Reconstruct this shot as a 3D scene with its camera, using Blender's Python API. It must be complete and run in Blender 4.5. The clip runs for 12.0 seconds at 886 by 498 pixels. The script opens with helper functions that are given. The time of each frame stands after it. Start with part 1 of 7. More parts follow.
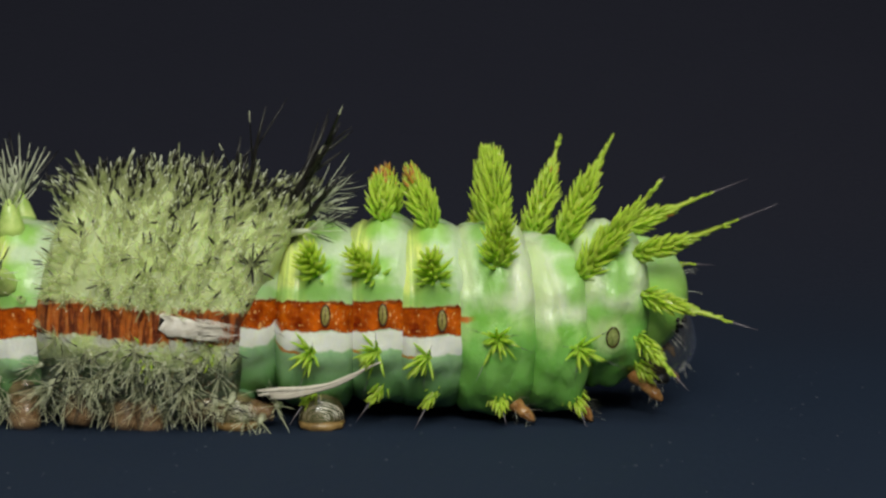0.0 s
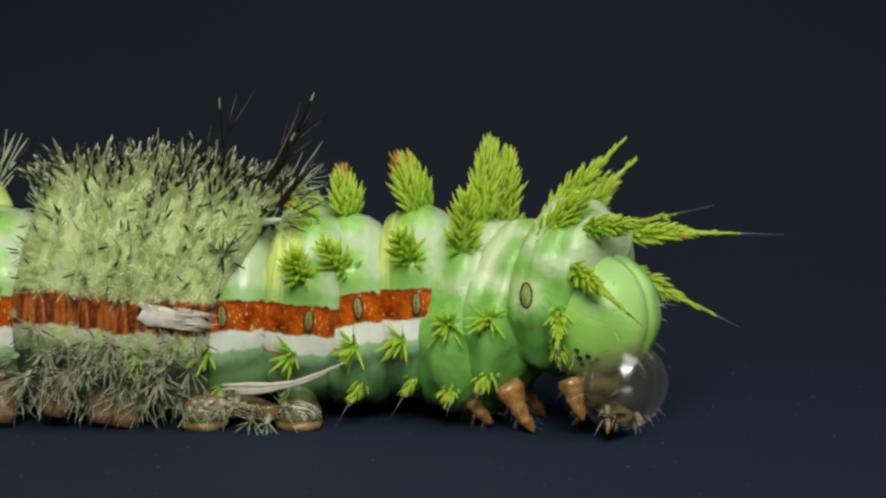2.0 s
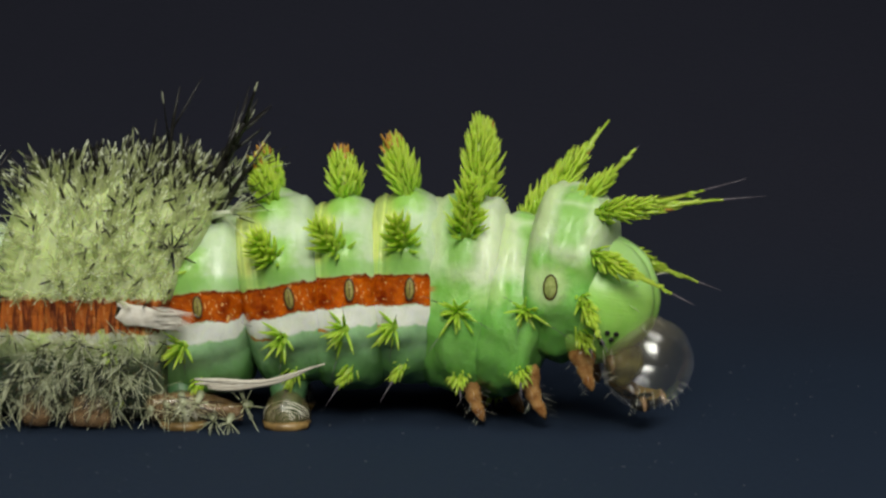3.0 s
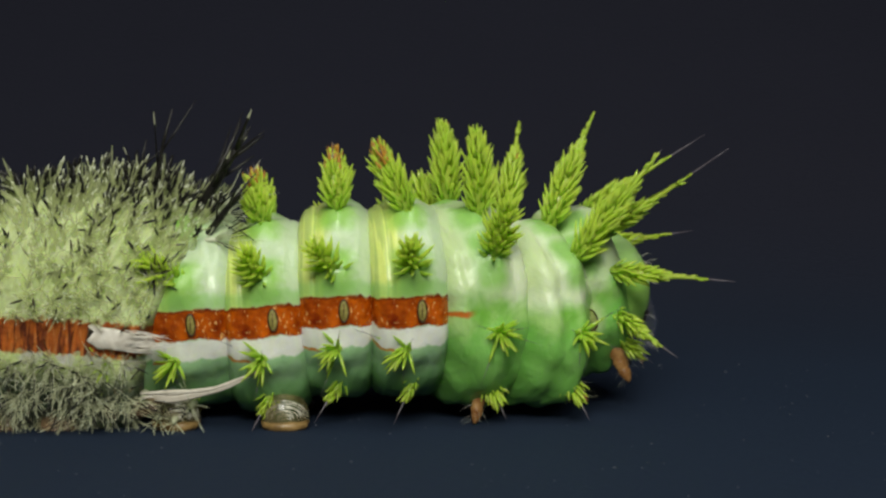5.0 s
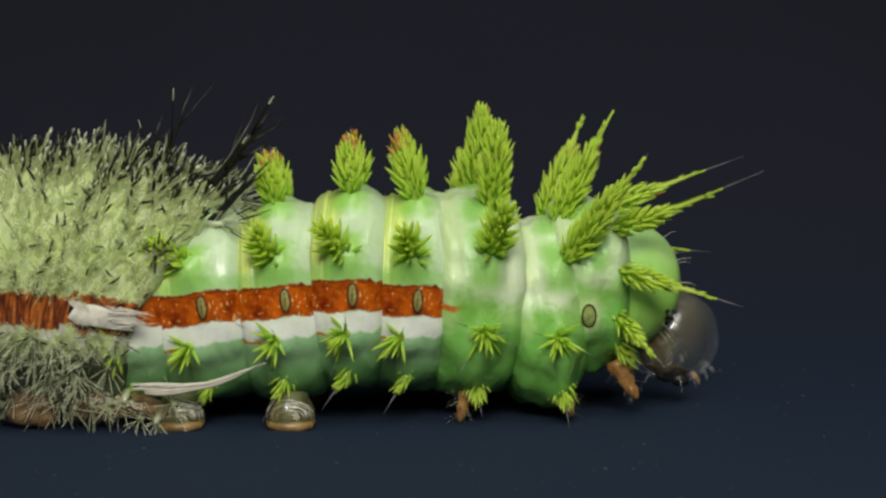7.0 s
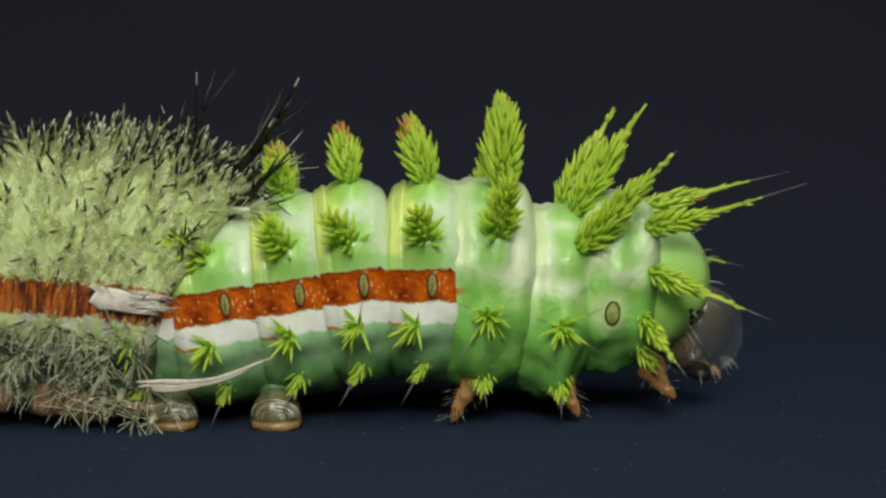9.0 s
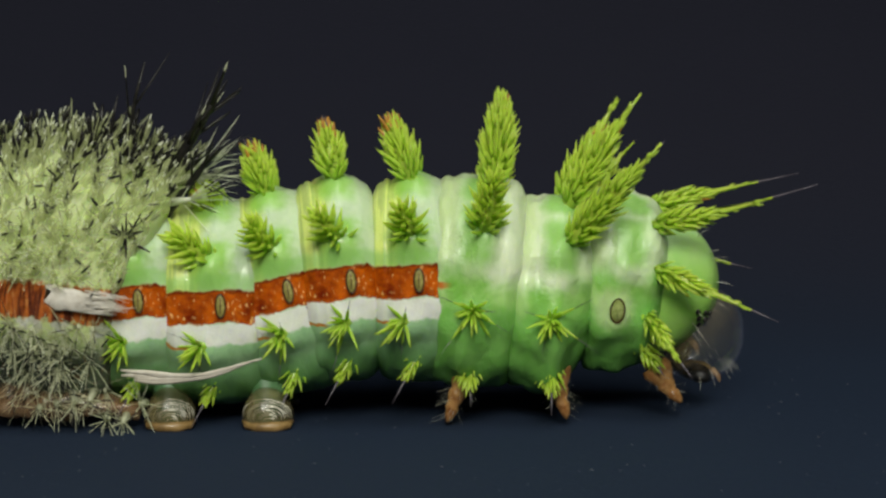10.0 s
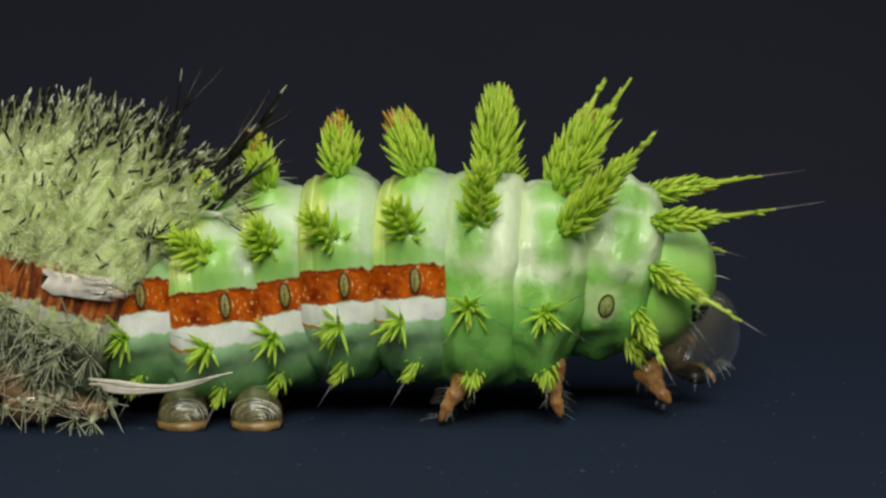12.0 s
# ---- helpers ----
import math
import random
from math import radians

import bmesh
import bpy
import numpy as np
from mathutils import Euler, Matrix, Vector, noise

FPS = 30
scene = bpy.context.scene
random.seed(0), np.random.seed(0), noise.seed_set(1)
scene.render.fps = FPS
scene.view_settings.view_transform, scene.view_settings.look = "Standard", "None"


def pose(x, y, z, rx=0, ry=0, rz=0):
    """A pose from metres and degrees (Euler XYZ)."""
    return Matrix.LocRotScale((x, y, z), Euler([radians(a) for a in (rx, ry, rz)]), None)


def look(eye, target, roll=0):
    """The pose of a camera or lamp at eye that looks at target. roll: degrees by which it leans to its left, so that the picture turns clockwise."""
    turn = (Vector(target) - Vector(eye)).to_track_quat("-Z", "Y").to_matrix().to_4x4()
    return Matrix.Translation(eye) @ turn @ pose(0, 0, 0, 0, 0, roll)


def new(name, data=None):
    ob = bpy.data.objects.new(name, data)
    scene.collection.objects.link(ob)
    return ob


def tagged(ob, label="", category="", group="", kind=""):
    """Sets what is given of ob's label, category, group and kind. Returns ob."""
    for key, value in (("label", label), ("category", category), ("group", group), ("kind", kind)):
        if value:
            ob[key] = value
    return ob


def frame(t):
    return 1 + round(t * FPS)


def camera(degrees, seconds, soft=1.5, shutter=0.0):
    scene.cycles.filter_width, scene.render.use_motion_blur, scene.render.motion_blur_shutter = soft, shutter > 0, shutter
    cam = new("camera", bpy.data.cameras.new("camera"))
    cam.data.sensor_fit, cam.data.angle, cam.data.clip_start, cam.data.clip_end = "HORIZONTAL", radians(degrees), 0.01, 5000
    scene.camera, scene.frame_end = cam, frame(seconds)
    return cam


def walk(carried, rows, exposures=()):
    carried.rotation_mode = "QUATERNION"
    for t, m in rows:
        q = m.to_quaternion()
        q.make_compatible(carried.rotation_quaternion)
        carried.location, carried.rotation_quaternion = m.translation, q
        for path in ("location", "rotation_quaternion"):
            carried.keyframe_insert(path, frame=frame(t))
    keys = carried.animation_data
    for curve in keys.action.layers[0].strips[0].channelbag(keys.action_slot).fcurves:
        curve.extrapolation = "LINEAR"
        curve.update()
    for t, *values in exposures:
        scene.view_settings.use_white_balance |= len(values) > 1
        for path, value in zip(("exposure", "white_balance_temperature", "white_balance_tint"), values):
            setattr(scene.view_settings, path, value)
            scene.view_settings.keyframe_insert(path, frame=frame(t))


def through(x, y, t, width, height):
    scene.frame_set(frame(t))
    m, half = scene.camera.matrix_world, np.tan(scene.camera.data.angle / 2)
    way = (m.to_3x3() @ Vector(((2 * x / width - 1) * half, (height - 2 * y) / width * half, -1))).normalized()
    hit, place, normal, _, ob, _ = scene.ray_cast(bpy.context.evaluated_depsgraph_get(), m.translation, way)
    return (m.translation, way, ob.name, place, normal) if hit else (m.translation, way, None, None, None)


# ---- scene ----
MM = 0.001

# ---- camera: a slow straight push-in over a small table set ----
cam = camera(20.0, 12.0, 2.6)
walk(cam, [
    (0, pose(0.0, -0.126653, 0.024233, 83.0)),
    (3, pose(0.000850, -0.122942, 0.023509, 83.0)),
    (6, pose(0.001690, -0.119341, 0.022806, 83.0)),
    (9, pose(0.002500, -0.115846, 0.022124, 83.0)),
    (12, pose(0.003280, -0.112455, 0.021463, 83.0))])

# ---- light: a soft key from above the camera, a weaker top light, a dim unseen room ----
world = bpy.data.worlds.new("studio_dark")
world.use_nodes = True
world.node_tree.nodes["Background"].inputs["Color"].default_value = (0.55, 0.62, 0.8, 1)
world.node_tree.nodes["Background"].inputs["Strength"].default_value = 0.12
scene.world = world


def area_lamp(name, eye, target, width, depth, watts, colour):
    data = bpy.data.lights.new(name, "AREA")
    data.shape, data.size, data.size_y, data.energy, data.color = "ELLIPSE", width, depth, watts, colour
    data.spread = radians(95)
    ob = new(name, data)
    ob.matrix_world = look(eye, target)
    return ob


area_lamp("key_light", (0.000, -0.172, 0.124), (0.0, 0.0, 0.006), 0.12, 0.085, 0.116, (0.98, 0.985, 0.89))
area_lamp("top_light", (0.045, -0.085, 0.190), (0.004, 0.0, 0.006), 0.12, 0.12, 0.050, (0.97, 0.98, 0.93))
scene.view_settings.exposure = 0.0

# ---- materials ----


class Nodes:
    """Short hand for building a node material."""

    def __init__(self, name):
        self.mat = bpy.data.materials.new(name)
        self.mat.use_nodes = True
        self.tree = self.mat.node_tree
        self.bsdf = self.tree.nodes["Principled BSDF"]
        tc = self.tree.nodes.new("ShaderNodeTexCoord")
        self.mm = self.vec("SCALE", tc.outputs["Object"], scale=1000.0)

    def put(self, socket, value):
        if hasattr(value, "links"):
            self.tree.links.new(value, socket)
        else:
            socket.default_value = value

    def vec(self, op, a, b=None, scale=None):
        n = self.tree.nodes.new("ShaderNodeVectorMath")
        n.operation = op
        self.put(n.inputs[0], a)
        if b is not None:
            self.put(n.inputs[1], b)
        if scale is not None:
            n.inputs["Scale"].default_value = scale
        return n.outputs["Vector"]

    def math(self, op, a, b=0.0, c=0.0):
        n = self.tree.nodes.new("ShaderNodeMath")
        n.operation = op
        self.put(n.inputs[0], a), self.put(n.inputs[1], b), self.put(n.inputs[2], c)
        return n.outputs[0]

    def xyz(self, v=None):
        n = self.tree.nodes.new("ShaderNodeSeparateXYZ")
        self.put(n.inputs[0], v or self.mm)
        return n.outputs

    def noise(self, scale, detail=3.0, rough=0.55, vector=None, warp=0.0):
        n = self.tree.nodes.new("ShaderNodeTexNoise")
        self.put(n.inputs["Vector"], vector or self.mm)
        n.inputs["Scale"].default_value, n.inputs["Detail"].default_value = scale, detail
        n.inputs["Roughness"].default_value, n.inputs["Distortion"].default_value = rough, warp
        return n.outputs["Fac"]

    def step(self, value, low, high, a=0.0, b=1.0):
        n = self.tree.nodes.new("ShaderNodeMapRange")
        n.interpolation_type = "SMOOTHSTEP"
        self.put(n.inputs["Value"], value)
        n.inputs["From Min"].default_value, n.inputs["From Max"].default_value = low, high
        n.inputs["To Min"].default_value, n.inputs["To Max"].default_value = a, b
        return n.outputs["Result"]

    def mix(self, fac, a, b):
        n = self.tree.nodes.new("ShaderNodeMix")
        n.data_type = "RGBA"
        self.put(n.inputs[0], fac)
        self.put(n.inputs[6], a if hasattr(a, "links") else (*a, 1)), self.put(n.inputs[7], b if hasattr(b, "links") else (*b, 1))
        return n.outputs[2]

    def bump(self, height, strength, distance_mm):
        n = self.tree.nodes.new("ShaderNodeBump")
        n.inputs["Strength"].default_value, n.inputs["Distance"].default_value = strength, distance_mm * MM
        self.put(n.inputs["Height"], height)
        self.tree.links.new(n.outputs["Normal"], self.bsdf.inputs["Normal"])

    def random(self):
        return self.tree.nodes.new("ShaderNodeObjectInfo").outputs["Random"]

    def island(self):
        return self.tree.nodes.new("ShaderNodeNewGeometry").outputs["Random Per Island"]

    def finish(self, colour, rough=0.4, sub=0.0, sub_mm=0.5, coat=0.0, transmission=0.0, alpha=1.0, ior=1.4, spec=0.5):
        i = self.bsdf.inputs
        self.put(i["Base Color"], colour if hasattr(colour, "links") else (*colour, 1))
        self.put(i["Roughness"], rough)
        i["Subsurface Weight"].default_value = sub
        i["Subsurface Radius"].default_value = (0.8, 1.0, 0.4)
        i["Subsurface Scale"].default_value = sub_mm * MM
        i["Coat Weight"].default_value, i["Coat Roughness"].default_value = coat, 0.12
        i["Transmission Weight"].default_value, i["IOR"].default_value = transmission, ior
        self.put(i["Alpha"], alpha)
        i["Specular IOR Level"].default_value = spec
        return self.mat


def around(m):
    """The angle round the body's long axis, in degrees up from the flank, alike on both flanks."""
    x, y, z = m.xyz()
    return x, m.math("DEGREES", m.math("ARCTAN2", z, m.math("ABSOLUTE", y)))


def near(m, value, centre, half, soft):
    return m.step(m.math("ABSOLUTE", m.math("SUBTRACT", value, centre)), half, half + soft, 1.0, 0.0)


def skin_bump(m, depth=0.22):
    fine = m.noise(9.0, 4.0)
    lines = m.noise(1.1, 2.0, vector=m.vec("MULTIPLY", m.mm, (1.3, 0.8, 0.8)), warp=0.6)
    m.bump(m.math("ADD", m.math("MULTIPLY", fine, 0.22), m.math("MULTIPLY", lines, 0.8)), 0.45, depth)


def abdomen_material():
    m = Nodes("abdomen_skin")
    x, ang = around(m)
    n1, n2 = m.noise(0.7, 3.0), m.noise(2.6, 4.0)
    wob = m.math("ADD", ang, m.math("MULTIPLY_ADD", m.noise(1.1, 3.0, 0.55), 10.0, -5.0))
    xw = m.math("ADD", x, m.math("MULTIPLY_ADD", n1, 1.2, -0.6))
    pale = m.mix(n2, (0.40, 0.53, 0.30), (0.55, 0.64, 0.45))
    colour = m.mix(m.step(xw, -0.9, -0.1), (0.44, 0.54, 0.16), pale)
    folds = m.step(m.noise(3.4, 1.0, vector=m.vec("MULTIPLY", m.mm, (1.0, 0.05, 0.05))), 0.49, 0.54)
    colour = m.mix(m.math("MULTIPLY", folds, m.step(xw, -0.2, -0.9)), colour, (0.62, 0.70, 0.20))
    patch = m.math("MULTIPLY", near(m, m.math("ADD", x, m.math("MULTIPLY_ADD", n2, 0.8, -0.4)), 0.0, 0.35, 1.0),
                   m.math("MAXIMUM", near(m, wob, 22.0, 9.0, 13.0), near(m, wob, 66.0, 7.0, 12.0)))
    colour = m.mix(m.math("MULTIPLY", patch, 0.85), colour, (0.24, 0.48, 0.06))
    # a thin green margin above the stripe
    colour = m.mix(m.math("MULTIPLY", near(m, wob, 11.0, 2.0, 6.0), 0.6), colour, (0.25, 0.50, 0.12))
    # darker towards the belly; this shading is put into the colour
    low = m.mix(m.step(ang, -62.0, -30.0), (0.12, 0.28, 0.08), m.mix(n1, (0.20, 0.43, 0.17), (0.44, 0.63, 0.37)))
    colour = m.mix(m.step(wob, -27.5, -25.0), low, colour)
    white = m.mix(n2, (0.62, 0.63, 0.55), (0.76, 0.77, 0.70))
    colour = m.mix(m.math("MULTIPLY", m.step(wob, -27.0, -25.5), m.step(wob, -13.0, -15.0)), colour, white)
    # orange thread under the white at the rear of each ring
    thread = m.math("MULTIPLY", near(m, wob, -27.5, 0.6, 0.8), m.step(xw, -0.4, -0.9))
    colour = m.mix(thread, colour, (0.55, 0.20, 0.03))
    # yellow specks in the stripe, shaped like small wet glints put into the colour
    dots = m.math("MULTIPLY", m.step(m.noise(5.5, 2.0, vector=m.vec("MULTIPLY", m.mm, (1.3, 0.8, 0.6))), 0.60, 0.68), m.step(n2, 0.42, 0.52))
    red = m.mix(m.step(m.noise(1.1, 3.0, 0.6), 0.25, 0.75), (0.15, 0.013, 0.001), (0.62, 0.13, 0.004))
    red = m.mix(m.math("MULTIPLY", dots, 0.7), red, (0.92, 0.56, 0.20))
    wob = m.math("ADD", wob, m.math("MULTIPLY", near(m, x, 0.45, 0.2, 0.9), -1.5))
    band = m.math("MULTIPLY", m.step(wob, 7.0, 5.5), m.step(wob, -15.0, -13.5))
    rim = m.math("MULTIPLY", near(m, wob, 5.8, 0.6, 1.2), band)
    red = m.mix(m.math("MULTIPLY", rim, 0.7), red, (0.10, 0.015, 0.003))
    colour = m.mix(band, colour, red)
    skin_bump(m)
    return m.finish(colour, m.math("ADD", m.step(n2, 0.3, 0.7, 0.28, 0.48), m.math("MULTIPLY", band, -0.24)), sub=0.35, sub_mm=0.3, coat=0.3)


def thorax_material(name, pale_from, pale_to, orange, share, pore=False):
    m = Nodes(name)
    x, ang = around(m)
    n1, n2 = m.noise(0.6, 3.0, warp=0.4), m.noise(2.4, 4.0)
    wob = m.math("ADD", ang, m.math("MULTIPLY_ADD", n1, 18.0, -9.0))
    xw = m.math("ADD", x, m.math("MULTIPLY_ADD", n1, 0.9, -0.45))
    green = m.mix(m.step(n1, 0.3, 0.7), (0.18, 0.42, 0.06), (0.38, 0.59, 0.20))
    pale = m.mix(n2, (0.50, 0.61, 0.37), (0.66, 0.71, 0.51))
    dorsal = m.math("MULTIPLY", m.step(wob, -9.0, 9.0, 0.0, share), m.math("MULTIPLY", m.step(xw, pale_from - 0.3, pale_from + 0.3), m.step(xw, pale_to + 0.3, pale_to - 0.3)))
    colour = m.mix(dorsal, m.mix(m.math("MULTIPLY", m.step(wob, -6.0, 18.0), 0.72), green, pale), pale)
    back = m.math("MULTIPLY", m.step(ang, 0.0, 25.0), m.step(x, -0.7, -1.3))
    colour = m.mix(m.math("MULTIPLY", back, 0.8), colour, (0.46, 0.57, 0.28))
    patch = m.math("MULTIPLY", near(m, xw, 0.1, 0.4, 0.8), m.math("MAXIMUM", near(m, ang, 30.0, 14.0, 12.0), near(m, ang, 64.0, 8.0, 10.0)))
    colour = m.mix(m.math("MULTIPLY", patch, 0.8), colour, (0.19, 0.44, 0.05))
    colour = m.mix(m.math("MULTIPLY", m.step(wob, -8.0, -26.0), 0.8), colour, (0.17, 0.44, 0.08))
    # a darker green towards the belly is put into the colour
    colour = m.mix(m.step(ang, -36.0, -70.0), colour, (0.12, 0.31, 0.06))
    if orange:
        tip = m.math("MULTIPLY", near(m, m.math("ADD", ang, m.math("MULTIPLY_ADD", n2, 5.0, -2.5)), -4.0, 1.0, 1.8), m.step(x, -0.9, -1.5))
        colour = m.mix(tip, colour, (0.50, 0.15, 0.02))
    if pore:
        # a cream halo round the breathing pore
        y, z = m.math("ABSOLUTE", m.xyz()[1]), m.xyz()[2]
        far = m.math("SQRT", m.math("ADD", m.math("POWER", m.math("MULTIPLY", m.math("SUBTRACT", x, -0.5), 0.8), 2.0),
                                    m.math("POWER", m.math("MULTIPLY", m.math("ADD", z, 1.35), 0.75), 2.0)))
        colour = m.mix(m.math("MULTIPLY", m.step(m.math("ADD", far, m.math("MULTIPLY_ADD", n2, 0.3, -0.15)), 1.0, 0.4), 0.55), colour, (0.64, 0.72, 0.40))
    skin_bump(m, 0.34)
    return m.finish(colour, m.step(n2, 0.3, 0.7, 0.28, 0.48), sub=0.4, sub_mm=0.4, coat=0.18)


def head_material():
    m = Nodes("head_cuticle")
    x, y, z = m.xyz()
    n1, n2 = m.noise(0.5, 3.0, warp=0.6), m.noise(6.0, 4.0)
    colour = m.mix(n1, (0.24, 0.54, 0.07), (0.42, 0.67, 0.17))
    colour = m.mix(m.math("MULTIPLY", m.step(z, 0.4, 2.6), 0.45), colour, (0.50, 0.70, 0.36))
    colour = m.mix(m.math("MULTIPLY", near(m, y, 0.0, 0.02, 0.06), 0.6), colour, (0.12, 0.22, 0.04))
    lines = m.noise(1.2, 2.0, vector=m.vec("MULTIPLY", m.mm, (0.4, 0.4, 6.0)))
    m.bump(m.math("ADD", m.math("MULTIPLY", n2, 0.4), m.math("MULTIPLY", lines, 0.5)), 0.3, 0.14)
    return m.finish(colour, 0.36, sub=0.4, sub_mm=0.6, coat=0.12)


def simple_material(name, low, high, rough, scale=4.0, sub=0.0, coat=0.0, alpha=1.0, transmission=0.0, bump=0.3, per_island=0.0, spec=0.5, through=0.0, clear=0.0, foot=None):
    m = Nodes(name)
    fac = m.noise(scale, 4.0)
    if per_island:
        fac = m.math("ADD", m.math("MULTIPLY", fac, 1.0 - per_island), m.math("MULTIPLY", m.island(), per_island))
    if bump:
        m.bump(m.noise(scale * 3.0, 3.0), bump, 0.06)
    colour = m.mix(m.step(fac, 0.25, 0.75), low, high)
    if foot:
        # deeper green at the foot of a spine
        colour = m.mix(m.step(m.xyz()[2], 1.6, 0.0, 0.0, 0.7), colour, foot)
    m.finish(colour, rough, sub=sub, sub_mm=0.3, coat=coat, alpha=alpha, transmission=transmission, spec=spec)
    if through or clear:
        # light shines through thin flesh and glassy hair
        nodes, links = m.tree.nodes, m.tree.links
        glow, mix, glass, last = (nodes.new("ShaderNode" + k) for k in ("BsdfTranslucent", "MixShader", "BsdfTransparent", "MixShader"))
        links.new(colour, glow.inputs["Color"])
        mix.inputs[0].default_value, last.inputs[0].default_value = through, clear
        links.new(m.bsdf.outputs[0], mix.inputs[1]), links.new(glow.outputs[0], mix.inputs[2])
        links.new(mix.outputs[0], last.inputs[1]), links.new(glass.outputs[0], last.inputs[2])
        links.new(last.outputs[0], nodes["Material Output"].inputs["Surface"])
    return m.mat


def old_skin_material():
    m = Nodes("old_skin")
    x, ang = around(m)
    n1, n2 = m.noise(0.8, 3.0), m.noise(3.0, 4.0)
    wob = m.math("ADD", ang, m.math("MULTIPLY_ADD", n2, 12.0, -6.0))
    up = m.mix(m.step(n1, 0.3, 0.7), (0.54, 0.64, 0.26), (0.62, 0.70, 0.36))
    up = m.mix(m.math("MULTIPLY", m.step(n2, 0.52, 0.66), 0.5), up, (0.62, 0.72, 0.40))
    # pale above, near-black below the flank: the darkening is put into the colour
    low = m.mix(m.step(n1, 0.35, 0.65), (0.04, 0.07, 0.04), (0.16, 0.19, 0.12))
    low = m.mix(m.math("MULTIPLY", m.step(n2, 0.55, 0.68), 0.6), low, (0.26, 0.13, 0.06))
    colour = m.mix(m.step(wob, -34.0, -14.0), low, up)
    pleat = m.noise(3.6, 2.5, 0.6, vector=m.vec("MULTIPLY", m.mm, (1.0, 0.16, 0.16)), warp=0.35)
    red = m.mix(m.step(pleat, 0.40, 0.62), (0.12, 0.02, 0.004), (0.50, 0.13, 0.015))
    red = m.mix(m.math("MULTIPLY", m.step(pleat, 0.62, 0.72), 0.5), red, (0.62, 0.34, 0.14))
    colour = m.mix(m.math("MULTIPLY", m.math("MULTIPLY", m.step(wob, -19.0, -17.0), m.step(wob, -11.0, -13.0)), m.step(n1, 0.45, 0.6)), colour, (0.56, 0.57, 0.46))
    colour = m.mix(m.math("MULTIPLY", m.step(wob, 9.0, 6.5), m.step(wob, -13.0, -10.5)), colour, red)
    m.bump(m.math("ADD", m.math("MULTIPLY", pleat, 0.7), m.noise(5.0, 5.0, 0.65)), 0.9, 0.35)
    return m.finish(colour, 0.45, sub=0.5, sub_mm=0.6)


def sheet_material():
    m = Nodes("dark_blue_cloth")
    n1, n2 = m.noise(0.05, 3.0), m.noise(1.6, 5.0, 0.7)
    weave = m.noise(5.0, 3.0, vector=m.vec("MULTIPLY", m.mm, (0.25, 1.0, 1.0)))
    colour = m.mix(n1, (0.0112, 0.0186, 0.0352), (0.0135, 0.0220, 0.0414))
    colour = m.mix(m.math("MULTIPLY", m.step(n2, 0.55, 0.8), 0.5), colour, (0.014, 0.020, 0.032))
    # the lit background's greyer tone is painted into the cloth towards its upright part
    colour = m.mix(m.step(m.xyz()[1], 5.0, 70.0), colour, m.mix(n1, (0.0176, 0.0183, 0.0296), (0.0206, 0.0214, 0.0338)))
    m.bump(m.math("ADD", m.math("MULTIPLY", n2, 0.5), weave), 0.5, 0.12)
    return m.finish(colour, 0.85, spec=0.15)


def dome_material():
    """Thin clear chitin: mostly see-through, a brown cast, and a sharp gloss on top."""
    m = Nodes("clear_shell")
    x, y, z = m.xyz()
    n = m.noise(1.1, 4.0)
    colour = m.mix(n, (0.12, 0.095, 0.045), (0.32, 0.28, 0.17))
    veil = m.step(m.math("ADD", m.math("SUBTRACT", x, m.math("MULTIPLY", z, 0.5)), m.math("MULTIPLY_ADD", n, 2.0, -1.0)), -1.8, 1.0, 0.32, 0.04)
    m.bump(m.noise(2.2, 3.0), 0.25, 0.10)
    m.finish(colour, 0.25)
    nodes, links = m.tree.nodes, m.tree.links
    clear, mix, add, gloss = (nodes.new("ShaderNode" + k) for k in ("BsdfTransparent", "MixShader", "AddShader", "BsdfGlossy"))
    rim = nodes.new("ShaderNodeLayerWeight")
    rim.inputs["Blend"].default_value = 0.25
    shine = m.mix(rim.outputs["Fresnel"], (0.06, 0.06, 0.06), (0.45, 0.45, 0.45))
    links.new(shine, gloss.inputs["Color"])
    gloss.inputs["Roughness"].default_value = 0.16
    links.new(veil, mix.inputs[0])
    links.new(clear.outputs[0], mix.inputs[1]), links.new(m.bsdf.outputs[0], mix.inputs[2])
    links.new(mix.outputs[0], add.inputs[0]), links.new(gloss.outputs[0], add.inputs[1])
    links.new(add.outputs[0], nodes["Material Output"].inputs["Surface"])
    return m.mat


ABDOMEN = abdomen_material()
THORAX_A = thorax_material("hind_thorax_skin", 0.55, 3.4, True, 1.0)
THORAX_B = thorax_material("mid_thorax_skin", -2.8, 0.5, False, 1.0)
THORAX_C = thorax_material("front_thorax_skin", -0.9, 1.0, False, 0.6, True)
HEAD = head_material()
SPINE = simple_material("spine_green", (0.50, 0.77, 0.06), (0.82, 0.94, 0.16), 0.27, 2.0, sub=0.3, coat=0.7, per_island=0.6, through=0.56, foot=(0.46, 0.74, 0.08))
SPINE_TIP = simple_material("spine_tip_rust", (0.24, 0.085, 0.010), (0.50, 0.26, 0.035), 0.4, 3.0, per_island=0.5)
SETA = simple_material("grey_seta", (0.05, 0.04, 0.05), (0.16, 0.14, 0.16), 0.35, 4.0, bump=0)
SPIRACLE_RIM = simple_material("spiracle_rim", (0.03, 0.012, 0.004), (0.10, 0.05, 0.015), 0.35, 6.0)
SPIRACLE_PLATE = simple_material("spiracle_plate", (0.17, 0.14, 0.03), (0.34, 0.30, 0.09), 0.4, 8.0)
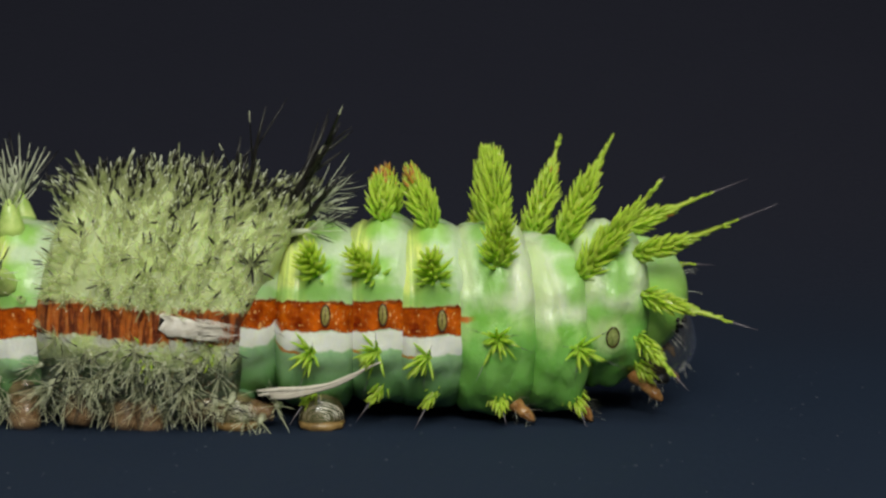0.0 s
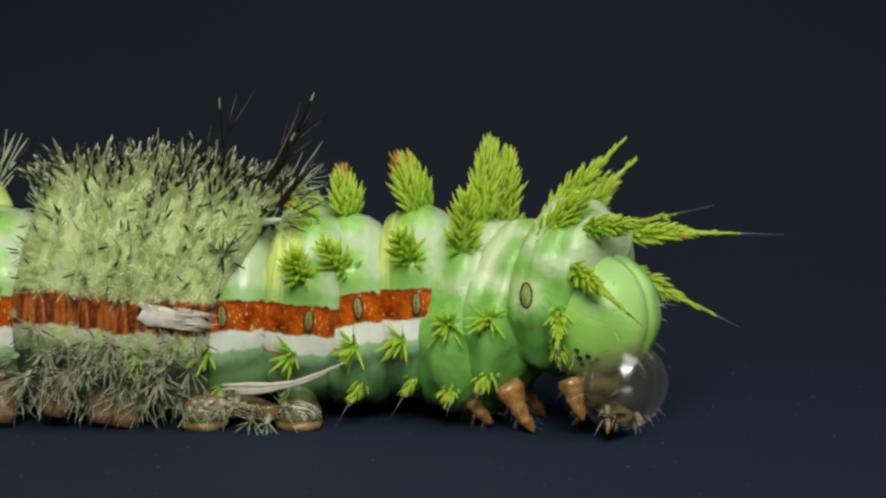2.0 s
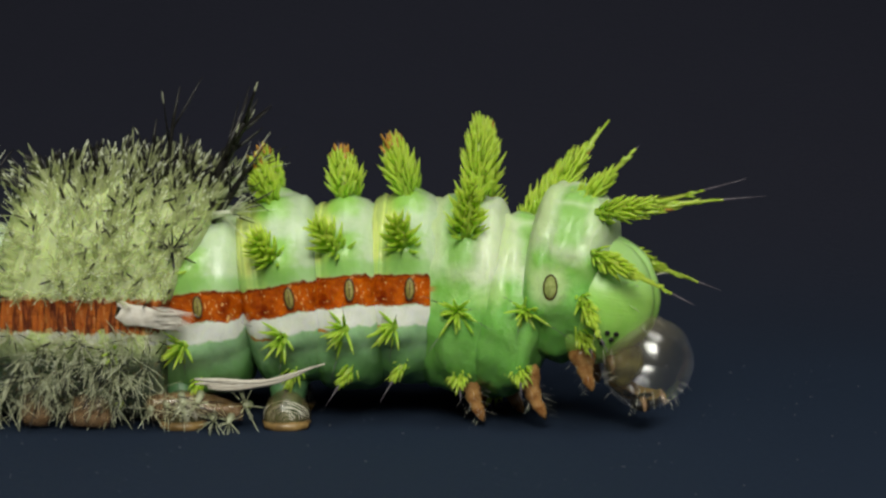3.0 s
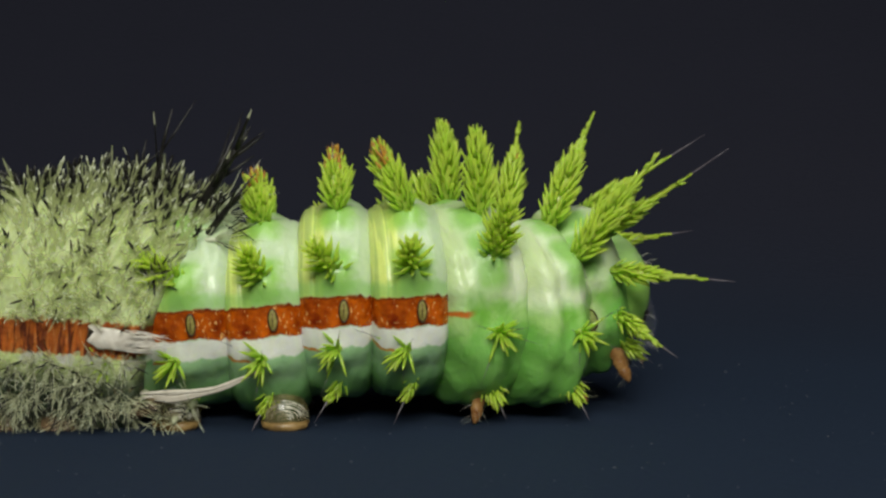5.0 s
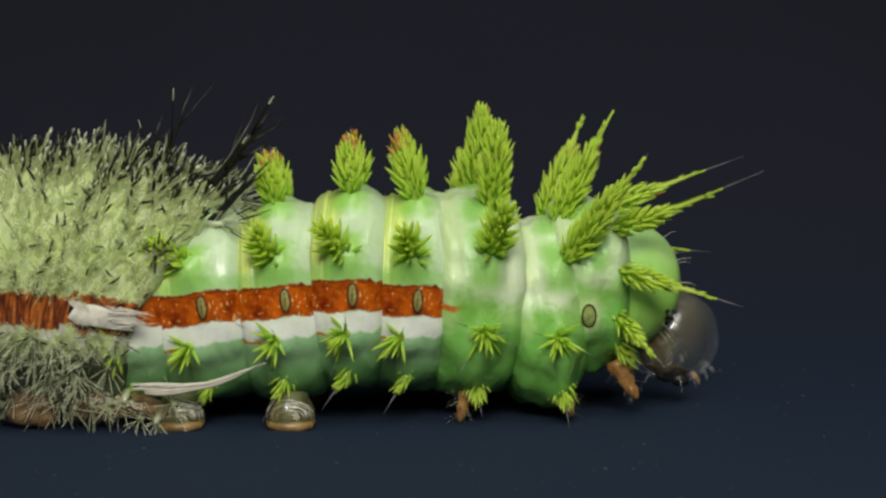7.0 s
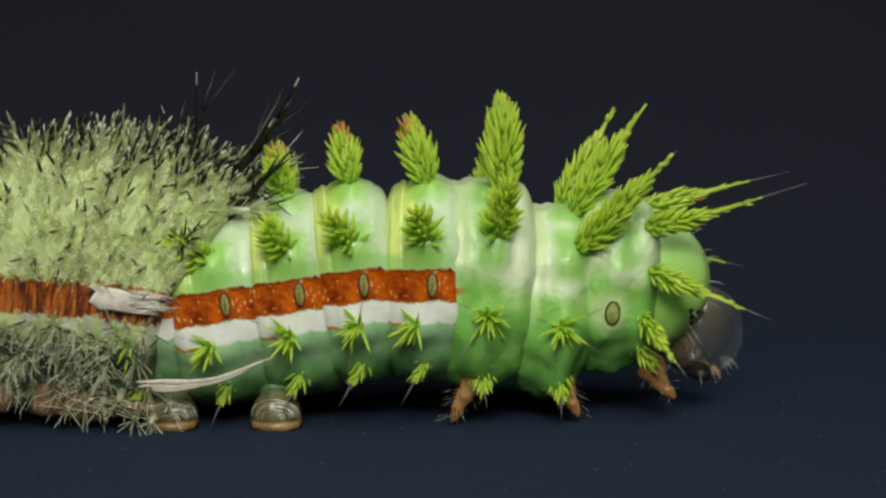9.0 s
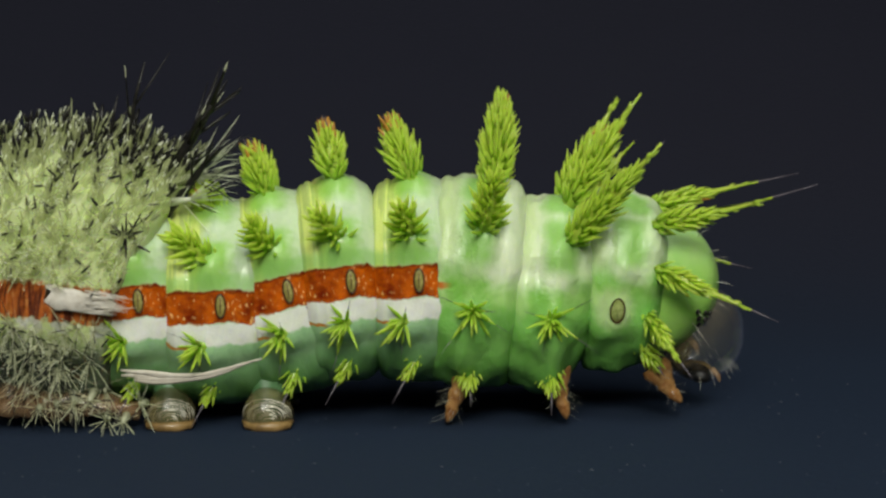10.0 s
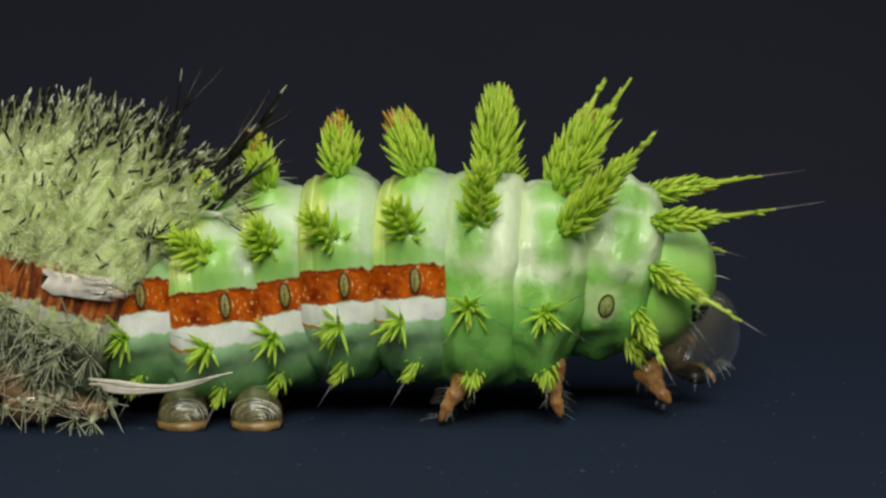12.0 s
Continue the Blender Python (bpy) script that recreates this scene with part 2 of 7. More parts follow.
PORE_PLATE = simple_material("pale_pore_plate", (0.30, 0.38, 0.09), (0.50, 0.56, 0.20), 0.45, 5.0)
BLACK = simple_material("black_chitin", (0.004, 0.004, 0.004), (0.02, 0.018, 0.015), 0.3, 6.0)
BRISTLE = simple_material("pale_bristle", (0.68, 0.76, 0.36), (0.84, 0.88, 0.53), 0.36, 1.2, coat=0.1, per_island=0.6, bump=0, through=0.5, clear=0.66)
BRISTLE_TIP = simple_material("pale_bristle_tip", (0.70, 0.76, 0.50), (0.88, 0.90, 0.74), 0.25, 1.2, coat=0.3, per_island=0.6, bump=0, through=0.35, clear=0.15)
BRISTLE_GREY = simple_material("grey_bristle", (0.20, 0.27, 0.10), (0.98, 0.98, 0.72), 0.18, 1.2, coat=0.5, per_island=0.9, bump=0, through=0.35, clear=0.28)
OLD_SKIN = old_skin_material()
BUD = simple_material("old_spine_flesh", (0.30, 0.45, 0.09), (0.54, 0.65, 0.22), 0.4, 1.5, sub=0.2, coat=0.2)
AMBER = simple_material("amber_leg", (0.22, 0.08, 0.022), (0.58, 0.33, 0.12), 0.2, 2.2, coat=0.7, through=0.25)
CASING = simple_material("amber_casing", (0.20, 0.10, 0.04), (0.44, 0.29, 0.16), 0.22, 2.5, coat=0.6, alpha=0.55)
SOCK = simple_material("clear_sock", (0.07, 0.055, 0.02), (0.24, 0.20, 0.09), 0.2, 2.0, coat=0.6, alpha=0.55)
SOLE = simple_material("amber_sole", (0.12, 0.07, 0.022), (0.30, 0.19, 0.07), 0.4, 2.0, coat=0.15)
PROLEG = simple_material("proleg_skin", (0.06, 0.15, 0.06), (0.13, 0.25, 0.11), 0.4, 1.5, sub=0.2)
WHITE_FILM = simple_material("white_film", (0.60, 0.54, 0.44), (0.82, 0.78, 0.70), 0.45, 3.0, per_island=0.4, through=0.2)
THREAD = simple_material("pale_thread", (0.50, 0.48, 0.38), (0.75, 0.73, 0.62), 0.35, 3.0, bump=0)
DOME = dome_material()
FACE = simple_material("brown_face", (0.035, 0.022, 0.010), (0.22, 0.15, 0.06), 0.25, 1.3, coat=0.5)
MEMBRANE = simple_material("olive_membrane", (0.04, 0.034, 0.012), (0.24, 0.21, 0.08), 0.3, 1.0, coat=0.4, clear=0.35)
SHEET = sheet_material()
WALL = simple_material("bounce_wall_grey", (0.48, 0.49, 0.50), (0.54, 0.55, 0.56), 0.8, 0.004, bump=0)
DUST = simple_material("dust_fleck", (0.02, 0.025, 0.04), (0.06, 0.068, 0.09), 0.7, 4.0, bump=0)

# ---- mesh building ----


class Shape:
    """Points and faces of one mesh, in millimetres, with a material number for each face."""

    def __init__(self):
        self.v, self.f, self.m = [], [], []

    def tube(self, pts, radii, sides=6, mat=0, mats=None, squash=1.0):
        pts = [Vector(p) for p in pts]
        start, n = len(self.v), len(pts)
        side = None
        for i, p in enumerate(pts):
            along = (pts[min(i + 1, n - 1)] - pts[max(i - 1, 0)]).normalized()
            if side is None:
                side = along.orthogonal().normalized()
            side = (side - along * side.dot(along)).normalized()
            other = along.cross(side)
            for k in range(sides):
                a = 2 * math.pi * k / sides
                self.v.append(p + radii[i] * (math.cos(a) * side + squash * math.sin(a) * other))
        for i in range(n - 1):
            for k in range(sides):
                a, b = start + i * sides + k, start + i * sides + (k + 1) % sides
                self.f.append((a, b, b + sides, a + sides))
                self.m.append(mats[i] if mats else mat)
        for ring, flip in ((0, True), (n - 1, False)):
            face = [start + ring * sides + k for k in range(sides)]
            self.f.append(face[::-1] if flip else face)
            self.m.append((mats[0] if ring == 0 else mats[-1]) if mats else mat)

    def linked_tube(self, pts, radii, sides, mats, root):
        """A tube that is grown on to the vertex numbered root of what stands already."""
        start = len(self.v)
        self.tube(pts, radii, sides, mats=mats)
        self.f.append((root, start, start + 1)), self.m.append(mats[0])

    def grid(self, rows, closed=True, mat=0):
        start, n = len(self.v), len(rows[0])
        for row in rows:
            self.v.extend(Vector(p) for p in row)
        for i in range(len(rows) - 1):
            for k in range(n if closed else n - 1):
                a, b = start + i * n + k, start + i * n + (k + 1) % n
                self.f.append((a, b, b + n, a + n))
                self.m.append(mat)
        return start

    def blob(self, centre, size, mat=0, nu=12, nv=8, wobble=0.0):
        c = Vector(centre)
        rows = []
        for i in range(nv + 1):
            e = math.pi * (i / nv - 0.5)
            row = []
            for k in range(nu):
                a = 2 * math.pi * k / nu
                d = Vector((math.cos(a) * math.cos(e), math.sin(a) * math.cos(e), math.sin(e)))
                g = 1.0 + wobble * noise.noise(d * 1.7 + c)
                row.append(c + Vector((d.x * size[0], d.y * size[1], d.z * size[2])) * g)
            rows.append(row)
        self.grid(rows, True, mat)

    def mesh(self, name, materials, smooth=True):
        me = bpy.data.meshes.new(name)
        me.from_pydata([p * MM for p in self.v], [], self.f)
        for mat in materials:
            me.materials.append(mat)
        me.polygons.foreach_set("material_index", self.m)
        me.polygons.foreach_set("use_smooth", [smooth] * len(self.f))
        me.update()
        return me


def part(name, shape, materials, parent=None, label="", matrix=None, smooth=True):
    ob = new(name, shape.mesh(name, materials, smooth))
    ob.parent = parent
    if matrix is not None:
        ob.matrix_basis = matrix
    if label:
        tagged(ob, label)
    return ob


def aim(place_mm, way, spin=0.0):
    """A pose at a place given in millimetres whose z axis points along way."""
    q = Vector(way).to_track_quat("Z", "Y").to_matrix().to_4x4()
    return Matrix.Translation(Vector(place_mm) * MM) @ q @ pose(0, 0, 0, 0, 0, spin)


# ---- spines and bristles ----


def scolus(seed, length, core, spin, count, rust=0.0, seta=0.0, tip=0.0, bend=0.0, thick=0.088, splay=4.0):
    """A branching spine: a fleshy bud-shaped stalk clothed in short fat pointed spinules; tip: the share of its length that runs out bare and thin."""
    count = int(count * 1.35)
    r = random.Random(seed)
    s = Shape()
    bx, by = r.uniform(-0.05, 0.05) + bend, r.uniform(-0.05, 0.05)

    def axis(h):
        return Vector((bx * length * h * h, by * length * h * h, length * h))

    def girth(h):
        k = h / max(0.05, 1.0 - tip)
        if k >= 1.0:
            return 0.05 + 0.10 * (1.0 - h) / max(tip, 0.05)
        return 0.12 + core * (0.30 + 0.85 * math.sin(math.pi * min(1.0, 0.10 + 0.78 * k)) ** 1.2) * (1.0 - 0.85 * k ** 1.7)

    top = 0.86 if not tip else 1.0
    hs = [top * i / 11 for i in range(12)]
    s.tube([axis(h) - Vector((0, 0, 0.35 if h == 0 else 0)) for h in hs], [girth(h) * (1.0 if h == 0 else 0.62 if not tip or h < 1 - tip else 1.0) for h in hs], 9, 0)
    for i in range(count):
        h = 0.03 + (0.95 - 0.95 * tip) * ((i + r.random()) / count) ** 0.9
        a = i * 2.39996 + r.uniform(-0.35, 0.35)
        out = Vector((math.cos(a), math.sin(a), 0))
        k = h / max(0.05, 1.0 - tip)
        ln = spin * (0.62 + 0.45 * math.sin(math.pi * min(1.0, 0.20 + 0.8 * k))) * r.uniform(0.62, 1.25)
        lift = radians(52 - splay + 34 * k + r.uniform(-18, 10) * (1.0 - 0.6 * k))
        p = axis(h) + out * girth(h) * 0.62
        up = Vector((0, 0, 1))
        d = (out * math.cos(lift) + up * math.sin(lift)).normalized()
        q1, q2, q3 = p + d * ln * 0.42, p + d * ln * 0.76 + up * ln * 0.05, p + d * ln + up * ln * 0.12
        w = thick * r.uniform(0.85, 1.2)
        rusty = r.random() < 1.5 * rust * max(0.0, (k - 0.55) / 0.45)
        s.linked_tube([p, q1, q2, q3], [w * 1.0, w * 1.0, w * 0.62, 0.012], 5, [0, 1 if rusty and k > 0.75 else 0, 1 if rusty else 0], int(h / top * 11) * 9)
    if tip:
        for i in range(7):
            h = 1.0 - tip * r.uniform(0.15, 0.95)
            a = r.uniform(0, 6.28)
            out = Vector((math.cos(a), math.sin(a), 0))
            s.linked_tube([axis(h), axis(h) + out * 0.10 + Vector((0, 0, 0.30)), axis(h) + out * 0.14 + Vector((0, 0, 0.5))], [0.07, 0.06, 0.01], 5, [0, 0], 0)
    if seta:
        away = (axis(1.0) - axis(0.85)).normalized()
        e = axis(1.0 if tip else 0.9)
        s.linked_tube([e - away * 0.4, e + away * 0.3, e + away * seta * 0.6, e + away * seta], [0.06, 0.055, 0.028, 0.010], 6, [0, 2, 2], 0)
    return s


def star(seed, length, count, flat=0.5):
    """A low spray of pointed spinules round a short knob."""
    r = random.Random(seed)
    s = Shape()
    s.blob((0, 0, 0.02), (0.30, 0.30, 0.26), 0, 8, 6)
    for i in range(count):
        a = i * 2.39996 + r.uniform(-0.25, 0.25)
        lift = radians(r.uniform(35, 85) if i % 3 else r.uniform(15, 40))
        d = Vector((math.cos(a) * math.cos(lift), math.sin(a) * math.cos(lift), math.sin(lift)))
        ln = length * r.uniform(0.55, 1.1)
        s.linked_tube([(0, 0, 0.05), d * ln * 0.5, d * ln * 0.8, d * ln], [0.085, 0.09, 0.062, 0.014], 5, [0, 0, 0], 20)
        if i % 6 == 0:
            s.linked_tube([d * ln * 0.9, d * ln * 1.7 + Vector((0, 0, -0.05))], [0.022, 0.006], 4, [2], 20)
    return s


def tuft(seed, stalk, length, count, black, thin=1.0, spread=80):
    """Old spine: pale stalk with a rosette of glassy pale-tipped bristles, some of them black."""
    r = random.Random(seed)
    s = Shape()
    s.tube([(0, 0, -0.4), (0, 0, stalk * 0.5), (0, 0, stalk)], [0.22, 0.15, 0.06], 7, 0)
    for i in range(count):
        h = r.random() ** 0.7
        a = r.uniform(0, 2 * math.pi)
        lift = radians(90 - spread * (0.10 + 0.90 * r.random()) * (1.0 - 0.30 * h))
        d = Vector((math.cos(a) * math.cos(lift), math.sin(a) * math.cos(lift), math.sin(lift)))
        p = Vector((0, 0, stalk * h))
        ln = length * r.uniform(0.55, 1.15)
        w = thin * r.uniform(0.025, 0.042)
        dark = r.random() < black
        w *= 1.7 if dark else 1.0
        sag = Vector((r.uniform(-0.06, 0.06), r.uniform(-0.06, 0.06), r.uniform(-0.05, 0.05))) * ln
        mats = [0, 1, 1] if dark else [0, 0, 2 if i % 2 else 0]
        s.linked_tube([p, p + d * ln * 0.45, p + d * ln * 0.8 + sag * 0.5, p + d * ln + sag], [w * 0.8, w, w * 0.9, w * 0.35], 4, mats, 0 if h < 0.5 else 7)
    return s


def black_spine(seed, length, branches, stout):
    """Tall black branching spine of the old skin: a stout trunk that opens into a fan of long bristles with pale ends."""
    r = random.Random(seed)
    s = Shape()
    s.tube([(0, 0, -0.8), (0.02 * length, 0, length * 0.4), (0.02 * length, 0, length * 0.72), (0.05 * length, 0, length)], [stout, stout * 0.85, stout * 0.6, 0.03], 8, 0)
    for i in range(branches):
        h = 0.30 + 0.50 * (i + r.random() * 0.6) / branches
        side = 1 if i % 2 else -1
        d = Vector((side * r.uniform(0.35, 0.85), r.uniform(-0.55, 0.35), r.uniform(0.7, 1.2))).normalized()
        ln = length * r.uniform(0.34, 0.55)
        p = Vector((0.02 * length, 0, length * h))
        bend = Vector((side * 0.03, 0, 0.07)) * ln
        w = max(0.05, stout * 0.34)
        s.linked_tube([p, p + d * ln * 0.5, p + d * ln * 0.82 + bend * 0.6, p + d * ln + bend], [w, w * 0.85, w * 0.55, 0.015], 5, [0, 0, 1 if i % 4 == 0 else 0], 8)
    return s


# ---- the caterpillar ----


def barrel(seed, radius, half, grooves, knobs, front=0.0, belly=1.22, end=0.92, lumps=0.09, crest=0.0, shear=0.0):
    """One body ring: a fleshy barrel with folds across it and raised knobs where the spines stand."""
    s = Shape()
    nx, na = 34, 96
    rows = []
    for i in range(nx + 1):
        u = -1 + 2 * i / nx
        x = u * half
        row = []
        for k in range(na):
            a = 2 * math.pi * k / na
            cy, cz = -math.cos(a), math.sin(a)
            g = 1 - end * abs(u) ** 6.5 - front * max(0.0, u) ** 1.5
            for gx, depth, wide in grooves:
                g -= depth * math.exp(-((x - gx) / wide) ** 2) * (0.45 + 0.55 * max(0.0, cz + 0.35))
            r = radius * g
            # fleshy lateral fold; the belly is stretched down to fit the camera's view
            ang = math.degrees(math.atan2(cz, abs(cy)))
            r -= 0.10 * math.exp(-((ang + 38) / 7) ** 2)
            r += 0.10 * math.exp(-((ang + 22) / 9) ** 2)
            if crest:
                k2 = max(0.0, min(1.0, (ang - 6) / 55))
                r += crest * k2 * k2 * (3 - 2 * k2) * (1 - 0.35 * u * u)
            for kx, ka, high, wide in knobs:
                dx, da = (x - kx) / wide, math.radians(ang - ka) * radius / (wide * 1.1)
                r += high * math.exp(-(dx * dx + da * da))
            r += lumps * noise.noise(Vector((x * 0.9, cy * 3.2, cz * 3.2 + seed * 7)))
            r += 0.038 * noise.noise(Vector((x * 3.0, cy * 7, cz * 7 + seed * 3)))
            row.append((x + shear * max(0.0, r * cz), r * cy, r * cz * (belly if cz < 0 else 1.0)))
        rows.append(row)
    st = s.grid(rows)
    s.f.append([st + k for k in range(na)][::-1]), s.m.append(0)
    s.f.append([st + nx * na + k for k in range(na)]), s.m.append(0)
    return s


def spiracle(wide=0.26, high=0.52, plate=1):
    s = Shape()
    ring = []
    for i in range(21):
        a = 2 * math.pi * i / 20
        ring.append((wide * math.cos(a), high * math.sin(a), 0.03))
    s.tube(ring, [0.038] * 21, 6, 0)
    s.blob((0, 0, -0.02), (wide, high, 0.07), 1, 14, 6)
    s.tube([(0, -high * 0.7, 0.055), (0, 0, 0.075), (0, high * 0.7, 0.055)], [0.015, 0.03, 0.015], 5, 0 if plate else 1)
    return s


caterpillar = tagged(new("caterpillar"), "bright green spiny caterpillar shedding its old skin on cloth", "caterpillar")
segments = {}
dorsal_spines = {}
side_spines = {}
FLESH = [SPINE, SPINE_TIP, SETA]


def on_ring(x, angle, radius):
    return (x, -radius * math.cos(radians(angle)), radius * math.sin(radians(angle)))


def both_sides(parent, name, shapes, x, angle, radius, rise, lean, label=""):
    """Stands a spine on each flank; rise: how steep it points, lean: how far forward, in degrees."""
    made = []
    for sign, s in zip((1, -1), shapes):
        place = Vector(on_ring(x, angle, radius))
        way = Vector((math.sin(radians(lean)), -math.cos(radians(lean)) * math.cos(radians(rise)), math.cos(radians(lean)) * math.sin(radians(rise))))
        place.y, way.y = place.y * sign, way.y * sign
        made.append(part(name, s, FLESH, parent, label, aim(place, way, 37.0)))
    return made


def abdominal(key, seed, plan, flank, low):
    knobs = [(0.1, 66, 0.58, 0.8), (0.1, 22, 0.52, 0.85), (0.0, -27, 0.22, 0.6), (0.0, -58, 0.2, 0.5)]
    grooves = [(-0.95, 0.035, 0.14), (-1.35, 0.025, 0.12), (1.35, 0.02, 0.2)]
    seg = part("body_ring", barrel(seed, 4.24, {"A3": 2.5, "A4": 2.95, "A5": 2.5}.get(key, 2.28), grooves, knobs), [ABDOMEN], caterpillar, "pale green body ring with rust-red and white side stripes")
    r = 4.3
    length, spread, steep, lean, rust, back = plan
    if length:
        dorsal_spines[key] = both_sides(seg, "dorsal_spine", [scolus(seed * 10 + k, length, 0.56, spread * 0.9, 66, rust, 0.8) for k in (1, 2)], 0.1, 66, r + 0.22, steep, lean, "yellow-green branching spine with rusty tip" if rust else "")
    side_spines[key] = both_sides(seg, "side_spine", [scolus(seed * 10 + k, 2.3 if length else 1.3, 0.34, 0.86 if length else 0.5, 30, 0.0, thick=0.105, splay=22.0 if length else 4.0) for k in (3, 4)], 0.1, 22, r - 0.05, 46, back)
    both_sides(seg, "flank_spine", [star(seed * 10 + k, 1.55, 18) for k in (5, 6)], flank, -26.5, r + 0.12, -34, -36)
    both_sides(seg, "low_spine", [scolus(seed * 10 + k, 1.35, 0.16, 0.55, 15, 0.0, 1.5, thick=0.07) for k in (7, 8)], low, -56, r + 0.05, -62, -30)
    for sign in (1, -1):
        part("spiracle", spiracle(0.22, 0.52), [SPIRACLE_RIM, SPIRACLE_PLATE], seg, "dark-rimmed olive breathing pore",
             Matrix.Translation(Vector((0.42, -4.36 * sign, -0.15)) * MM) @ Euler((radians(90 * sign), 0, 0)).to_matrix().to_4x4())
    segments[key] = seg


abdominal("A1", 11, (2.85, 0.86, 99, -22, 0.45, -8), -0.25, 0.35)
abdominal("A2", 12, (2.5, 0.74, 98, -6, 0.5, -26), 0.1, 0.35)
abdominal("A3", 13, (2.35, 0.72, 88, -5, 0.45, -20), -0.15, 0.2)
abdominal("A4", 14, (1.6, 0.66, 88, -6, 0.15, -50), -0.45, 0.2)
abdominal("A5", 15, (0.0, 0.7, 90, -10, 0.0, -82), -0.4, 0.2)


def thoracic():
    # hind thorax ring
    knobs = [(0.3, 60, 0.42, 0.9), (0.3, 27, 0.42, 0.9), (0.0, -16, 0.25, 0.7), (0.0, -38, 0.62, 1.05), (0.0, -62, 0.45, 0.9)]
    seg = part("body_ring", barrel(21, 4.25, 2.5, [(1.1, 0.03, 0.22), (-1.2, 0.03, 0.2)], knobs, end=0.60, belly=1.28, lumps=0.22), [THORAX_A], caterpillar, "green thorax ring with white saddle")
    both_sides(seg, "dorsal_spine", [scolus(k, 4.05, 0.62, 0.84, 100, 0.05) for k in (211, 212)], 0.6, 62, 4.25, 89, 3)
    both_sides(seg, "side_spine", [scolus(k, 3.3, 0.50, 0.92, 54, 0.0, thick=0.1, splay=16.0) for k in (213, 214)], 0.3, 28, 4.2, 60, 6)
    both_sides(seg, "flank_spine", [star(k, 1.5, 23) for k in (215, 216)], 0.0, -16.7, 4.55, -20, -4)
    both_sides(seg, "low_spine", [scolus(k, 1.5, 0.24, 0.75, 24, 0.0, 1.2, thick=0.085) for k in (217, 218)], 0.0, -58, 4.3, -56, 0)
    segments["T3"] = seg
    # middle thorax ring
    knobs = [(0.3, 62, 0.42, 0.9), (0.2, 27, 0.45, 0.9), (0.0, -14, 0.25, 0.7), (0.1, -36, 0.64, 1.0), (0.2, -58, 0.4, 0.9)]
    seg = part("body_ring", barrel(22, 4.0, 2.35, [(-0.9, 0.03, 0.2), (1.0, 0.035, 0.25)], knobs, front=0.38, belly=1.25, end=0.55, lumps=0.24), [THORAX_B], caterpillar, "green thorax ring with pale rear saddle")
    both_sides(seg, "dorsal_spine", [scolus(k, ln, 0.54, 0.78, 92, 0.06, 0.35, 0.26) for k, ln in ((221, 5.9), (222, 5.5))], 0.3, 64, 3.95, 83, 24)
    both_sides(seg, "side_spine", [scolus(k, 6.4, 0.58, 0.86, 100, 0.0, 0.5, 0.24) for k in (223, 224)], 0.3, 30, 3.8, 62, 31)
    both_sides(seg, "flank_spine", [star(k, 1.5, 23) for k in (225, 226)], -0.17, -18.5, 4.3, -20, 0)
    both_sides(seg, "low_spine", [scolus(k, 1.5, 0.24, 0.75, 24, 0.0, 1.4, thick=0.085) for k in (227, 228)], 0.2, -55, 4.1, -58, 4)
    segments["T2"] = seg
    # front thorax ring, behind the head
    knobs = [(1.2, 52, 0.30, 0.7), (1.4, 24, 0.30, 0.7), (1.4, -4, 0.25, 0.6), (-0.6, -24, 0.22, 1.1), (1.0, -40, 0.3, 0.7)]
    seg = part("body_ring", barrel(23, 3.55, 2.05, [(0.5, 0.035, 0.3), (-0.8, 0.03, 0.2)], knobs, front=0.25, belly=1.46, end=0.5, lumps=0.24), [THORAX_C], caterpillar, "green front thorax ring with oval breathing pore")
    both_sides(seg, "dorsal_spine", [scolus(k, 5.5, 0.34, 0.66, 58, 0.05, 2.4, 0.40, thick=0.09) for k in (231, 232)], 0.9, 46, 3.1, 48, 68)
    both_sides(seg, "side_spine", [scolus(k, 4.7, 0.32, 0.66, 50, 0.0, 1.6, 0.40, thick=0.09) for k in (235, 236)], 1.1, 10, 2.95, -32, 63)
    both_sides(seg, "flank_spine", [scolus(k, 3.0, 0.26, 0.62, 26, 0.0, 1.3, 0.30, thick=0.08) for k in (237, 238)], 0.9, -28, 3.2, -42, 30)
    both_sides(seg, "low_spine", [scolus(k, 1.9, 0.26, 0.62, 22, 0.0, 1.0, thick=0.08) for k in (239, 240)], 0.6, -55, 3.3, -55, 36)
    for sign in (1, -1):
        place = Vector((-0.35, -4.06 * sign * math.cos(radians(19.5)), -4.06 * math.sin(radians(19.5))))
        part("spiracle", spiracle(0.32, 0.64, 0), [SPIRACLE_RIM, PORE_PLATE], seg, "oval breathing pore with dark rim", Matrix.Translation(place * MM) @ Euler((radians((90 + 20) * sign), 0, 0)).to_matrix().to_4x4())
    segments["T1"] = seg


thoracic()


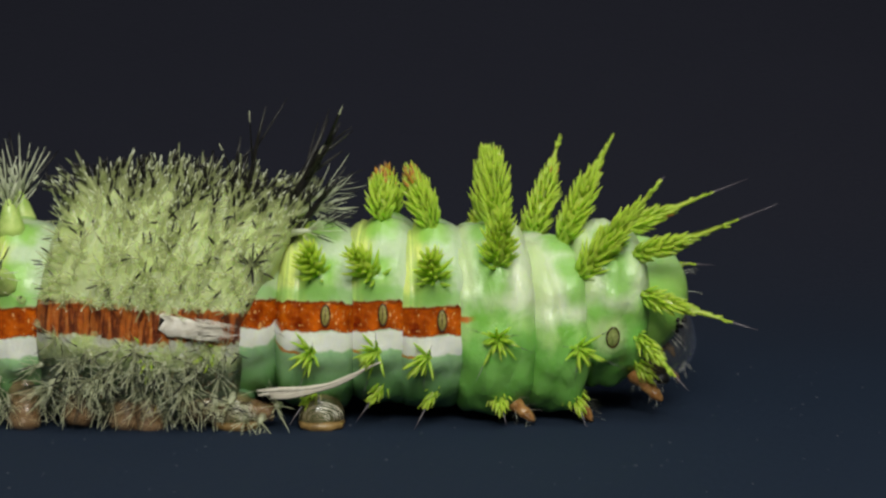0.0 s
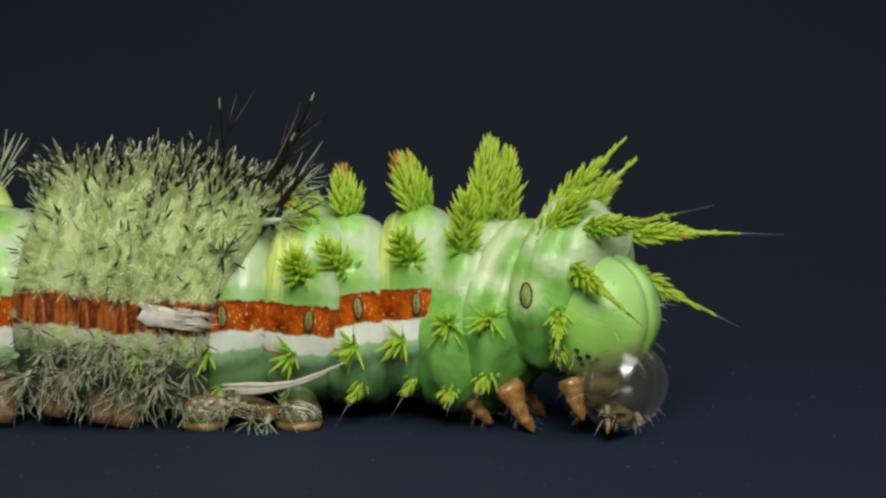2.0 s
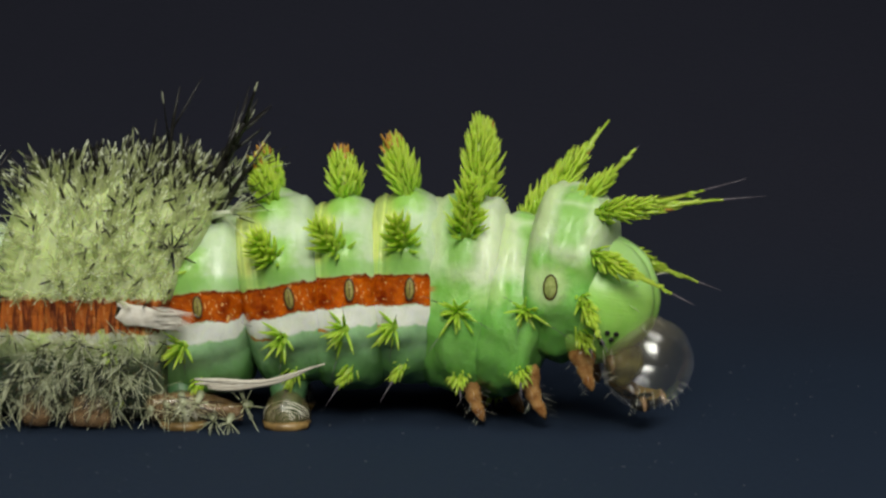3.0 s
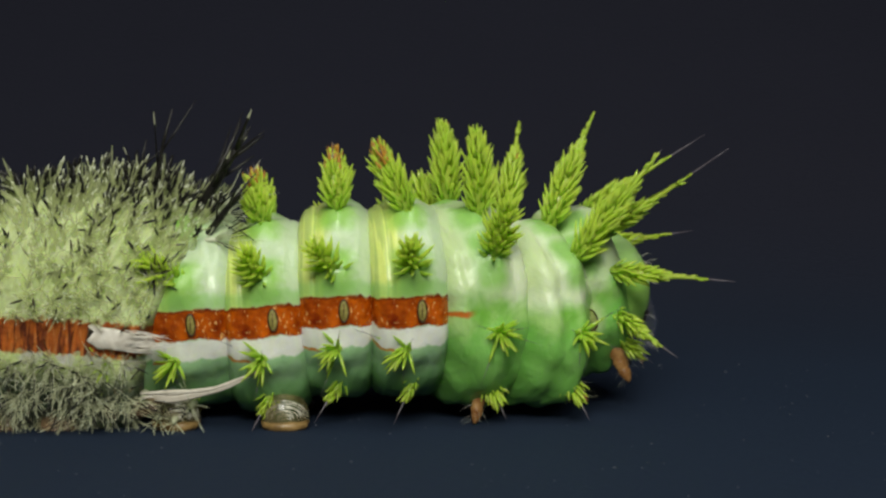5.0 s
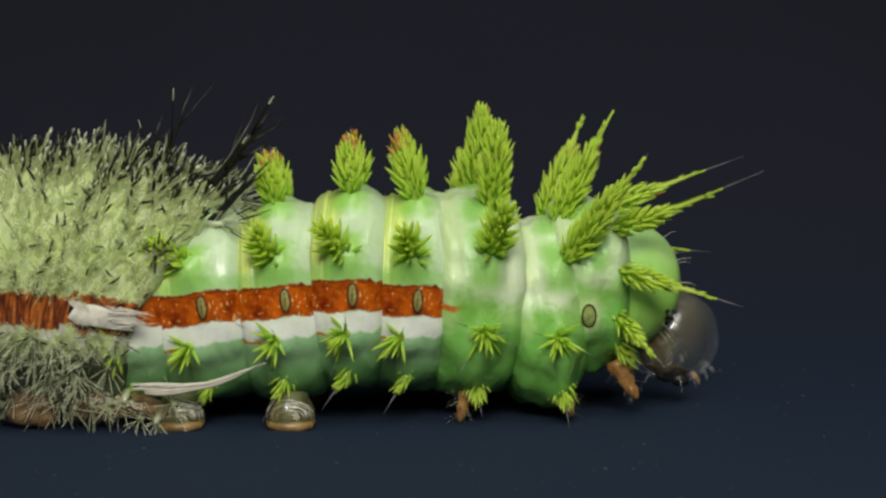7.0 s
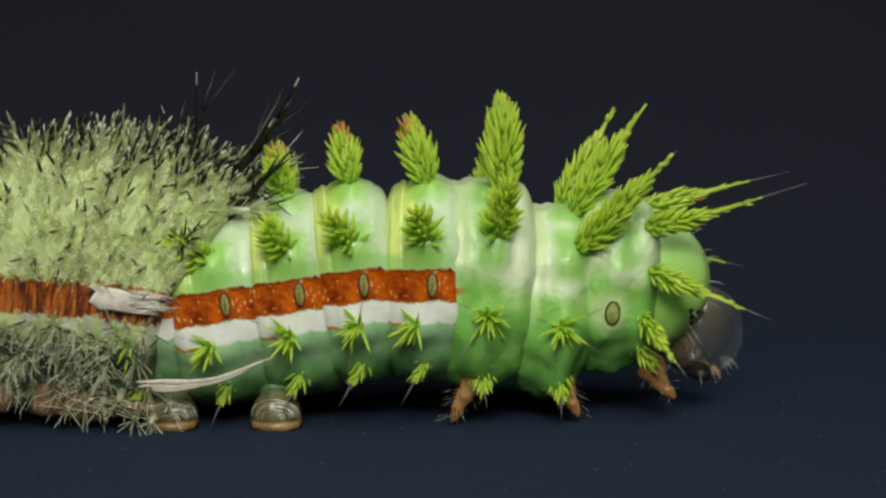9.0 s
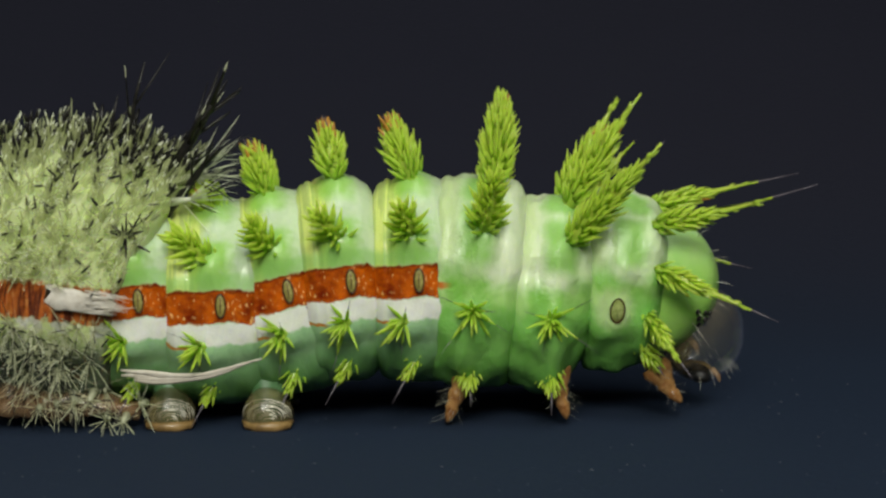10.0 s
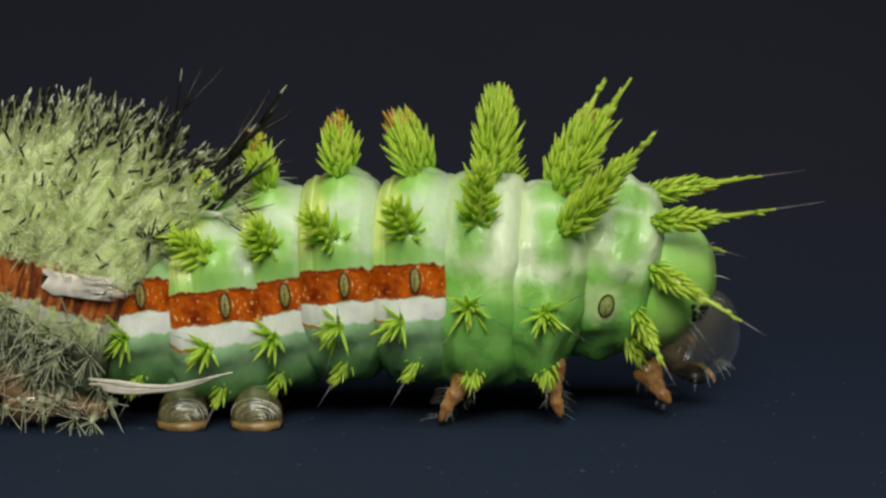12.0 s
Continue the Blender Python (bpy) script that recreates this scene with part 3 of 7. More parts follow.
def make_head():
    s = Shape()
    rows = []
    for i in range(33):
        e = math.pi * (i / 32 - 0.5)
        row = []
        for k in range(64):
            a = 2 * math.pi * k / 64
            d = Vector((math.cos(a) * math.cos(e), math.sin(a) * math.cos(e), math.sin(e)))
            g = 1.0
            if d.x > -0.3:
                g -= 0.045 * math.exp(-(d.y / 0.07) ** 2)
            g -= 0.10 * math.exp(-((d - Vector((0.75, 0, -0.66))).length / 0.35) ** 2)
            g += 0.02 * noise.noise(d * 2.5)
            row.append(Vector((d.x * 2.95, d.y * 2.95, d.z * 3.2)) * g)
        rows.append(row)
    s.grid(rows)
    ob = part("head", s, [HEAD], caterpillar, "smooth round green head with fine seam")
    for sign in (1, -1):
        for az, el in ((56, -17), (63, -22), (50, -23), (58, -28), (47, -17), (68, -16)):
            d = Vector((math.cos(radians(az)) * math.cos(radians(el)), -sign * math.sin(radians(az)) * math.cos(radians(el)), math.sin(radians(el))))
            e = Shape()
            e.blob((0, 0, 0), (0.14, 0.14, 0.10), 0, 10, 6)
            part("ocellus", e, [BLACK], ob, "tiny black eye spot", aim(Vector((d.x * 3.0, d.y * 3.0, d.z * 3.25)), d))
        e = Shape()
        e.tube([(1.55, -1.15 * sign, -2.35), (1.85, -1.35 * sign, -2.6), (2.0, -1.45 * sign, -2.95)], [0.22, 0.17, 0.06], 8)
        part("antenna", e, [CASING], ob)
    e = Shape()
    e.blob((1.5, 0, -2.55), (0.75, 0.95, 0.55), 0, 16, 10, 0.1)
    part("mouthpart", e, [AMBER], ob, "amber mouthparts")
    e = Shape()
    r = random.Random(5)
    for i in range(26):
        d = Vector((r.uniform(0.2, 1), r.uniform(-0.9, 0.9), r.uniform(-0.7, 0.8))).normalized()
        p = Vector((d.x * 2.9, d.y * 2.9, d.z * 3.15))
        e.tube([p, p + d * 0.45 + Vector((0, 0, -0.05)), p + d * r.uniform(0.6, 0.9) + Vector((0.05, 0, -0.2))], [0.018, 0.012, 0.004], 4)
    part("hair", e, [THREAD], ob)
    return ob


head_part = make_head()


def make_leg(key, size):
    s = Shape()
    s.tube([(x, y, z * size) for x, y, z in [(0.04, 0, 0.10), (0.02, 0, 0.40), (0.0, 0, 0.85), (-0.04, 0, 0.98), (-0.05, 0, 1.12), (-0.04, 0, 1.65), (-0.02, 0, 1.80), (0.0, 0, 1.95), (0.03, 0, 2.5), (0.05, 0, 3.0), (0.05, 0, 3.5)]],
           [0.10, 0.22, 0.32, 0.34, 0.29, 0.44, 0.47, 0.42, 0.66, 0.78, 0.70], 14, squash=0.85)
    ob = part("leg", s, [AMBER], caterpillar, "short amber-brown jointed leg")
    c = Shape()
    c.tube([(0.0, 0, 0.32), (0.06, 0, 0.16), (0.03, 0, 0.06), (-0.06, 0, 0.0)], [0.14, 0.12, 0.07, 0.015], 8)
    part("claw", c, [BLACK], ob, "dark hooked claw")
    h = Shape()
    r = random.Random(key)
    for i in range(22):
        z, a = r.uniform(0.2, 1.9), r.uniform(0, 6.28)
        d = Vector((math.cos(a), math.sin(a), -0.7))
        p = Vector((0, 0, z)) + Vector((d.x, d.y, 0)) * (0.15 + 0.17 * z)
        h.tube([p, p + d * r.uniform(0.25, 0.65) + Vector((0, 0, r.uniform(-0.25, 0.1)))], [0.006, 0.002], 4)
    part("bristle", h, [THREAD], ob)
    return ob


legs = {n + side: make_leg(k, 0.62 if n == "T1" else 0.8) for k, (n, side) in enumerate((n, s) for n in ("T3", "T2", "T1") for s in ("n", "f"))}


def make_proleg(seed):
    s = Shape()
    s.tube([(0, 0, 0.12), (0, 0, 0.5), (0, 0.2, 1.0), (0, 0.7, 1.6), (0, 1.3, 2.4), (0, 1.9, 3.2)], [0.62, 0.68, 0.75, 0.95, 1.2, 1.2], 18, squash=0.8)
    ob = part("proleg", s, [PROLEG], caterpillar, "stubby fleshy proleg in a clear amber sock")
    k = Shape()
    k.tube([(0, 0, 0.0), (0, 0, 0.2), (0, 0, 0.45), (0, 0, 0.75), (0, 0.05, 1.05), (0, 0.12, 1.35), (0, 0.25, 1.6)], [1.02, 1.20, 1.24, 1.22, 1.12, 0.92, 0.60], 24, squash=0.85)
    part("sock", k, [SOCK], ob, "clear amber sleeve of old skin")
    c = Shape()
    c.tube([(-1.10, -0.35, 0.34), (-0.9, -0.75, 0.20), (-0.4, -1.0, 0.17), (0.4, -1.0, 0.17), (0.9, -0.75, 0.20), (1.10, -0.35, 0.34)], [0.10, 0.20, 0.26, 0.26, 0.20, 0.10], 8)
    part("sole", c, [SOLE], ob, "amber sole pad")
    r = random.Random(seed)
    t = Shape()
    for i in range(12):
        # arched folds, one inside the other
        wide, mid, low, high = 0.16 + 0.075 * i + r.uniform(-0.04, 0.04), -1.57 + r.uniform(-0.15, 0.15), r.uniform(0.42, 0.55), 0.62 + 0.07 * i + r.uniform(-0.06, 0.06)
        pts = []
        for q in range(11):
            u = math.pi * q / 10
            a, z = mid - wide * math.cos(u), low + (high - low) * math.sin(u) ** 0.7
            g = 1.255 - 0.14 * max(0.0, z - 0.7) - 0.55 * max(0.0, z - 1.05)
            pts.append((g * math.cos(a), 0.86 * g * math.sin(a), z))
        t.tube(pts, [0.008] + [r.uniform(0.014, 0.024) for q in range(9)] + [0.008], 5)
    part("crease", t, [THREAD], ob)
    return ob


prolegs = {n + side: make_proleg(k) for k, (n, side) in enumerate((n, s) for n in ("A3", "A4") for s in ("n", "f"))}

# ---- the old skin, bunched back along the body ----

shed_skin = tagged(new("shed_skin"), "old bristly caterpillar skin bunched back, pale grey-green with black tips", "shed skin")
BRISTLY = [BRISTLE, BLACK, BRISTLE_TIP]
GREYISH = [BRISTLE_GREY, BLACK, BRISTLE_TIP]


# how far the slack back of each ring has slid forward over its flank
SHEAR = [0.47 * f for f in (1.0, 0.8, 0.6, 0.4, 0.15, 0.0)]


# how high the slack back of each ring stands up
CREST = [0.9, 1.5, 1.4, 0.9, 0.1, 0.1]


def slide(index, place, way):
    place, way = Vector(place), Vector(way)
    place.x += SHEAR[index] * max(0.0, place.z)
    way.x += SHEAR[index] * max(0.0, way.z)
    return place, way.normalized()


def stand(index, n, ring, half, r, x, an, sign, stalk, length, count, black, spread, look_of, thin=1.0):
    """Sets one bristle tuft on a ring of the old skin."""
    k2 = max(0.0, min(1.0, (an - 6) / 55))
    place = Vector(on_ring(x, an, 4.9 + CREST[index] * k2 * k2 * (3 - 2 * k2) * (1 - 0.35 * (x / half) ** 2) if an > 0 else 4.7))
    rise = an + r.uniform(-14, 14) + (10 if 20 < an < 70 else 0)
    lean = r.uniform(-22, 12) + (8 if index == 0 else 0) - (45 if index == 3 and x < -0.35 * half else 0)
    way = Vector((math.sin(radians(lean)), -math.cos(radians(rise)) * math.cos(radians(lean)), math.sin(radians(rise)) * math.cos(radians(lean))))
    place.y, way.y = place.y * sign, way.y * sign
    place, way = slide(index, place, way)
    part("bristle_tuft", tuft(index * 1000 + n, stalk * r.uniform(0.75, 1.25), length, count, black, thin, spread), look_of, ring, "", aim(place, way))


def skin_ring(index, half):
    r = random.Random(300 + index)
    grooves = [(-0.9 + 0.45 * k + r.uniform(-0.1, 0.1), r.uniform(0.02, 0.05), 0.12) for k in range(5)]
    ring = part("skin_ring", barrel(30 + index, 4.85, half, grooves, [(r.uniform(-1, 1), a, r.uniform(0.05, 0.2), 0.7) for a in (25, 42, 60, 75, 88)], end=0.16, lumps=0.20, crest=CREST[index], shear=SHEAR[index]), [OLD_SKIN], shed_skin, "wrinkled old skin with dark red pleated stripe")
    dense = index < 4
    many = 64 if dense else 44
    for n in range(many):
        far = n % 7 == 0
        an = 90 - 85 * ((n + r.random()) / many) if not far else r.uniform(50, 92)
        x = (2 * ((n * 0.618 + r.uniform(-0.12, 0.12)) % 1.0) - 1) * 0.9 * half
        up = max(0.0, min(1.0, (an - 8) / 62))
        stand(index, n, ring, half, r, x, an, -1 if far else 1, 0.25 + 0.56 * up * up, 0.95 + 0.25 * up, 6 + int(4 * up), 0.06 + 0.36 * up ** 3, 84 - 50 * up * up, BRISTLY, 1.0 + 0.60 * up ** 4)
    for n in range(14):
        an = r.uniform(-58, -13)
        low = max(0.0, (-21 - an) / 50)
        stand(index, 200 + n, ring, half, r, r.uniform(-0.9, 0.9) * half, an, 1, 0.35 + 0.6 * low, 1.5 + 0.5 * low, 15, 0.20, 95, GREYISH, 0.56)
    return ring


def bare_ring(index, half):
    """A stretch that the skin has not slipped from: plain striped flank, old spines that still stand up with their glassy bristles."""
    r = random.Random(300 + index)
    knobs = [(-0.4, 66, 0.5, 0.8), (-0.5, 22, 0.5, 0.85), (0.0, -27, 0.22, 0.6)]
    ring = part("skin_ring", barrel(30 + index, 4.3, half, [(-0.95, 0.03, 0.14), (1.35, 0.02, 0.2)], knobs, end=0.7), [ABDOMEN], shed_skin, "smooth pale green stretch with rust-red stripe")
    for angle, stalk, length, count, black, spread, rise in ((66, 1.2, 3.0, 34, 0.30, 74, 84), (22, 0.9, 1.9, 18, 0.5, 95, 35)):
        for sign in (1, -1):
            place, way = Vector(on_ring(-0.45, angle, 4.5)), Vector((-0.12, -math.cos(radians(rise)), math.sin(radians(rise))))
            place.y, way.y = place.y * sign, way.y * sign
            bud = Shape()
            bud.tube([(0, 0, -0.4), (0, 0, 0.2), (0.05, 0, 0.7), (0.05, 0, 1.2), (0.05, 0, 1.55)], [0.72, 0.66, 0.52, 0.32, 0.10], 10)
            part("old_spine", bud, [BUD], ring, "fleshy yellow-green stump of an old spine", aim(place, way))
            part("bristle_tuft", tuft(index * 1000 + angle + sign, stalk, length, count, black, 0.95, spread), [BRISTLE_TIP, BLACK, BRISTLE_TIP], ring, "", aim(place + way * 0.5, way))
    for n in range(8):
        an = r.uniform(-72, -30)
        stand(index, 200 + n, ring, half, r, r.uniform(-0.9, 0.9) * half, an, 1, 0.9, 1.8, 13, 0.20, 95, GREYISH, 0.56)
    for n in range(7):
        stand(index, 300 + n, ring, half, r, r.uniform(-0.9, 0.9) * half, r.uniform(-20, 40), 1, 0.1, 1.1, 2, 0.7, 80, BRISTLY, 0.9)
    return ring


skin_rings = [skin_ring(k, h) for k, h in enumerate((1.9, 1.9, 2.0, 2.0))] + [bare_ring(k, 2.7) for k in (4, 5)]

for place, lean, near_by, length, count, stout in (((0.9, -1.4, 5.2), 0, 8, 5.6, 5, 0.30), ((1.9, -2.3, 4.6), 8, 16, 3.6, 4, 0.22), ((-1.2, -1.5, 5.3), -20, 4, 5.4, 2, 0.13),
                                                   ((-2.0, -1.0, 5.6), -24, 2, 3.4, 2, 0.12), ((0.9, 1.8, 5.0), -6, -8, 5.4, 4, 0.20)):
    way = Vector((math.sin(radians(lean)), -math.sin(radians(near_by)), math.cos(radians(lean))))
    part("black_spine", black_spine(int(length * 10), length, count, stout), [BLACK, BRISTLE_GREY], skin_rings[0], "tall black branching spine", aim(*slide(0, place, way)))
for k, (place, way) in enumerate((((1.7, -1.4, 5.6), (0.85, -0.2, 0.55)), ((1.8, -2.6, 4.6), (0.9, -0.35, 0.3)), ((1.6, -0.6, 6.0), (0.7, 0.1, 0.75)), ((1.8, 0.8, 5.2), (0.9, 0.2, 0.4)))):
    part("bristle_tuft", tuft(840 + k, 1.0, 2.4, 18, 0.35, 0.60, 62), [BRISTLE_TIP, BLACK, BRISTLE_TIP], skin_rings[0], "", aim(*slide(0, place, way)))
s = tuft(77, 0.5, 1.5, 15, 1.0, 1.1, 110)
part("bristle_tuft", s, [BLACK, BLACK, BLACK], skin_rings[0], "black star of bristles", aim(*slide(0, on_ring(0.7, 36, 4.9), (0.1, -1, 0.55))))


def old_proleg(parent, x):
    s = Shape()
    s.tube([(0, 0, -1.5), (0.05, 0, -0.4), (0.1, 0, 0.5), (0.05, 0, 1.1), (0, 0, 1.5)], [1.0, 0.85, 0.8, 0.95, 0.6], 16, squash=0.85)
    for sign in (1, -1):
        part("old_proleg", s, [CASING], parent, "empty amber proleg casing", aim((x, -2.7 * sign, -4.4), (0.05, -0.25 * sign, -1)))


for k, x in ((1, -0.5), (2, 0.3), (3, 0.0), (4, 0.2), (5, 0.0)):
    old_proleg(skin_rings[k], x)


def make_flap():
    """The slack belly edge of the old skin with its star-shaped tufts."""
    r = random.Random(88)
    s = Shape()
    rows = []
    for i in range(11):
        u = i / 10
        rows.append([(-2.6 + 4.6 * u, 0.9 * math.cos(a) * (1 - 0.4 * u) + 0.9, 0.75 * math.sin(a) * (1.1 - 0.6 * u) + 0.15 * math.sin(u * 9 + a * 2)) for a in [2 * math.pi * k / 16 for k in range(16)]])
    st = s.grid(rows)
    s.f.append([st + k for k in range(16)]), s.m.append(0)
    s.f.append([st + 160 + k for k in range(16)][::-1]), s.m.append(0)
    ob = part("belly_flap", s, [CASING], shed_skin, "slack brown belly fold of the old skin")
    for n in range(7):
        x, z = -2.4 + 4.6 * n / 6, r.uniform(-0.5, 0.6)
        part("bristle_tuft", tuft(900 + n, 0.35, 1.6, 13, 0.12, 0.6, 105), GREYISH, ob, "", aim((x, -0.05, z), (r.uniform(-0.3, 0.7), -1, r.uniform(-0.7, 0.2))))
    return ob


belly_flap = make_flap()


def make_lining():
    r = random.Random(9)
    s = Shape()
    rows = []
    for i in range(15):
        u = i / 14
        half = 0.62 * min(1.0, 0.80 + 3 * u) * (1 - 0.30 * u) * (0.95 + 0.05 * math.sin(u * 17))
        mid = -0.30 * u * u
        ring = []
        for k in range(12):
            a = 2 * math.pi * k / 12
            w = half * math.cos(a)
            ring.append((2.9 * u - 0.1 + 0.18 * math.sin(w * 9), -0.04 * math.sin(a) + 0.30 * w * w - 0.035 * math.sin(u * 60 + w * 4) - 0.03 * math.sin(w * 19) + 0.25 * u * u + 0.35 * (1 - u) ** 6, mid + w))
        rows.append(ring)
    st = s.grid(rows)
    s.f.append([st + k for k in range(12)]), s.m.append(0)
    s.f.append([st + 14 * 12 + k for k in range(12)][::-1]), s.m.append(0)
    for i in range(26):
        z = r.uniform(-0.50, 0.46)
        first, ln = r.uniform(1.5, 2.3), r.uniform(0.7, 2.1)
        y = -0.16 + 0.22 * z * z + r.uniform(-0.05, 0.04)
        splay, wave = r.uniform(-0.35, 0.15), r.uniform(0.0, 6.3)
        pts = [(first + ln * u, y + 0.22 * u * u, z * (1 - 0.30 * u) + 0.06 * math.sin(u * 5 + wave) + splay * u * u) for u in (0, 0.2, 0.4, 0.6, 0.8, 1.0)]
        w = r.uniform(0.5, 1.0)
        s.linked_tube(pts, [0.02 * w, 0.034 * w, 0.034 * w, 0.028 * w, 0.020 * w, 0.006], 5, [0] * 5, st + 30)
    return part("white_lining", s, [WHITE_FILM], shed_skin, "frayed white lining pulled from the breathing pores")


white_lining = make_lining()


def make_filament():
    """A limp ribbon of many fine strands that run together towards its tip."""
    r = random.Random(17)
    s = Shape()
    n = 22
    for k in range(11):
        z0, y0, first, last = r.uniform(-0.32, 0.28), r.uniform(-0.05, 0.05), r.randint(0, 3), n - r.randint(0, 9) * (k > 2)
        pts = []
        for i in range(first, last + 1):
            u = i / n
            pts.append((6.3 * u, y0 - 0.25 * math.sin(math.pi * u), z0 * (1 - u) ** 1.2 - 0.42 * math.sin(math.pi * u) ** 1.3 + 0.03 * math.sin(u * 14 + k)))
        m = len(pts) - 1
        radii = [0.02 + 0.12 * (1 - i / m) ** 0.7 * min(1.0, 0.3 + i / 4) for i in range(m + 1)]
        if k == 0:
            s.tube(pts, radii, 6, squash=0.5)
        else:
            s.linked_tube(pts, radii, 5, [0] * m, 6)
    return part("filament", s, [WHITE_FILM], shed_skin, "loose white thread of shed lining")


filament = make_filament()


def make_capsule():
    base = tagged(new("shed_head_capsule"), "empty glassy brown head capsule on the caterpillar's face", "head capsule")
    s = Shape()
    s.blob((0, 0, 0), (2.3, 2.1, 2.25), 0, 40, 26, 0.05)
    part("shell", s, [DOME], base, "clear glassy shell")
    s = Shape()
    rows = []
    for i in range(13):
        e = -math.pi / 2 + i * math.pi / 2 * 0.46 / 12
        rows.append([(2.0 * math.cos(a) * math.cos(e) - 0.25, 1.8 * math.sin(a) * math.cos(e), 1.95 * math.sin(e) + 0.12 * math.sin(3 * a)) for a in [2 * math.pi * k / 36 for k in range(36)]])
    s.grid(rows)
    part("face_plate", s, [FACE], base, "dark brown face plate")
    s = Shape()
    s.blob((-1.1, 0, -0.5), (0.8, 1.3, 1.0), 0, 20, 12, 0.3)
    part("inner_membrane", s, [MEMBRANE], base, "olive-brown inner membrane")
    for sign in (1, -1):
        s = Shape()
        s.blob((0.4, -0.55 * sign, -1.95), (0.55, 0.5, 0.35), 0, 14, 8, 0.1)
        part("jaw", s, [BLACK], base, "black jaw")
        s = Shape()
        s.tube([(0.6, -1.1 * sign, -1.5), (0.9, -1.35 * sign, -1.75), (1.0, -1.4 * sign, -2.0)], [0.16, 0.12, 0.05], 8)
        part("feeler", s, [CASING], base)
    s = Shape()
    r = random.Random(3)
    for i in range(20):
        d = Vector((r.uniform(-0.9, 1), r.uniform(-1, 0.6), r.uniform(-1, -0.25))).normalized()
        p = Vector((d.x * 2.15, d.y * 1.95, d.z * 2.1))
        s.tube([p, p + d * 0.35, p + d * r.uniform(0.5, 0.85) + Vector((0, 0, -0.12))], [0.010, 0.008, 0.003], 4)
    part("hair", s, [THREAD], base)
    return base


shed_capsule = make_capsule()

# ---- the set: a dark blue cloth that sweeps up behind, on a table in an added, unseen room ----


SHEET_SIDE = -1.0


def make_sheet():
    s = Shape()
    prof = [(-260, 0), (-150, 0), (-80, 0), (-40, 0), (-20, 0), (-10, 0), (0, 0), (10, 0), (20, 0), (30, 0)]
    for k in range(1, 13):
        a = math.pi / 2 * k / 12
        prof.append((30 + 110 * math.sin(a), 110 * (1 - math.cos(a))))
    prof += [(140, 200), (140, 380)]
    rows = [[(x, y, z) for x in range(-320, 321, 20)] for y, z in prof]
    s.grid(rows, closed=False)
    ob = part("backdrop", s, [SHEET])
    solid = ob.modifiers.new("thickness", "SOLIDIFY")
    solid.thickness, solid.offset = 0.0008, SHEET_SIDE
    return tagged(ob, "dark navy cloth sweeping up behind as a seamless backdrop", "backdrop", kind="structure")


make_sheet()


def slab(name, low, high, mat, label, category, kind="structure"):
    s = Shape()
    (x0, y0, z0), (x1, y1, z1) = low, high
    s.v = [Vector(p) for p in ((x0, y0, z0), (x1, y0, z0), (x1, y1, z0), (x0, y1, z0), (x0, y0, z1), (x1, y0, z1), (x1, y1, z1), (x0, y1, z1))]
    s.f = [(0, 3, 2, 1), (4, 5, 6, 7), (0, 1, 5, 4), (1, 2, 6, 5), (2, 3, 7, 6), (3, 0, 4, 7)]
    s.m = [0] * 6
    return tagged(part(name, s, [mat], smooth=False), label, category, kind=kind)


# unseen slabs added to close the set; their grey bounces fill light
slab("floor", (-500, -500, -60), (500, 500, -20), WALL, "unseen grey table surface added under the cloth", "floor")
slab("ceiling", (-500, -500, 600), (500, 500, 640), WALL, "unseen grey ceiling, added to close the set and bounce light", "ceiling")
slab("wall_north", (-500, 500, -60), (500, 540, 640), WALL, "unseen grey wall, added to close the set and bounce fill light", "wall")
slab("wall_south", (-500, -540, -60), (500, -500, 640), WALL, "unseen grey wall, added to close the set and bounce fill light", "wall")
slab("wall_east", (500, -540, -60), (540, 540, 640), WALL, "unseen grey wall, added to close the set and bounce fill light", "wall")
slab("wall_west", (-540, -540, -60), (-500, 540, 640), WALL, "unseen grey wall, added to close the set and bounce fill light", "wall")


def make_dust():
    r = random.Random(44)
    s = Shape()
    for i in range(280):
        x, y = r.uniform(-30, 32), r.uniform(-24, 16)
        g = r.uniform(0.02, 0.05) * (1.8 if i % 37 == 0 else 1.0)
        a = r.uniform(0, 6.28)
        ln = g * r.uniform(0.8, 2.6)
        s.tube([(x - ln * math.cos(a), y - ln * math.sin(a), 0.0), (x, y, g * 0.5), (x + ln * math.cos(a), y + ln * math.sin(a), 0.0)], [g * 0.4, g, g * 0.3], 5, squash=0.6)
    return tagged(part("dust", s, [DUST]), "fine pale dust and lint on the dark cloth", "dust", kind="stuff")


make_dust()


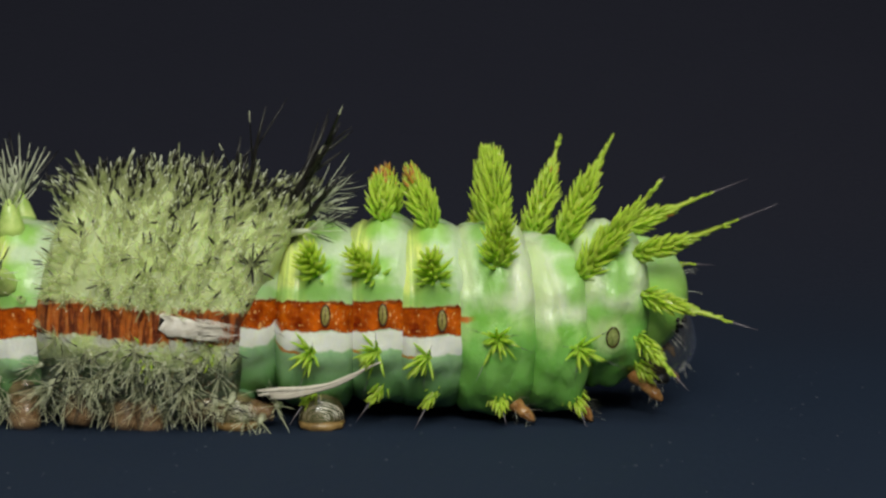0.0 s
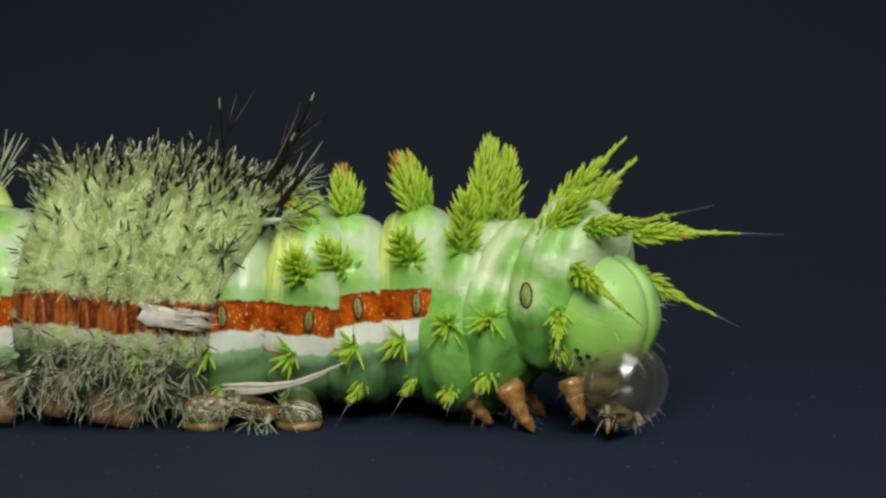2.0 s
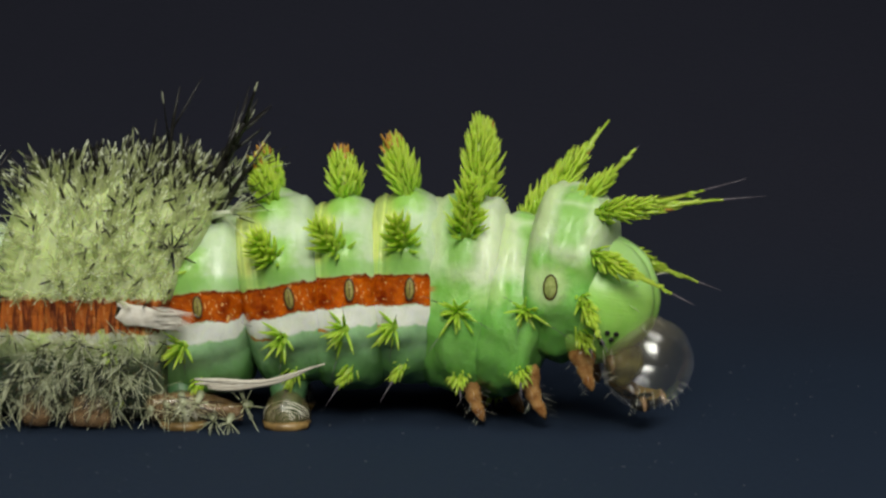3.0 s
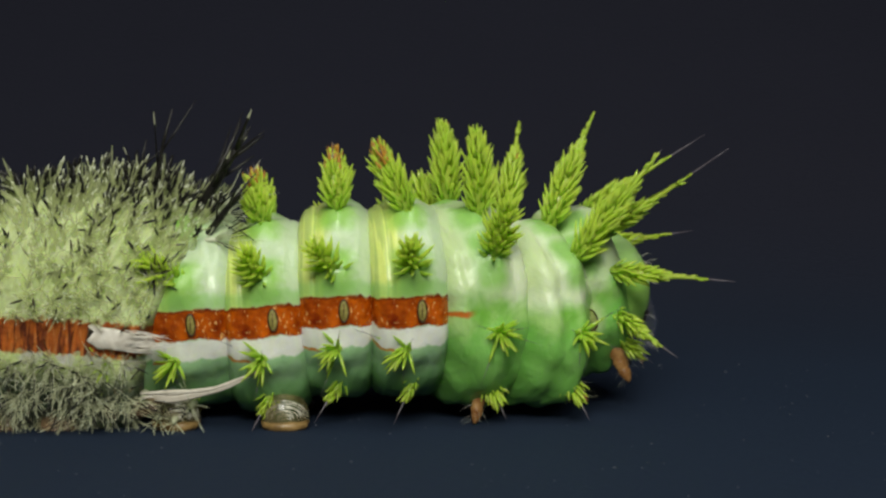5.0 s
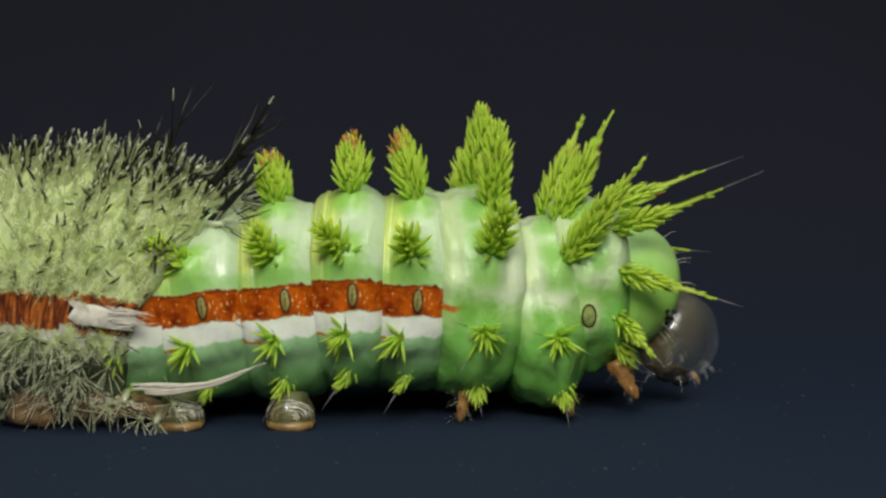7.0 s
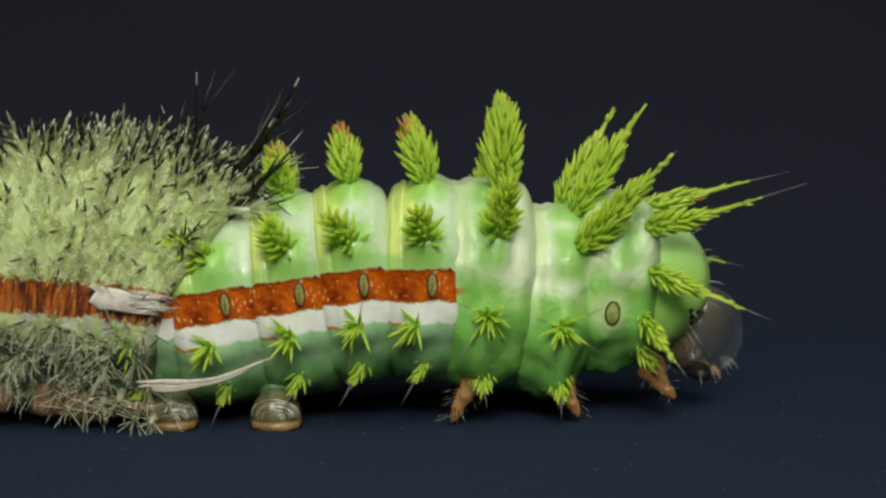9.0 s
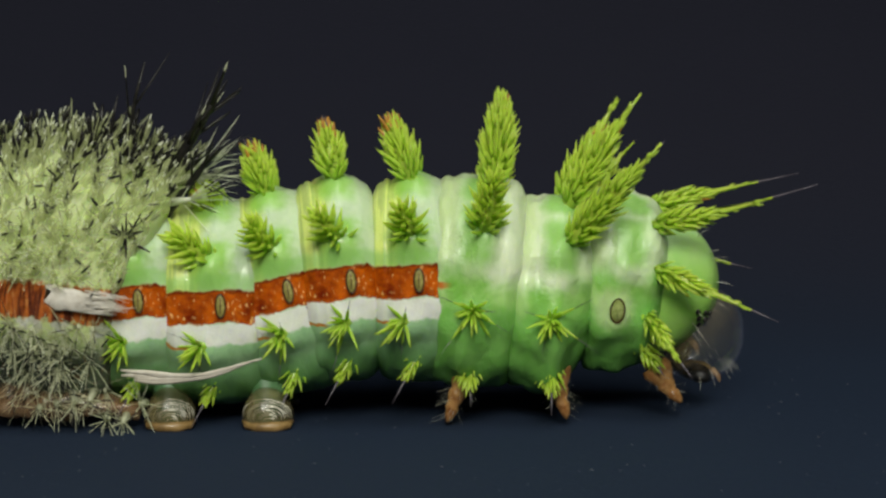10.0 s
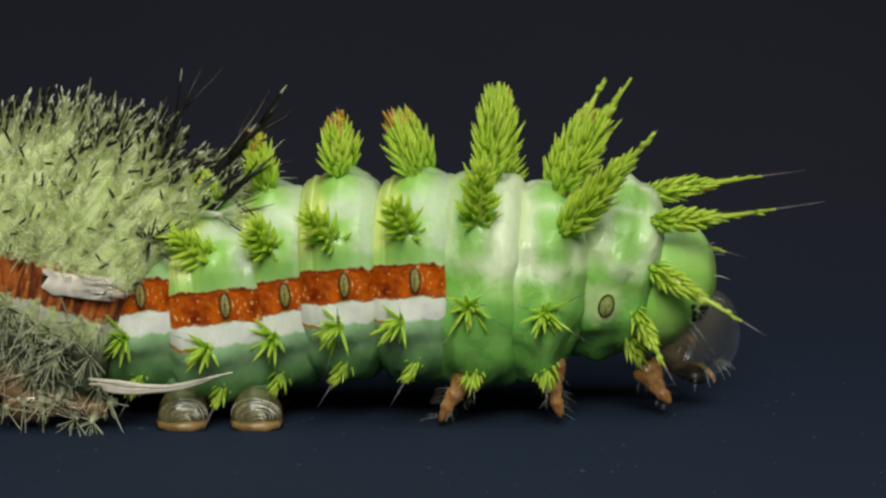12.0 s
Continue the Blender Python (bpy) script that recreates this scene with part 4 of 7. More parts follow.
def motions():
    walk(segments['T1'], [
        (0, pose(0.00839, 0.00077, 0.00657, 9.3, -3.8, 4.9)),
        (0.5, pose(0.00827, 0.00095, 0.00710, 11.3, 2.8, 5.4)),
        (1, pose(0.00739, 0.00025, 0.00718, 11.1, -1.4, 5.0)),
        (1.5, pose(0.00745, -0.00241, 0.00765, 6.4, 3.3, -23.0)),
        (2, pose(0.00705, -0.00332, 0.00778, -8.7, 10.1, -32.3)),
        (2.5, pose(0.00702, -0.00306, 0.00833, -4.0, 12.7, -24.0)),
        (3, pose(0.00726, -0.00201, 0.00828, -4.9, 6.8, -13.2)),
        (3.2, pose(0.00723, -0.00135, 0.00795, -3.3, 0.0, -9.2)),
        (4.8, pose(0.00816, 0.00273, 0.00687, 4.9, -21.8, 3.5)),
        (5, pose(0.00816, 0.00284, 0.00667, 5.9, -15.6, 3.7)),
        (5.5, pose(0.00818, 0.00224, 0.00711, 8.4, -3.9, 5.9)),
        (6, pose(0.00848, 0.00173, 0.00751, 8.3, 0.3, 5.6)),
        (6.5, pose(0.00849, 0.00189, 0.00744, 7.4, -0.4, 4.3)),
        (7, pose(0.00889, 0.00130, 0.00698, 5.7, -3.9, 1.7)),
        (7.2, pose(0.00896, 0.00125, 0.00621, -1.6, -4.0, -8.2)),
        (8.8, pose(0.01076, 0.00080, 0.00674, 0.5, 3.4, -1.7)),
        (9, pose(0.01066, 0.00085, 0.00696, 4.6, 1.9, -0.7)),
        (9.5, pose(0.01099, 0.00089, 0.00694, 6.1, 4.4, 0.2)),
        (10, pose(0.01109, 0.00069, 0.00702, 4.4, 3.5, -0.5)),
        (10.5, pose(0.01136, 0.00073, 0.00707, 6.6, 4.8, -0.3)),
        (11, pose(0.01142, 0.00060, 0.00696, 7.2, 6.1, -0.1)),
        (11.5, pose(0.01178, 0.00060, 0.00717, 7.5, 8.6, -0.6)),
        (12, pose(0.01116, 0.00085, 0.00742, 10.7, 9.2, 0.1))])
    walk(segments['T2'], [
        (0, pose(0.00515, 0.00072, 0.00538, -1.1, -2.1, 24.3)),
        (0.5, pose(0.00458, 0.00008, 0.00608, 2.9, -2.4, 22.5)),
        (1, pose(0.00450, -0.00038, 0.00575, -1.2, 1.0, 9.6)),
        (1.5, pose(0.00508, -0.00111, 0.00554, -8.3, 10.1, -20.0)),
        (2, pose(0.00448, -0.00128, 0.00603, -14.8, 14.2, -20.0)),
        (2.5, pose(0.00411, -0.00100, 0.00635, -13.6, 10.4, -8.9)),
        (3, pose(0.00433, -0.00024, 0.00611, -17.2, 10.8, 7.9)),
        (3.2, pose(0.00479, -0.00005, 0.00608, -12.5, 14.3, 10.7)),
        (4.8, pose(0.00562, 0.00100, 0.00563, -7.7, -5.3, 39.6)),
        (5, pose(0.00539, 0.00064, 0.00555, -5.2, -0.5, 39.3)),
        (5.5, pose(0.00530, 0.00038, 0.00596, 1.5, -4.1, 25.3)),
        (6, pose(0.00524, 0.00092, 0.00597, -4.0, -1.4, 25.5)),
        (6.5, pose(0.00550, 0.00069, 0.00641, -0.7, -5.1, 16.4)),
        (7, pose(0.00685, 0.00109, 0.00545, -3.3, -1.4, 8.0)),
        (7.2, pose(0.00705, 0.00100, 0.00569, -1.7, -5.2, 11.5)),
        (8.8, pose(0.00754, 0.00018, 0.00630, 2.2, 3.3, 9.4)),
        (9, pose(0.00762, 0.00079, 0.00588, -3.2, 5.7, 7.2)),
        (9.5, pose(0.00790, 0.00047, 0.00626, -0.2, 6.3, 2.3)),
        (10, pose(0.00766, 0.00014, 0.00625, -3.4, 5.4, 2.3)),
        (10.5, pose(0.00792, 0.00008, 0.00617, -0.9, 1.1, 8.1)),
        (11, pose(0.00798, 0.00027, 0.00634, 2.2, 5.1, 6.7)),
        (11.5, pose(0.00795, -0.00018, 0.00663, 1.9, 4.5, 9.4)),
        (12, pose(0.00766, -0.00004, 0.00667, -0.7, 4.1, 4.0))])
    walk(segments['T3'], [
        (0, pose(0.00222, 0.00033, 0.00575, -4.2, -4.0, 5.1)),
        (0.5, pose(0.00232, 0.00034, 0.00643, -0.2, -4.5, -0.3)),
        (1, pose(0.00191, 0.00003, 0.00605, -1.7, -1.1, -4.4)),
        (1.5, pose(0.00230, -0.00025, 0.00596, -3.5, 3.4, -16.9)),
        (2, pose(0.00203, -0.00014, 0.00585, -11.7, 2.1, -15.6)),
        (2.5, pose(0.00170, -0.00010, 0.00644, -8.6, 1.0, -13.2)),
        (3, pose(0.00200, 0.00025, 0.00681, -6.0, 0.3, -6.1)),
        (3.2, pose(0.00234, 0.00025, 0.00683, -3.9, 3.7, -8.1)),
        (4.8, pose(0.00349, 0.00016, 0.00673, 4.8, -0.4, 14.1)),
        (5, pose(0.00225, 0.00016, 0.00617, 0.8, -6.5, 22.7)),
        (5.5, pose(0.00221, -0.00024, 0.00650, 5.0, -6.0, 12.1)),
        (6, pose(0.00206, -0.00001, 0.00648, -0.5, -5.2, 15.2)),
        (6.5, pose(0.00214, -0.00038, 0.00679, 2.2, -7.3, 12.5)),
        (7, pose(0.00319, 0.00040, 0.00656, 7.1, 0.5, 9.5)),
        (7.2, pose(0.00344, 0.00037, 0.00683, 5.5, 0.2, 7.7)),
        (8.8, pose(0.00445, 0.00005, 0.00687, 2.4, 2.3, 3.3)),
        (9, pose(0.00432, 0.00007, 0.00689, 1.8, 2.0, 3.3)),
        (9.5, pose(0.00459, -0.00018, 0.00696, 1.9, 4.4, -0.3)),
        (10, pose(0.00426, -0.00000, 0.00694, 0.2, 3.3, -1.4)),
        (10.5, pose(0.00496, 0.00055, 0.00682, 6.2, -1.1, -1.0)),
        (11, pose(0.00523, -0.00005, 0.00663, -0.4, 0.9, -5.9)),
        (11.5, pose(0.00527, -0.00030, 0.00675, -2.1, 0.2, -3.4)),
        (12, pose(0.00500, -0.00011, 0.00690, -1.9, -0.1, -7.9))])
    walk(segments['A1'], [
        (0, pose(-0.00068, 0.00011, 0.00577, -0.4, 0.2, 2.9)),
        (0.5, pose(-0.00053, 0.00024, 0.00650, 1.4, 0.8, 0.8)),
        (1, pose(-0.00122, 0.00007, 0.00626, 1.2, 2.0, 0.5)),
        (1.5, pose(-0.00073, 0.00011, 0.00627, 0.4, 2.7, -4.9)),
        (2, pose(-0.00059, 0.00042, 0.00617, -4.4, -0.1, -7.1)),
        (2.5, pose(-0.00111, 0.00040, 0.00671, -2.4, 0.2, -5.0)),
        (3, pose(-0.00094, 0.00035, 0.00692, -3.0, 1.8, -2.9)),
        (3.2, pose(-0.00108, 0.00031, 0.00681, -2.5, 3.0, -1.3)),
        (4.8, pose(-0.00048, -0.00001, 0.00624, 0.5, -2.8, 11.0)),
        (5, pose(-0.00052, -0.00050, 0.00633, 3.5, -1.1, 7.2)),
        (5.5, pose(-0.00053, -0.00034, 0.00629, 3.0, -0.7, 2.8)),
        (6, pose(-0.00056, -0.00038, 0.00655, 1.5, -2.1, 4.9)),
        (6.5, pose(-0.00060, -0.00039, 0.00653, 0.8, -6.4, 8.8)),
        (7, pose(0.00048, 0.00025, 0.00648, 1.5, 3.3, -1.0)),
        (7.2, pose(0.00051, 0.00021, 0.00650, 1.5, 2.3, -1.0)),
        (8.8, pose(0.00167, -0.00012, 0.00693, -0.4, 1.6, -1.3)),
        (9, pose(0.00171, -0.00016, 0.00693, -0.9, 1.2, -1.3)),
        (9.5, pose(0.00188, -0.00025, 0.00707, -0.2, 1.6, -3.9)),
        (10, pose(0.00140, 0.00008, 0.00690, -2.5, -1.0, -1.6)),
        (10.5, pose(0.00211, 0.00022, 0.00617, -3.5, -1.8, -1.5)),
        (11, pose(0.00238, 0.00001, 0.00656, -2.0, -0.5, -5.3)),
        (11.5, pose(0.00265, -0.00021, 0.00676, -1.7, -1.2, -6.3)),
        (12, pose(0.00233, -0.00017, 0.00685, -2.0, -1.2, -8.9))])
    walk(segments['A2'], [
        (0, pose(-0.00294, 0.00026, 0.00597, -1.4, -0.1, -5.8)),
        (0.5, pose(-0.00315, 0.00011, 0.00631, -0.9, -2.2, -7.2)),
        (1, pose(-0.00412, 0.00001, 0.00610, -0.3, -0.7, -3.7)),
        (1.5, pose(-0.00396, 0.00005, 0.00609, -0.5, -2.0, -2.7)),
        (2, pose(-0.00385, 0.00047, 0.00580, -5.8, -4.7, -1.3)),
        (2.5, pose(-0.00372, 0.00041, 0.00652, -1.8, -3.2, -8.5)),
        (3, pose(-0.00375, 0.00024, 0.00661, -6.2, -2.9, -3.6)),
        (3.2, pose(-0.00393, 0.00019, 0.00668, -4.7, -2.1, -3.1)),
        (4.8, pose(-0.00336, -0.00018, 0.00637, 0.7, 0.1, 0.3)),
        (5, pose(-0.00369, -0.00027, 0.00620, 2.0, -0.2, 0.8)),
        (5.5, pose(-0.00390, -0.00027, 0.00612, 2.2, -1.3, 0.5)),
        (6, pose(-0.00392, -0.00033, 0.00635, 1.4, -3.5, 2.1)),
        (6.5, pose(-0.00399, 0.00001, 0.00597, 0.1, -8.3, 11.7)),
        (7, pose(-0.00236, -0.00022, 0.00666, -0.3, 0.6, -3.0)),
        (7.2, pose(-0.00238, -0.00022, 0.00662, -0.0, -0.3, -2.4)),
        (8.8, pose(-0.00181, -0.00017, 0.00684, -1.5, -3.9, 2.4)),
        (9, pose(-0.00168, -0.00017, 0.00680, -2.1, -3.6, 2.9)),
        (9.5, pose(-0.00161, -0.00040, 0.00701, -1.4, -3.1, 2.1)),
        (10, pose(-0.00207, 0.00003, 0.00686, -2.2, -3.5, 4.5)),
        (10.5, pose(-0.00146, 0.00019, 0.00608, -2.3, -0.0, 4.7)),
        (11, pose(-0.00105, 0.00007, 0.00658, -1.1, -0.3, 1.5)),
        (11.5, pose(-0.00077, -0.00013, 0.00679, 0.2, -0.9, -1.2)),
        (12, pose(-0.00116, -0.00006, 0.00685, 1.1, -1.9, -3.6))])
    walk(segments['A3'], [
        (0, pose(-0.00626, -0.00001, 0.00573, -4.7, 2.9, 0.5)),
        (0.5, pose(-0.00663, 0.00001, 0.00589, -2.5, 0.8, -0.2)),
        (1, pose(-0.00758, 0.00000, 0.00587, 1.1, 2.0, 0.1)),
        (1.5, pose(-0.00687, 0.00000, 0.00596, 4.1, 3.0, 0.4)),
        (2, pose(-0.00616, 0.00004, 0.00610, 4.5, 6.7, -1.6)),
        (2.5, pose(-0.00665, -0.00001, 0.00653, 2.6, -7.7, -0.4)),
        (3, pose(-0.00689, 0.00001, 0.00685, 2.5, -8.6, -0.9)),
        (3.2, pose(-0.00689, 0.00002, 0.00677, 1.9, -8.2, -0.9)),
        (4.8, pose(-0.00668, 0.00007, 0.00555, -1.9, -4.6, -0.3)),
        (5, pose(-0.00701, -0.00020, 0.00548, -1.3, -3.4, 0.7)),
        (5.5, pose(-0.00676, -0.00031, 0.00545, 0.2, -3.2, -4.3)),
        (6, pose(-0.00701, -0.00025, 0.00573, 1.3, -5.2, 2.9)),
        (6.5, pose(-0.00586, -0.00021, 0.00556, -0.6, -5.8, 2.6)),
        (7, pose(-0.00554, -0.00010, 0.00610, -3.7, -4.2, -1.6)),
        (7.2, pose(-0.00552, -0.00010, 0.00612, -2.3, -4.2, -1.4)),
        (8.8, pose(-0.00439, -0.00009, 0.00632, -2.3, -5.7, 0.2)),
        (9, pose(-0.00436, -0.00009, 0.00626, -3.4, -5.7, 0.4)),
        (9.5, pose(-0.00437, -0.00018, 0.00651, -2.2, -6.8, -0.2)),
        (10, pose(-0.00462, 0.00027, 0.00623, -3.7, -10.1, 1.4)),
        (10.5, pose(-0.00348, 0.00023, 0.00616, -2.5, -0.3, -0.7)),
        (11, pose(-0.00350, 0.00025, 0.00632, -1.5, -2.0, -2.1)),
        (11.5, pose(-0.00343, 0.00014, 0.00652, 1.1, -2.0, -2.7)),
        (12, pose(-0.00440, 0.00033, 0.00633, 1.2, -4.5, 4.4))])
    walk(segments['A4'], [
        (0, pose(-0.01056, 0.00003, 0.00623, 0.7, -1.6, -3.8)),
        (0.5, pose(-0.01089, 0.00003, 0.00616, 0.7, -2.1, -3.8)),
        (1, pose(-0.01109, 0.00003, 0.00572, 1.1, -4.4, -3.8)),
        (1.5, pose(-0.01032, 0.00003, 0.00574, 1.0, -3.7, -3.8)),
        (2, pose(-0.01023, 0.00003, 0.00600, 0.9, -2.9, -3.8)),
        (2.5, pose(-0.01096, 0.00003, 0.00623, 0.8, -3.2, -3.8)),
        (3, pose(-0.01100, 0.00003, 0.00633, 0.7, -4.4, -3.8)),
        (3.2, pose(-0.01078, 0.00003, 0.00628, 1.0, -4.4, -3.8)),
        (4.8, pose(-0.01057, 0.00003, 0.00585, 4.9, -3.5, -3.8)),
        (5, pose(-0.01056, 0.00003, 0.00579, 6.2, -3.0, -3.8)),
        (5.5, pose(-0.01028, 0.00003, 0.00540, 7.1, -4.0, -4.3)),
        (6, pose(-0.00919, 0.00006, 0.00572, 6.5, 1.9, -7.7)),
        (6.5, pose(-0.00900, 0.00003, 0.00570, 2.4, -4.7, -3.5)),
        (7, pose(-0.00918, 0.00005, 0.00607, 0.7, -7.5, -4.5)),
        (7.2, pose(-0.00918, 0.00004, 0.00599, 0.7, -7.4, -3.9)),
        (8.8, pose(-0.00782, -0.00002, 0.00575, -2.1, -6.7, 1.2)),
        (9, pose(-0.00782, -0.00003, 0.00582, -2.8, -7.0, 1.9)),
        (9.5, pose(-0.00812, -0.00006, 0.00585, -3.3, -7.4, 3.2)),
        (10, pose(-0.00769, -0.00002, 0.00582, -1.7, -0.5, 2.0)),
        (10.5, pose(-0.00708, -0.00003, 0.00621, -1.5, 2.7, 2.9)),
        (11, pose(-0.00704, -0.00003, 0.00631, -1.8, 1.3, 2.7)),
        (11.5, pose(-0.00694, -0.00004, 0.00610, -2.1, -3.4, 2.6)),
        (12, pose(-0.00680, -0.00003, 0.00574, -1.4, -4.0, 2.4))])
    walk(segments['A5'], [
        (0, pose(-0.01408, 0.00000, 0.00579, -0.1, -1.3, 0.0)),
        (0.5, pose(-0.01441, 0.00000, 0.00570, -0.1, -1.6, 0.0)),
        (1, pose(-0.01461, 0.00000, 0.00541, 0.1, -2.8, 0.0)),
        (1.5, pose(-0.01384, 0.00000, 0.00550, 0.1, -2.4, 0.0)),
        (2, pose(-0.01375, 0.00000, 0.00578, 0.1, -2.0, 0.0)),
        (2.5, pose(-0.01448, 0.00000, 0.00594, 0.0, -2.2, 0.0)),
        (3, pose(-0.01452, 0.00000, 0.00604, -0.0, -2.8, 0.0)),
        (3.2, pose(-0.01430, 0.00000, 0.00596, 0.1, -2.8, 0.0)),
        (4.8, pose(-0.01409, 0.00000, 0.00547, 2.0, -2.3, 0.0)),
        (5, pose(-0.01408, 0.00000, 0.00536, 2.7, -2.1, 0.0)),
        (5.5, pose(-0.01378, 0.00000, 0.00510, 3.2, -2.3, 0.0)),
        (6, pose(-0.01269, 0.00000, 0.00542, 3.3, -1.4, 0.0)),
        (6.5, pose(-0.01250, 0.00000, 0.00563, 0.3, -0.4, 0.0)),
        (7, pose(-0.01268, 0.00000, 0.00587, -0.2, -2.7, 0.0)),
        (7.2, pose(-0.01268, 0.00000, 0.00590, -0.2, -2.7, 0.0)),
        (8.8, pose(-0.01132, 0.00000, 0.00601, -0.8, -3.3, 0.0)),
        (9, pose(-0.01132, 0.00000, 0.00606, -1.0, -3.6, 0.0)),
        (9.5, pose(-0.01162, 0.00000, 0.00602, -1.7, -3.5, 0.0)),
        (10, pose(-0.01119, 0.00000, 0.00614, -0.3, -2.5, 0.0)),
        (10.5, pose(-0.01058, 0.00000, 0.00682, -0.6, 1.2, 0.0)),
        (11, pose(-0.01054, 0.00000, 0.00672, -0.5, -0.7, 0.0)),
        (11.5, pose(-0.01044, 0.00000, 0.00652, -1.0, -2.4, 0.0)),
        (12, pose(-0.01030, 0.00000, 0.00626, -0.5, -3.2, 0.0))])
    walk(head_part, [
        (0, pose(0.00975, 0.00213, 0.00596, 0.0, 5.0, 32.0)),
        (0.5, pose(0.00958, 0.00205, 0.00603, 0.0, 6.5, 28.0)),
        (1, pose(0.00996, 0.00074, 0.00567, 0.0, 8.0, 5.0)),
        (1.5, pose(0.00945, -0.00263, 0.00578, 0.0, 15.0, -25.0)),
        (2, pose(0.00809, -0.00426, 0.00572, 0.0, 22.0, -40.0)),
        (2.5, pose(0.00802, -0.00395, 0.00611, 0.0, 18.0, -38.0)),
        (3, pose(0.00840, -0.00248, 0.00630, 0.0, 12.0, -25.0)),
        (3.2, pose(0.00846, -0.00159, 0.00608, 0.0, 8.0, -18.0)),
        (4.8, pose(0.00886, 0.00396, 0.00564, 0.0, 5.0, 55.0)),
        (5, pose(0.00878, 0.00392, 0.00568, 0.0, 5.3, 52.0)),
        (5.5, pose(0.00925, 0.00326, 0.00603, 0.0, 6.0, 45.0)),
        (6, pose(0.00970, 0.00289, 0.00618, 0.0, 6.6, 40.0)),
        (6.5, pose(0.00980, 0.00285, 0.00642, 0.0, 7.3, 38.0)),
        (7, pose(0.01052, 0.00224, 0.00606, 0.0, 8.0, 30.0)),
        (7.2, pose(0.01074, 0.00219, 0.00609, 0.0, 8.0, 30.0)),
        (8.8, pose(0.01206, 0.00158, 0.00611, 0.0, 8.0, 22.0)),
        (9, pose(0.01214, 0.00153, 0.00613, 0.0, 8.0, 22.0)),
        (9.5, pose(0.01257, 0.00146, 0.00594, 0.0, 8.0, 20.0)),
        (10, pose(0.01266, 0.00143, 0.00604, 0.0, 8.0, 20.0)),
        (10.5, pose(0.01295, 0.00136, 0.00593, 0.0, 8.0, 18.0)),
        (11, pose(0.01298, 0.00138, 0.00600, 0.0, 8.0, 20.0)),
        (11.5, pose(0.01329, 0.00131, 0.00602, 0.0, 8.0, 18.0)),
        (12, pose(0.01280, 0.00128, 0.00623, 0.0, 8.0, 18.0))])
    walk(shed_capsule, [
        (0, pose(0.01106, 0.00351, 0.00351, 0.0, 11.0, 32.0)),
        (0.5, pose(0.01183, 0.00327, 0.00346, 0.0, 11.9, 28.0)),
        (1, pose(0.01295, 0.00096, 0.00351, 0.0, 12.8, 5.0)),
        (1.5, pose(0.01178, -0.00373, 0.00306, 0.0, 17.0, -25.0)),
        (2, pose(0.00909, -0.00594, 0.00279, 0.0, 21.2, -40.0)),
        (2.5, pose(0.00930, -0.00555, 0.00290, 0.0, 18.8, -38.0)),
        (3, pose(0.01067, -0.00358, 0.00340, 0.0, 15.2, -25.0)),
        (3.2, pose(0.01126, -0.00240, 0.00375, 0.0, 12.8, -18.0)),
        (4.8, pose(0.01005, 0.00609, 0.00374, 0.0, 11.0, 55.0)),
        (5, pose(0.01008, 0.00597, 0.00383, 0.0, 11.2, 52.0)),
        (5.5, pose(0.01066, 0.00510, 0.00388, 0.0, 11.6, 45.0)),
        (6, pose(0.01145, 0.00456, 0.00344, 0.0, 12.0, 40.0)),
        (6.5, pose(0.01159, 0.00445, 0.00340, 0.0, 12.4, 38.0)),
        (7, pose(0.01328, 0.00354, 0.00328, 0.0, 12.8, 30.0)),
        (7.2, pose(0.01345, 0.00349, 0.00324, 0.0, 12.8, 30.0)),
        (8.8, pose(0.01456, 0.00256, 0.00373, 0.0, 12.8, 22.0)),
        (9, pose(0.01459, 0.00250, 0.00368, 0.0, 12.8, 22.0)),
        (9.5, pose(0.01486, 0.00235, 0.00350, 0.0, 12.8, 20.0)),
        (10, pose(0.01472, 0.00232, 0.00359, 0.0, 12.8, 20.0)),
        (10.5, pose(0.01509, 0.00216, 0.00349, 0.0, 12.8, 18.0)),
        (11, pose(0.01507, 0.00227, 0.00345, 0.0, 12.8, 20.0)),
        (11.5, pose(0.01528, 0.00211, 0.00342, 0.0, 12.8, 18.0)),
        (12, pose(0.01477, 0.00208, 0.00354, 0.0, 12.8, 18.0))])
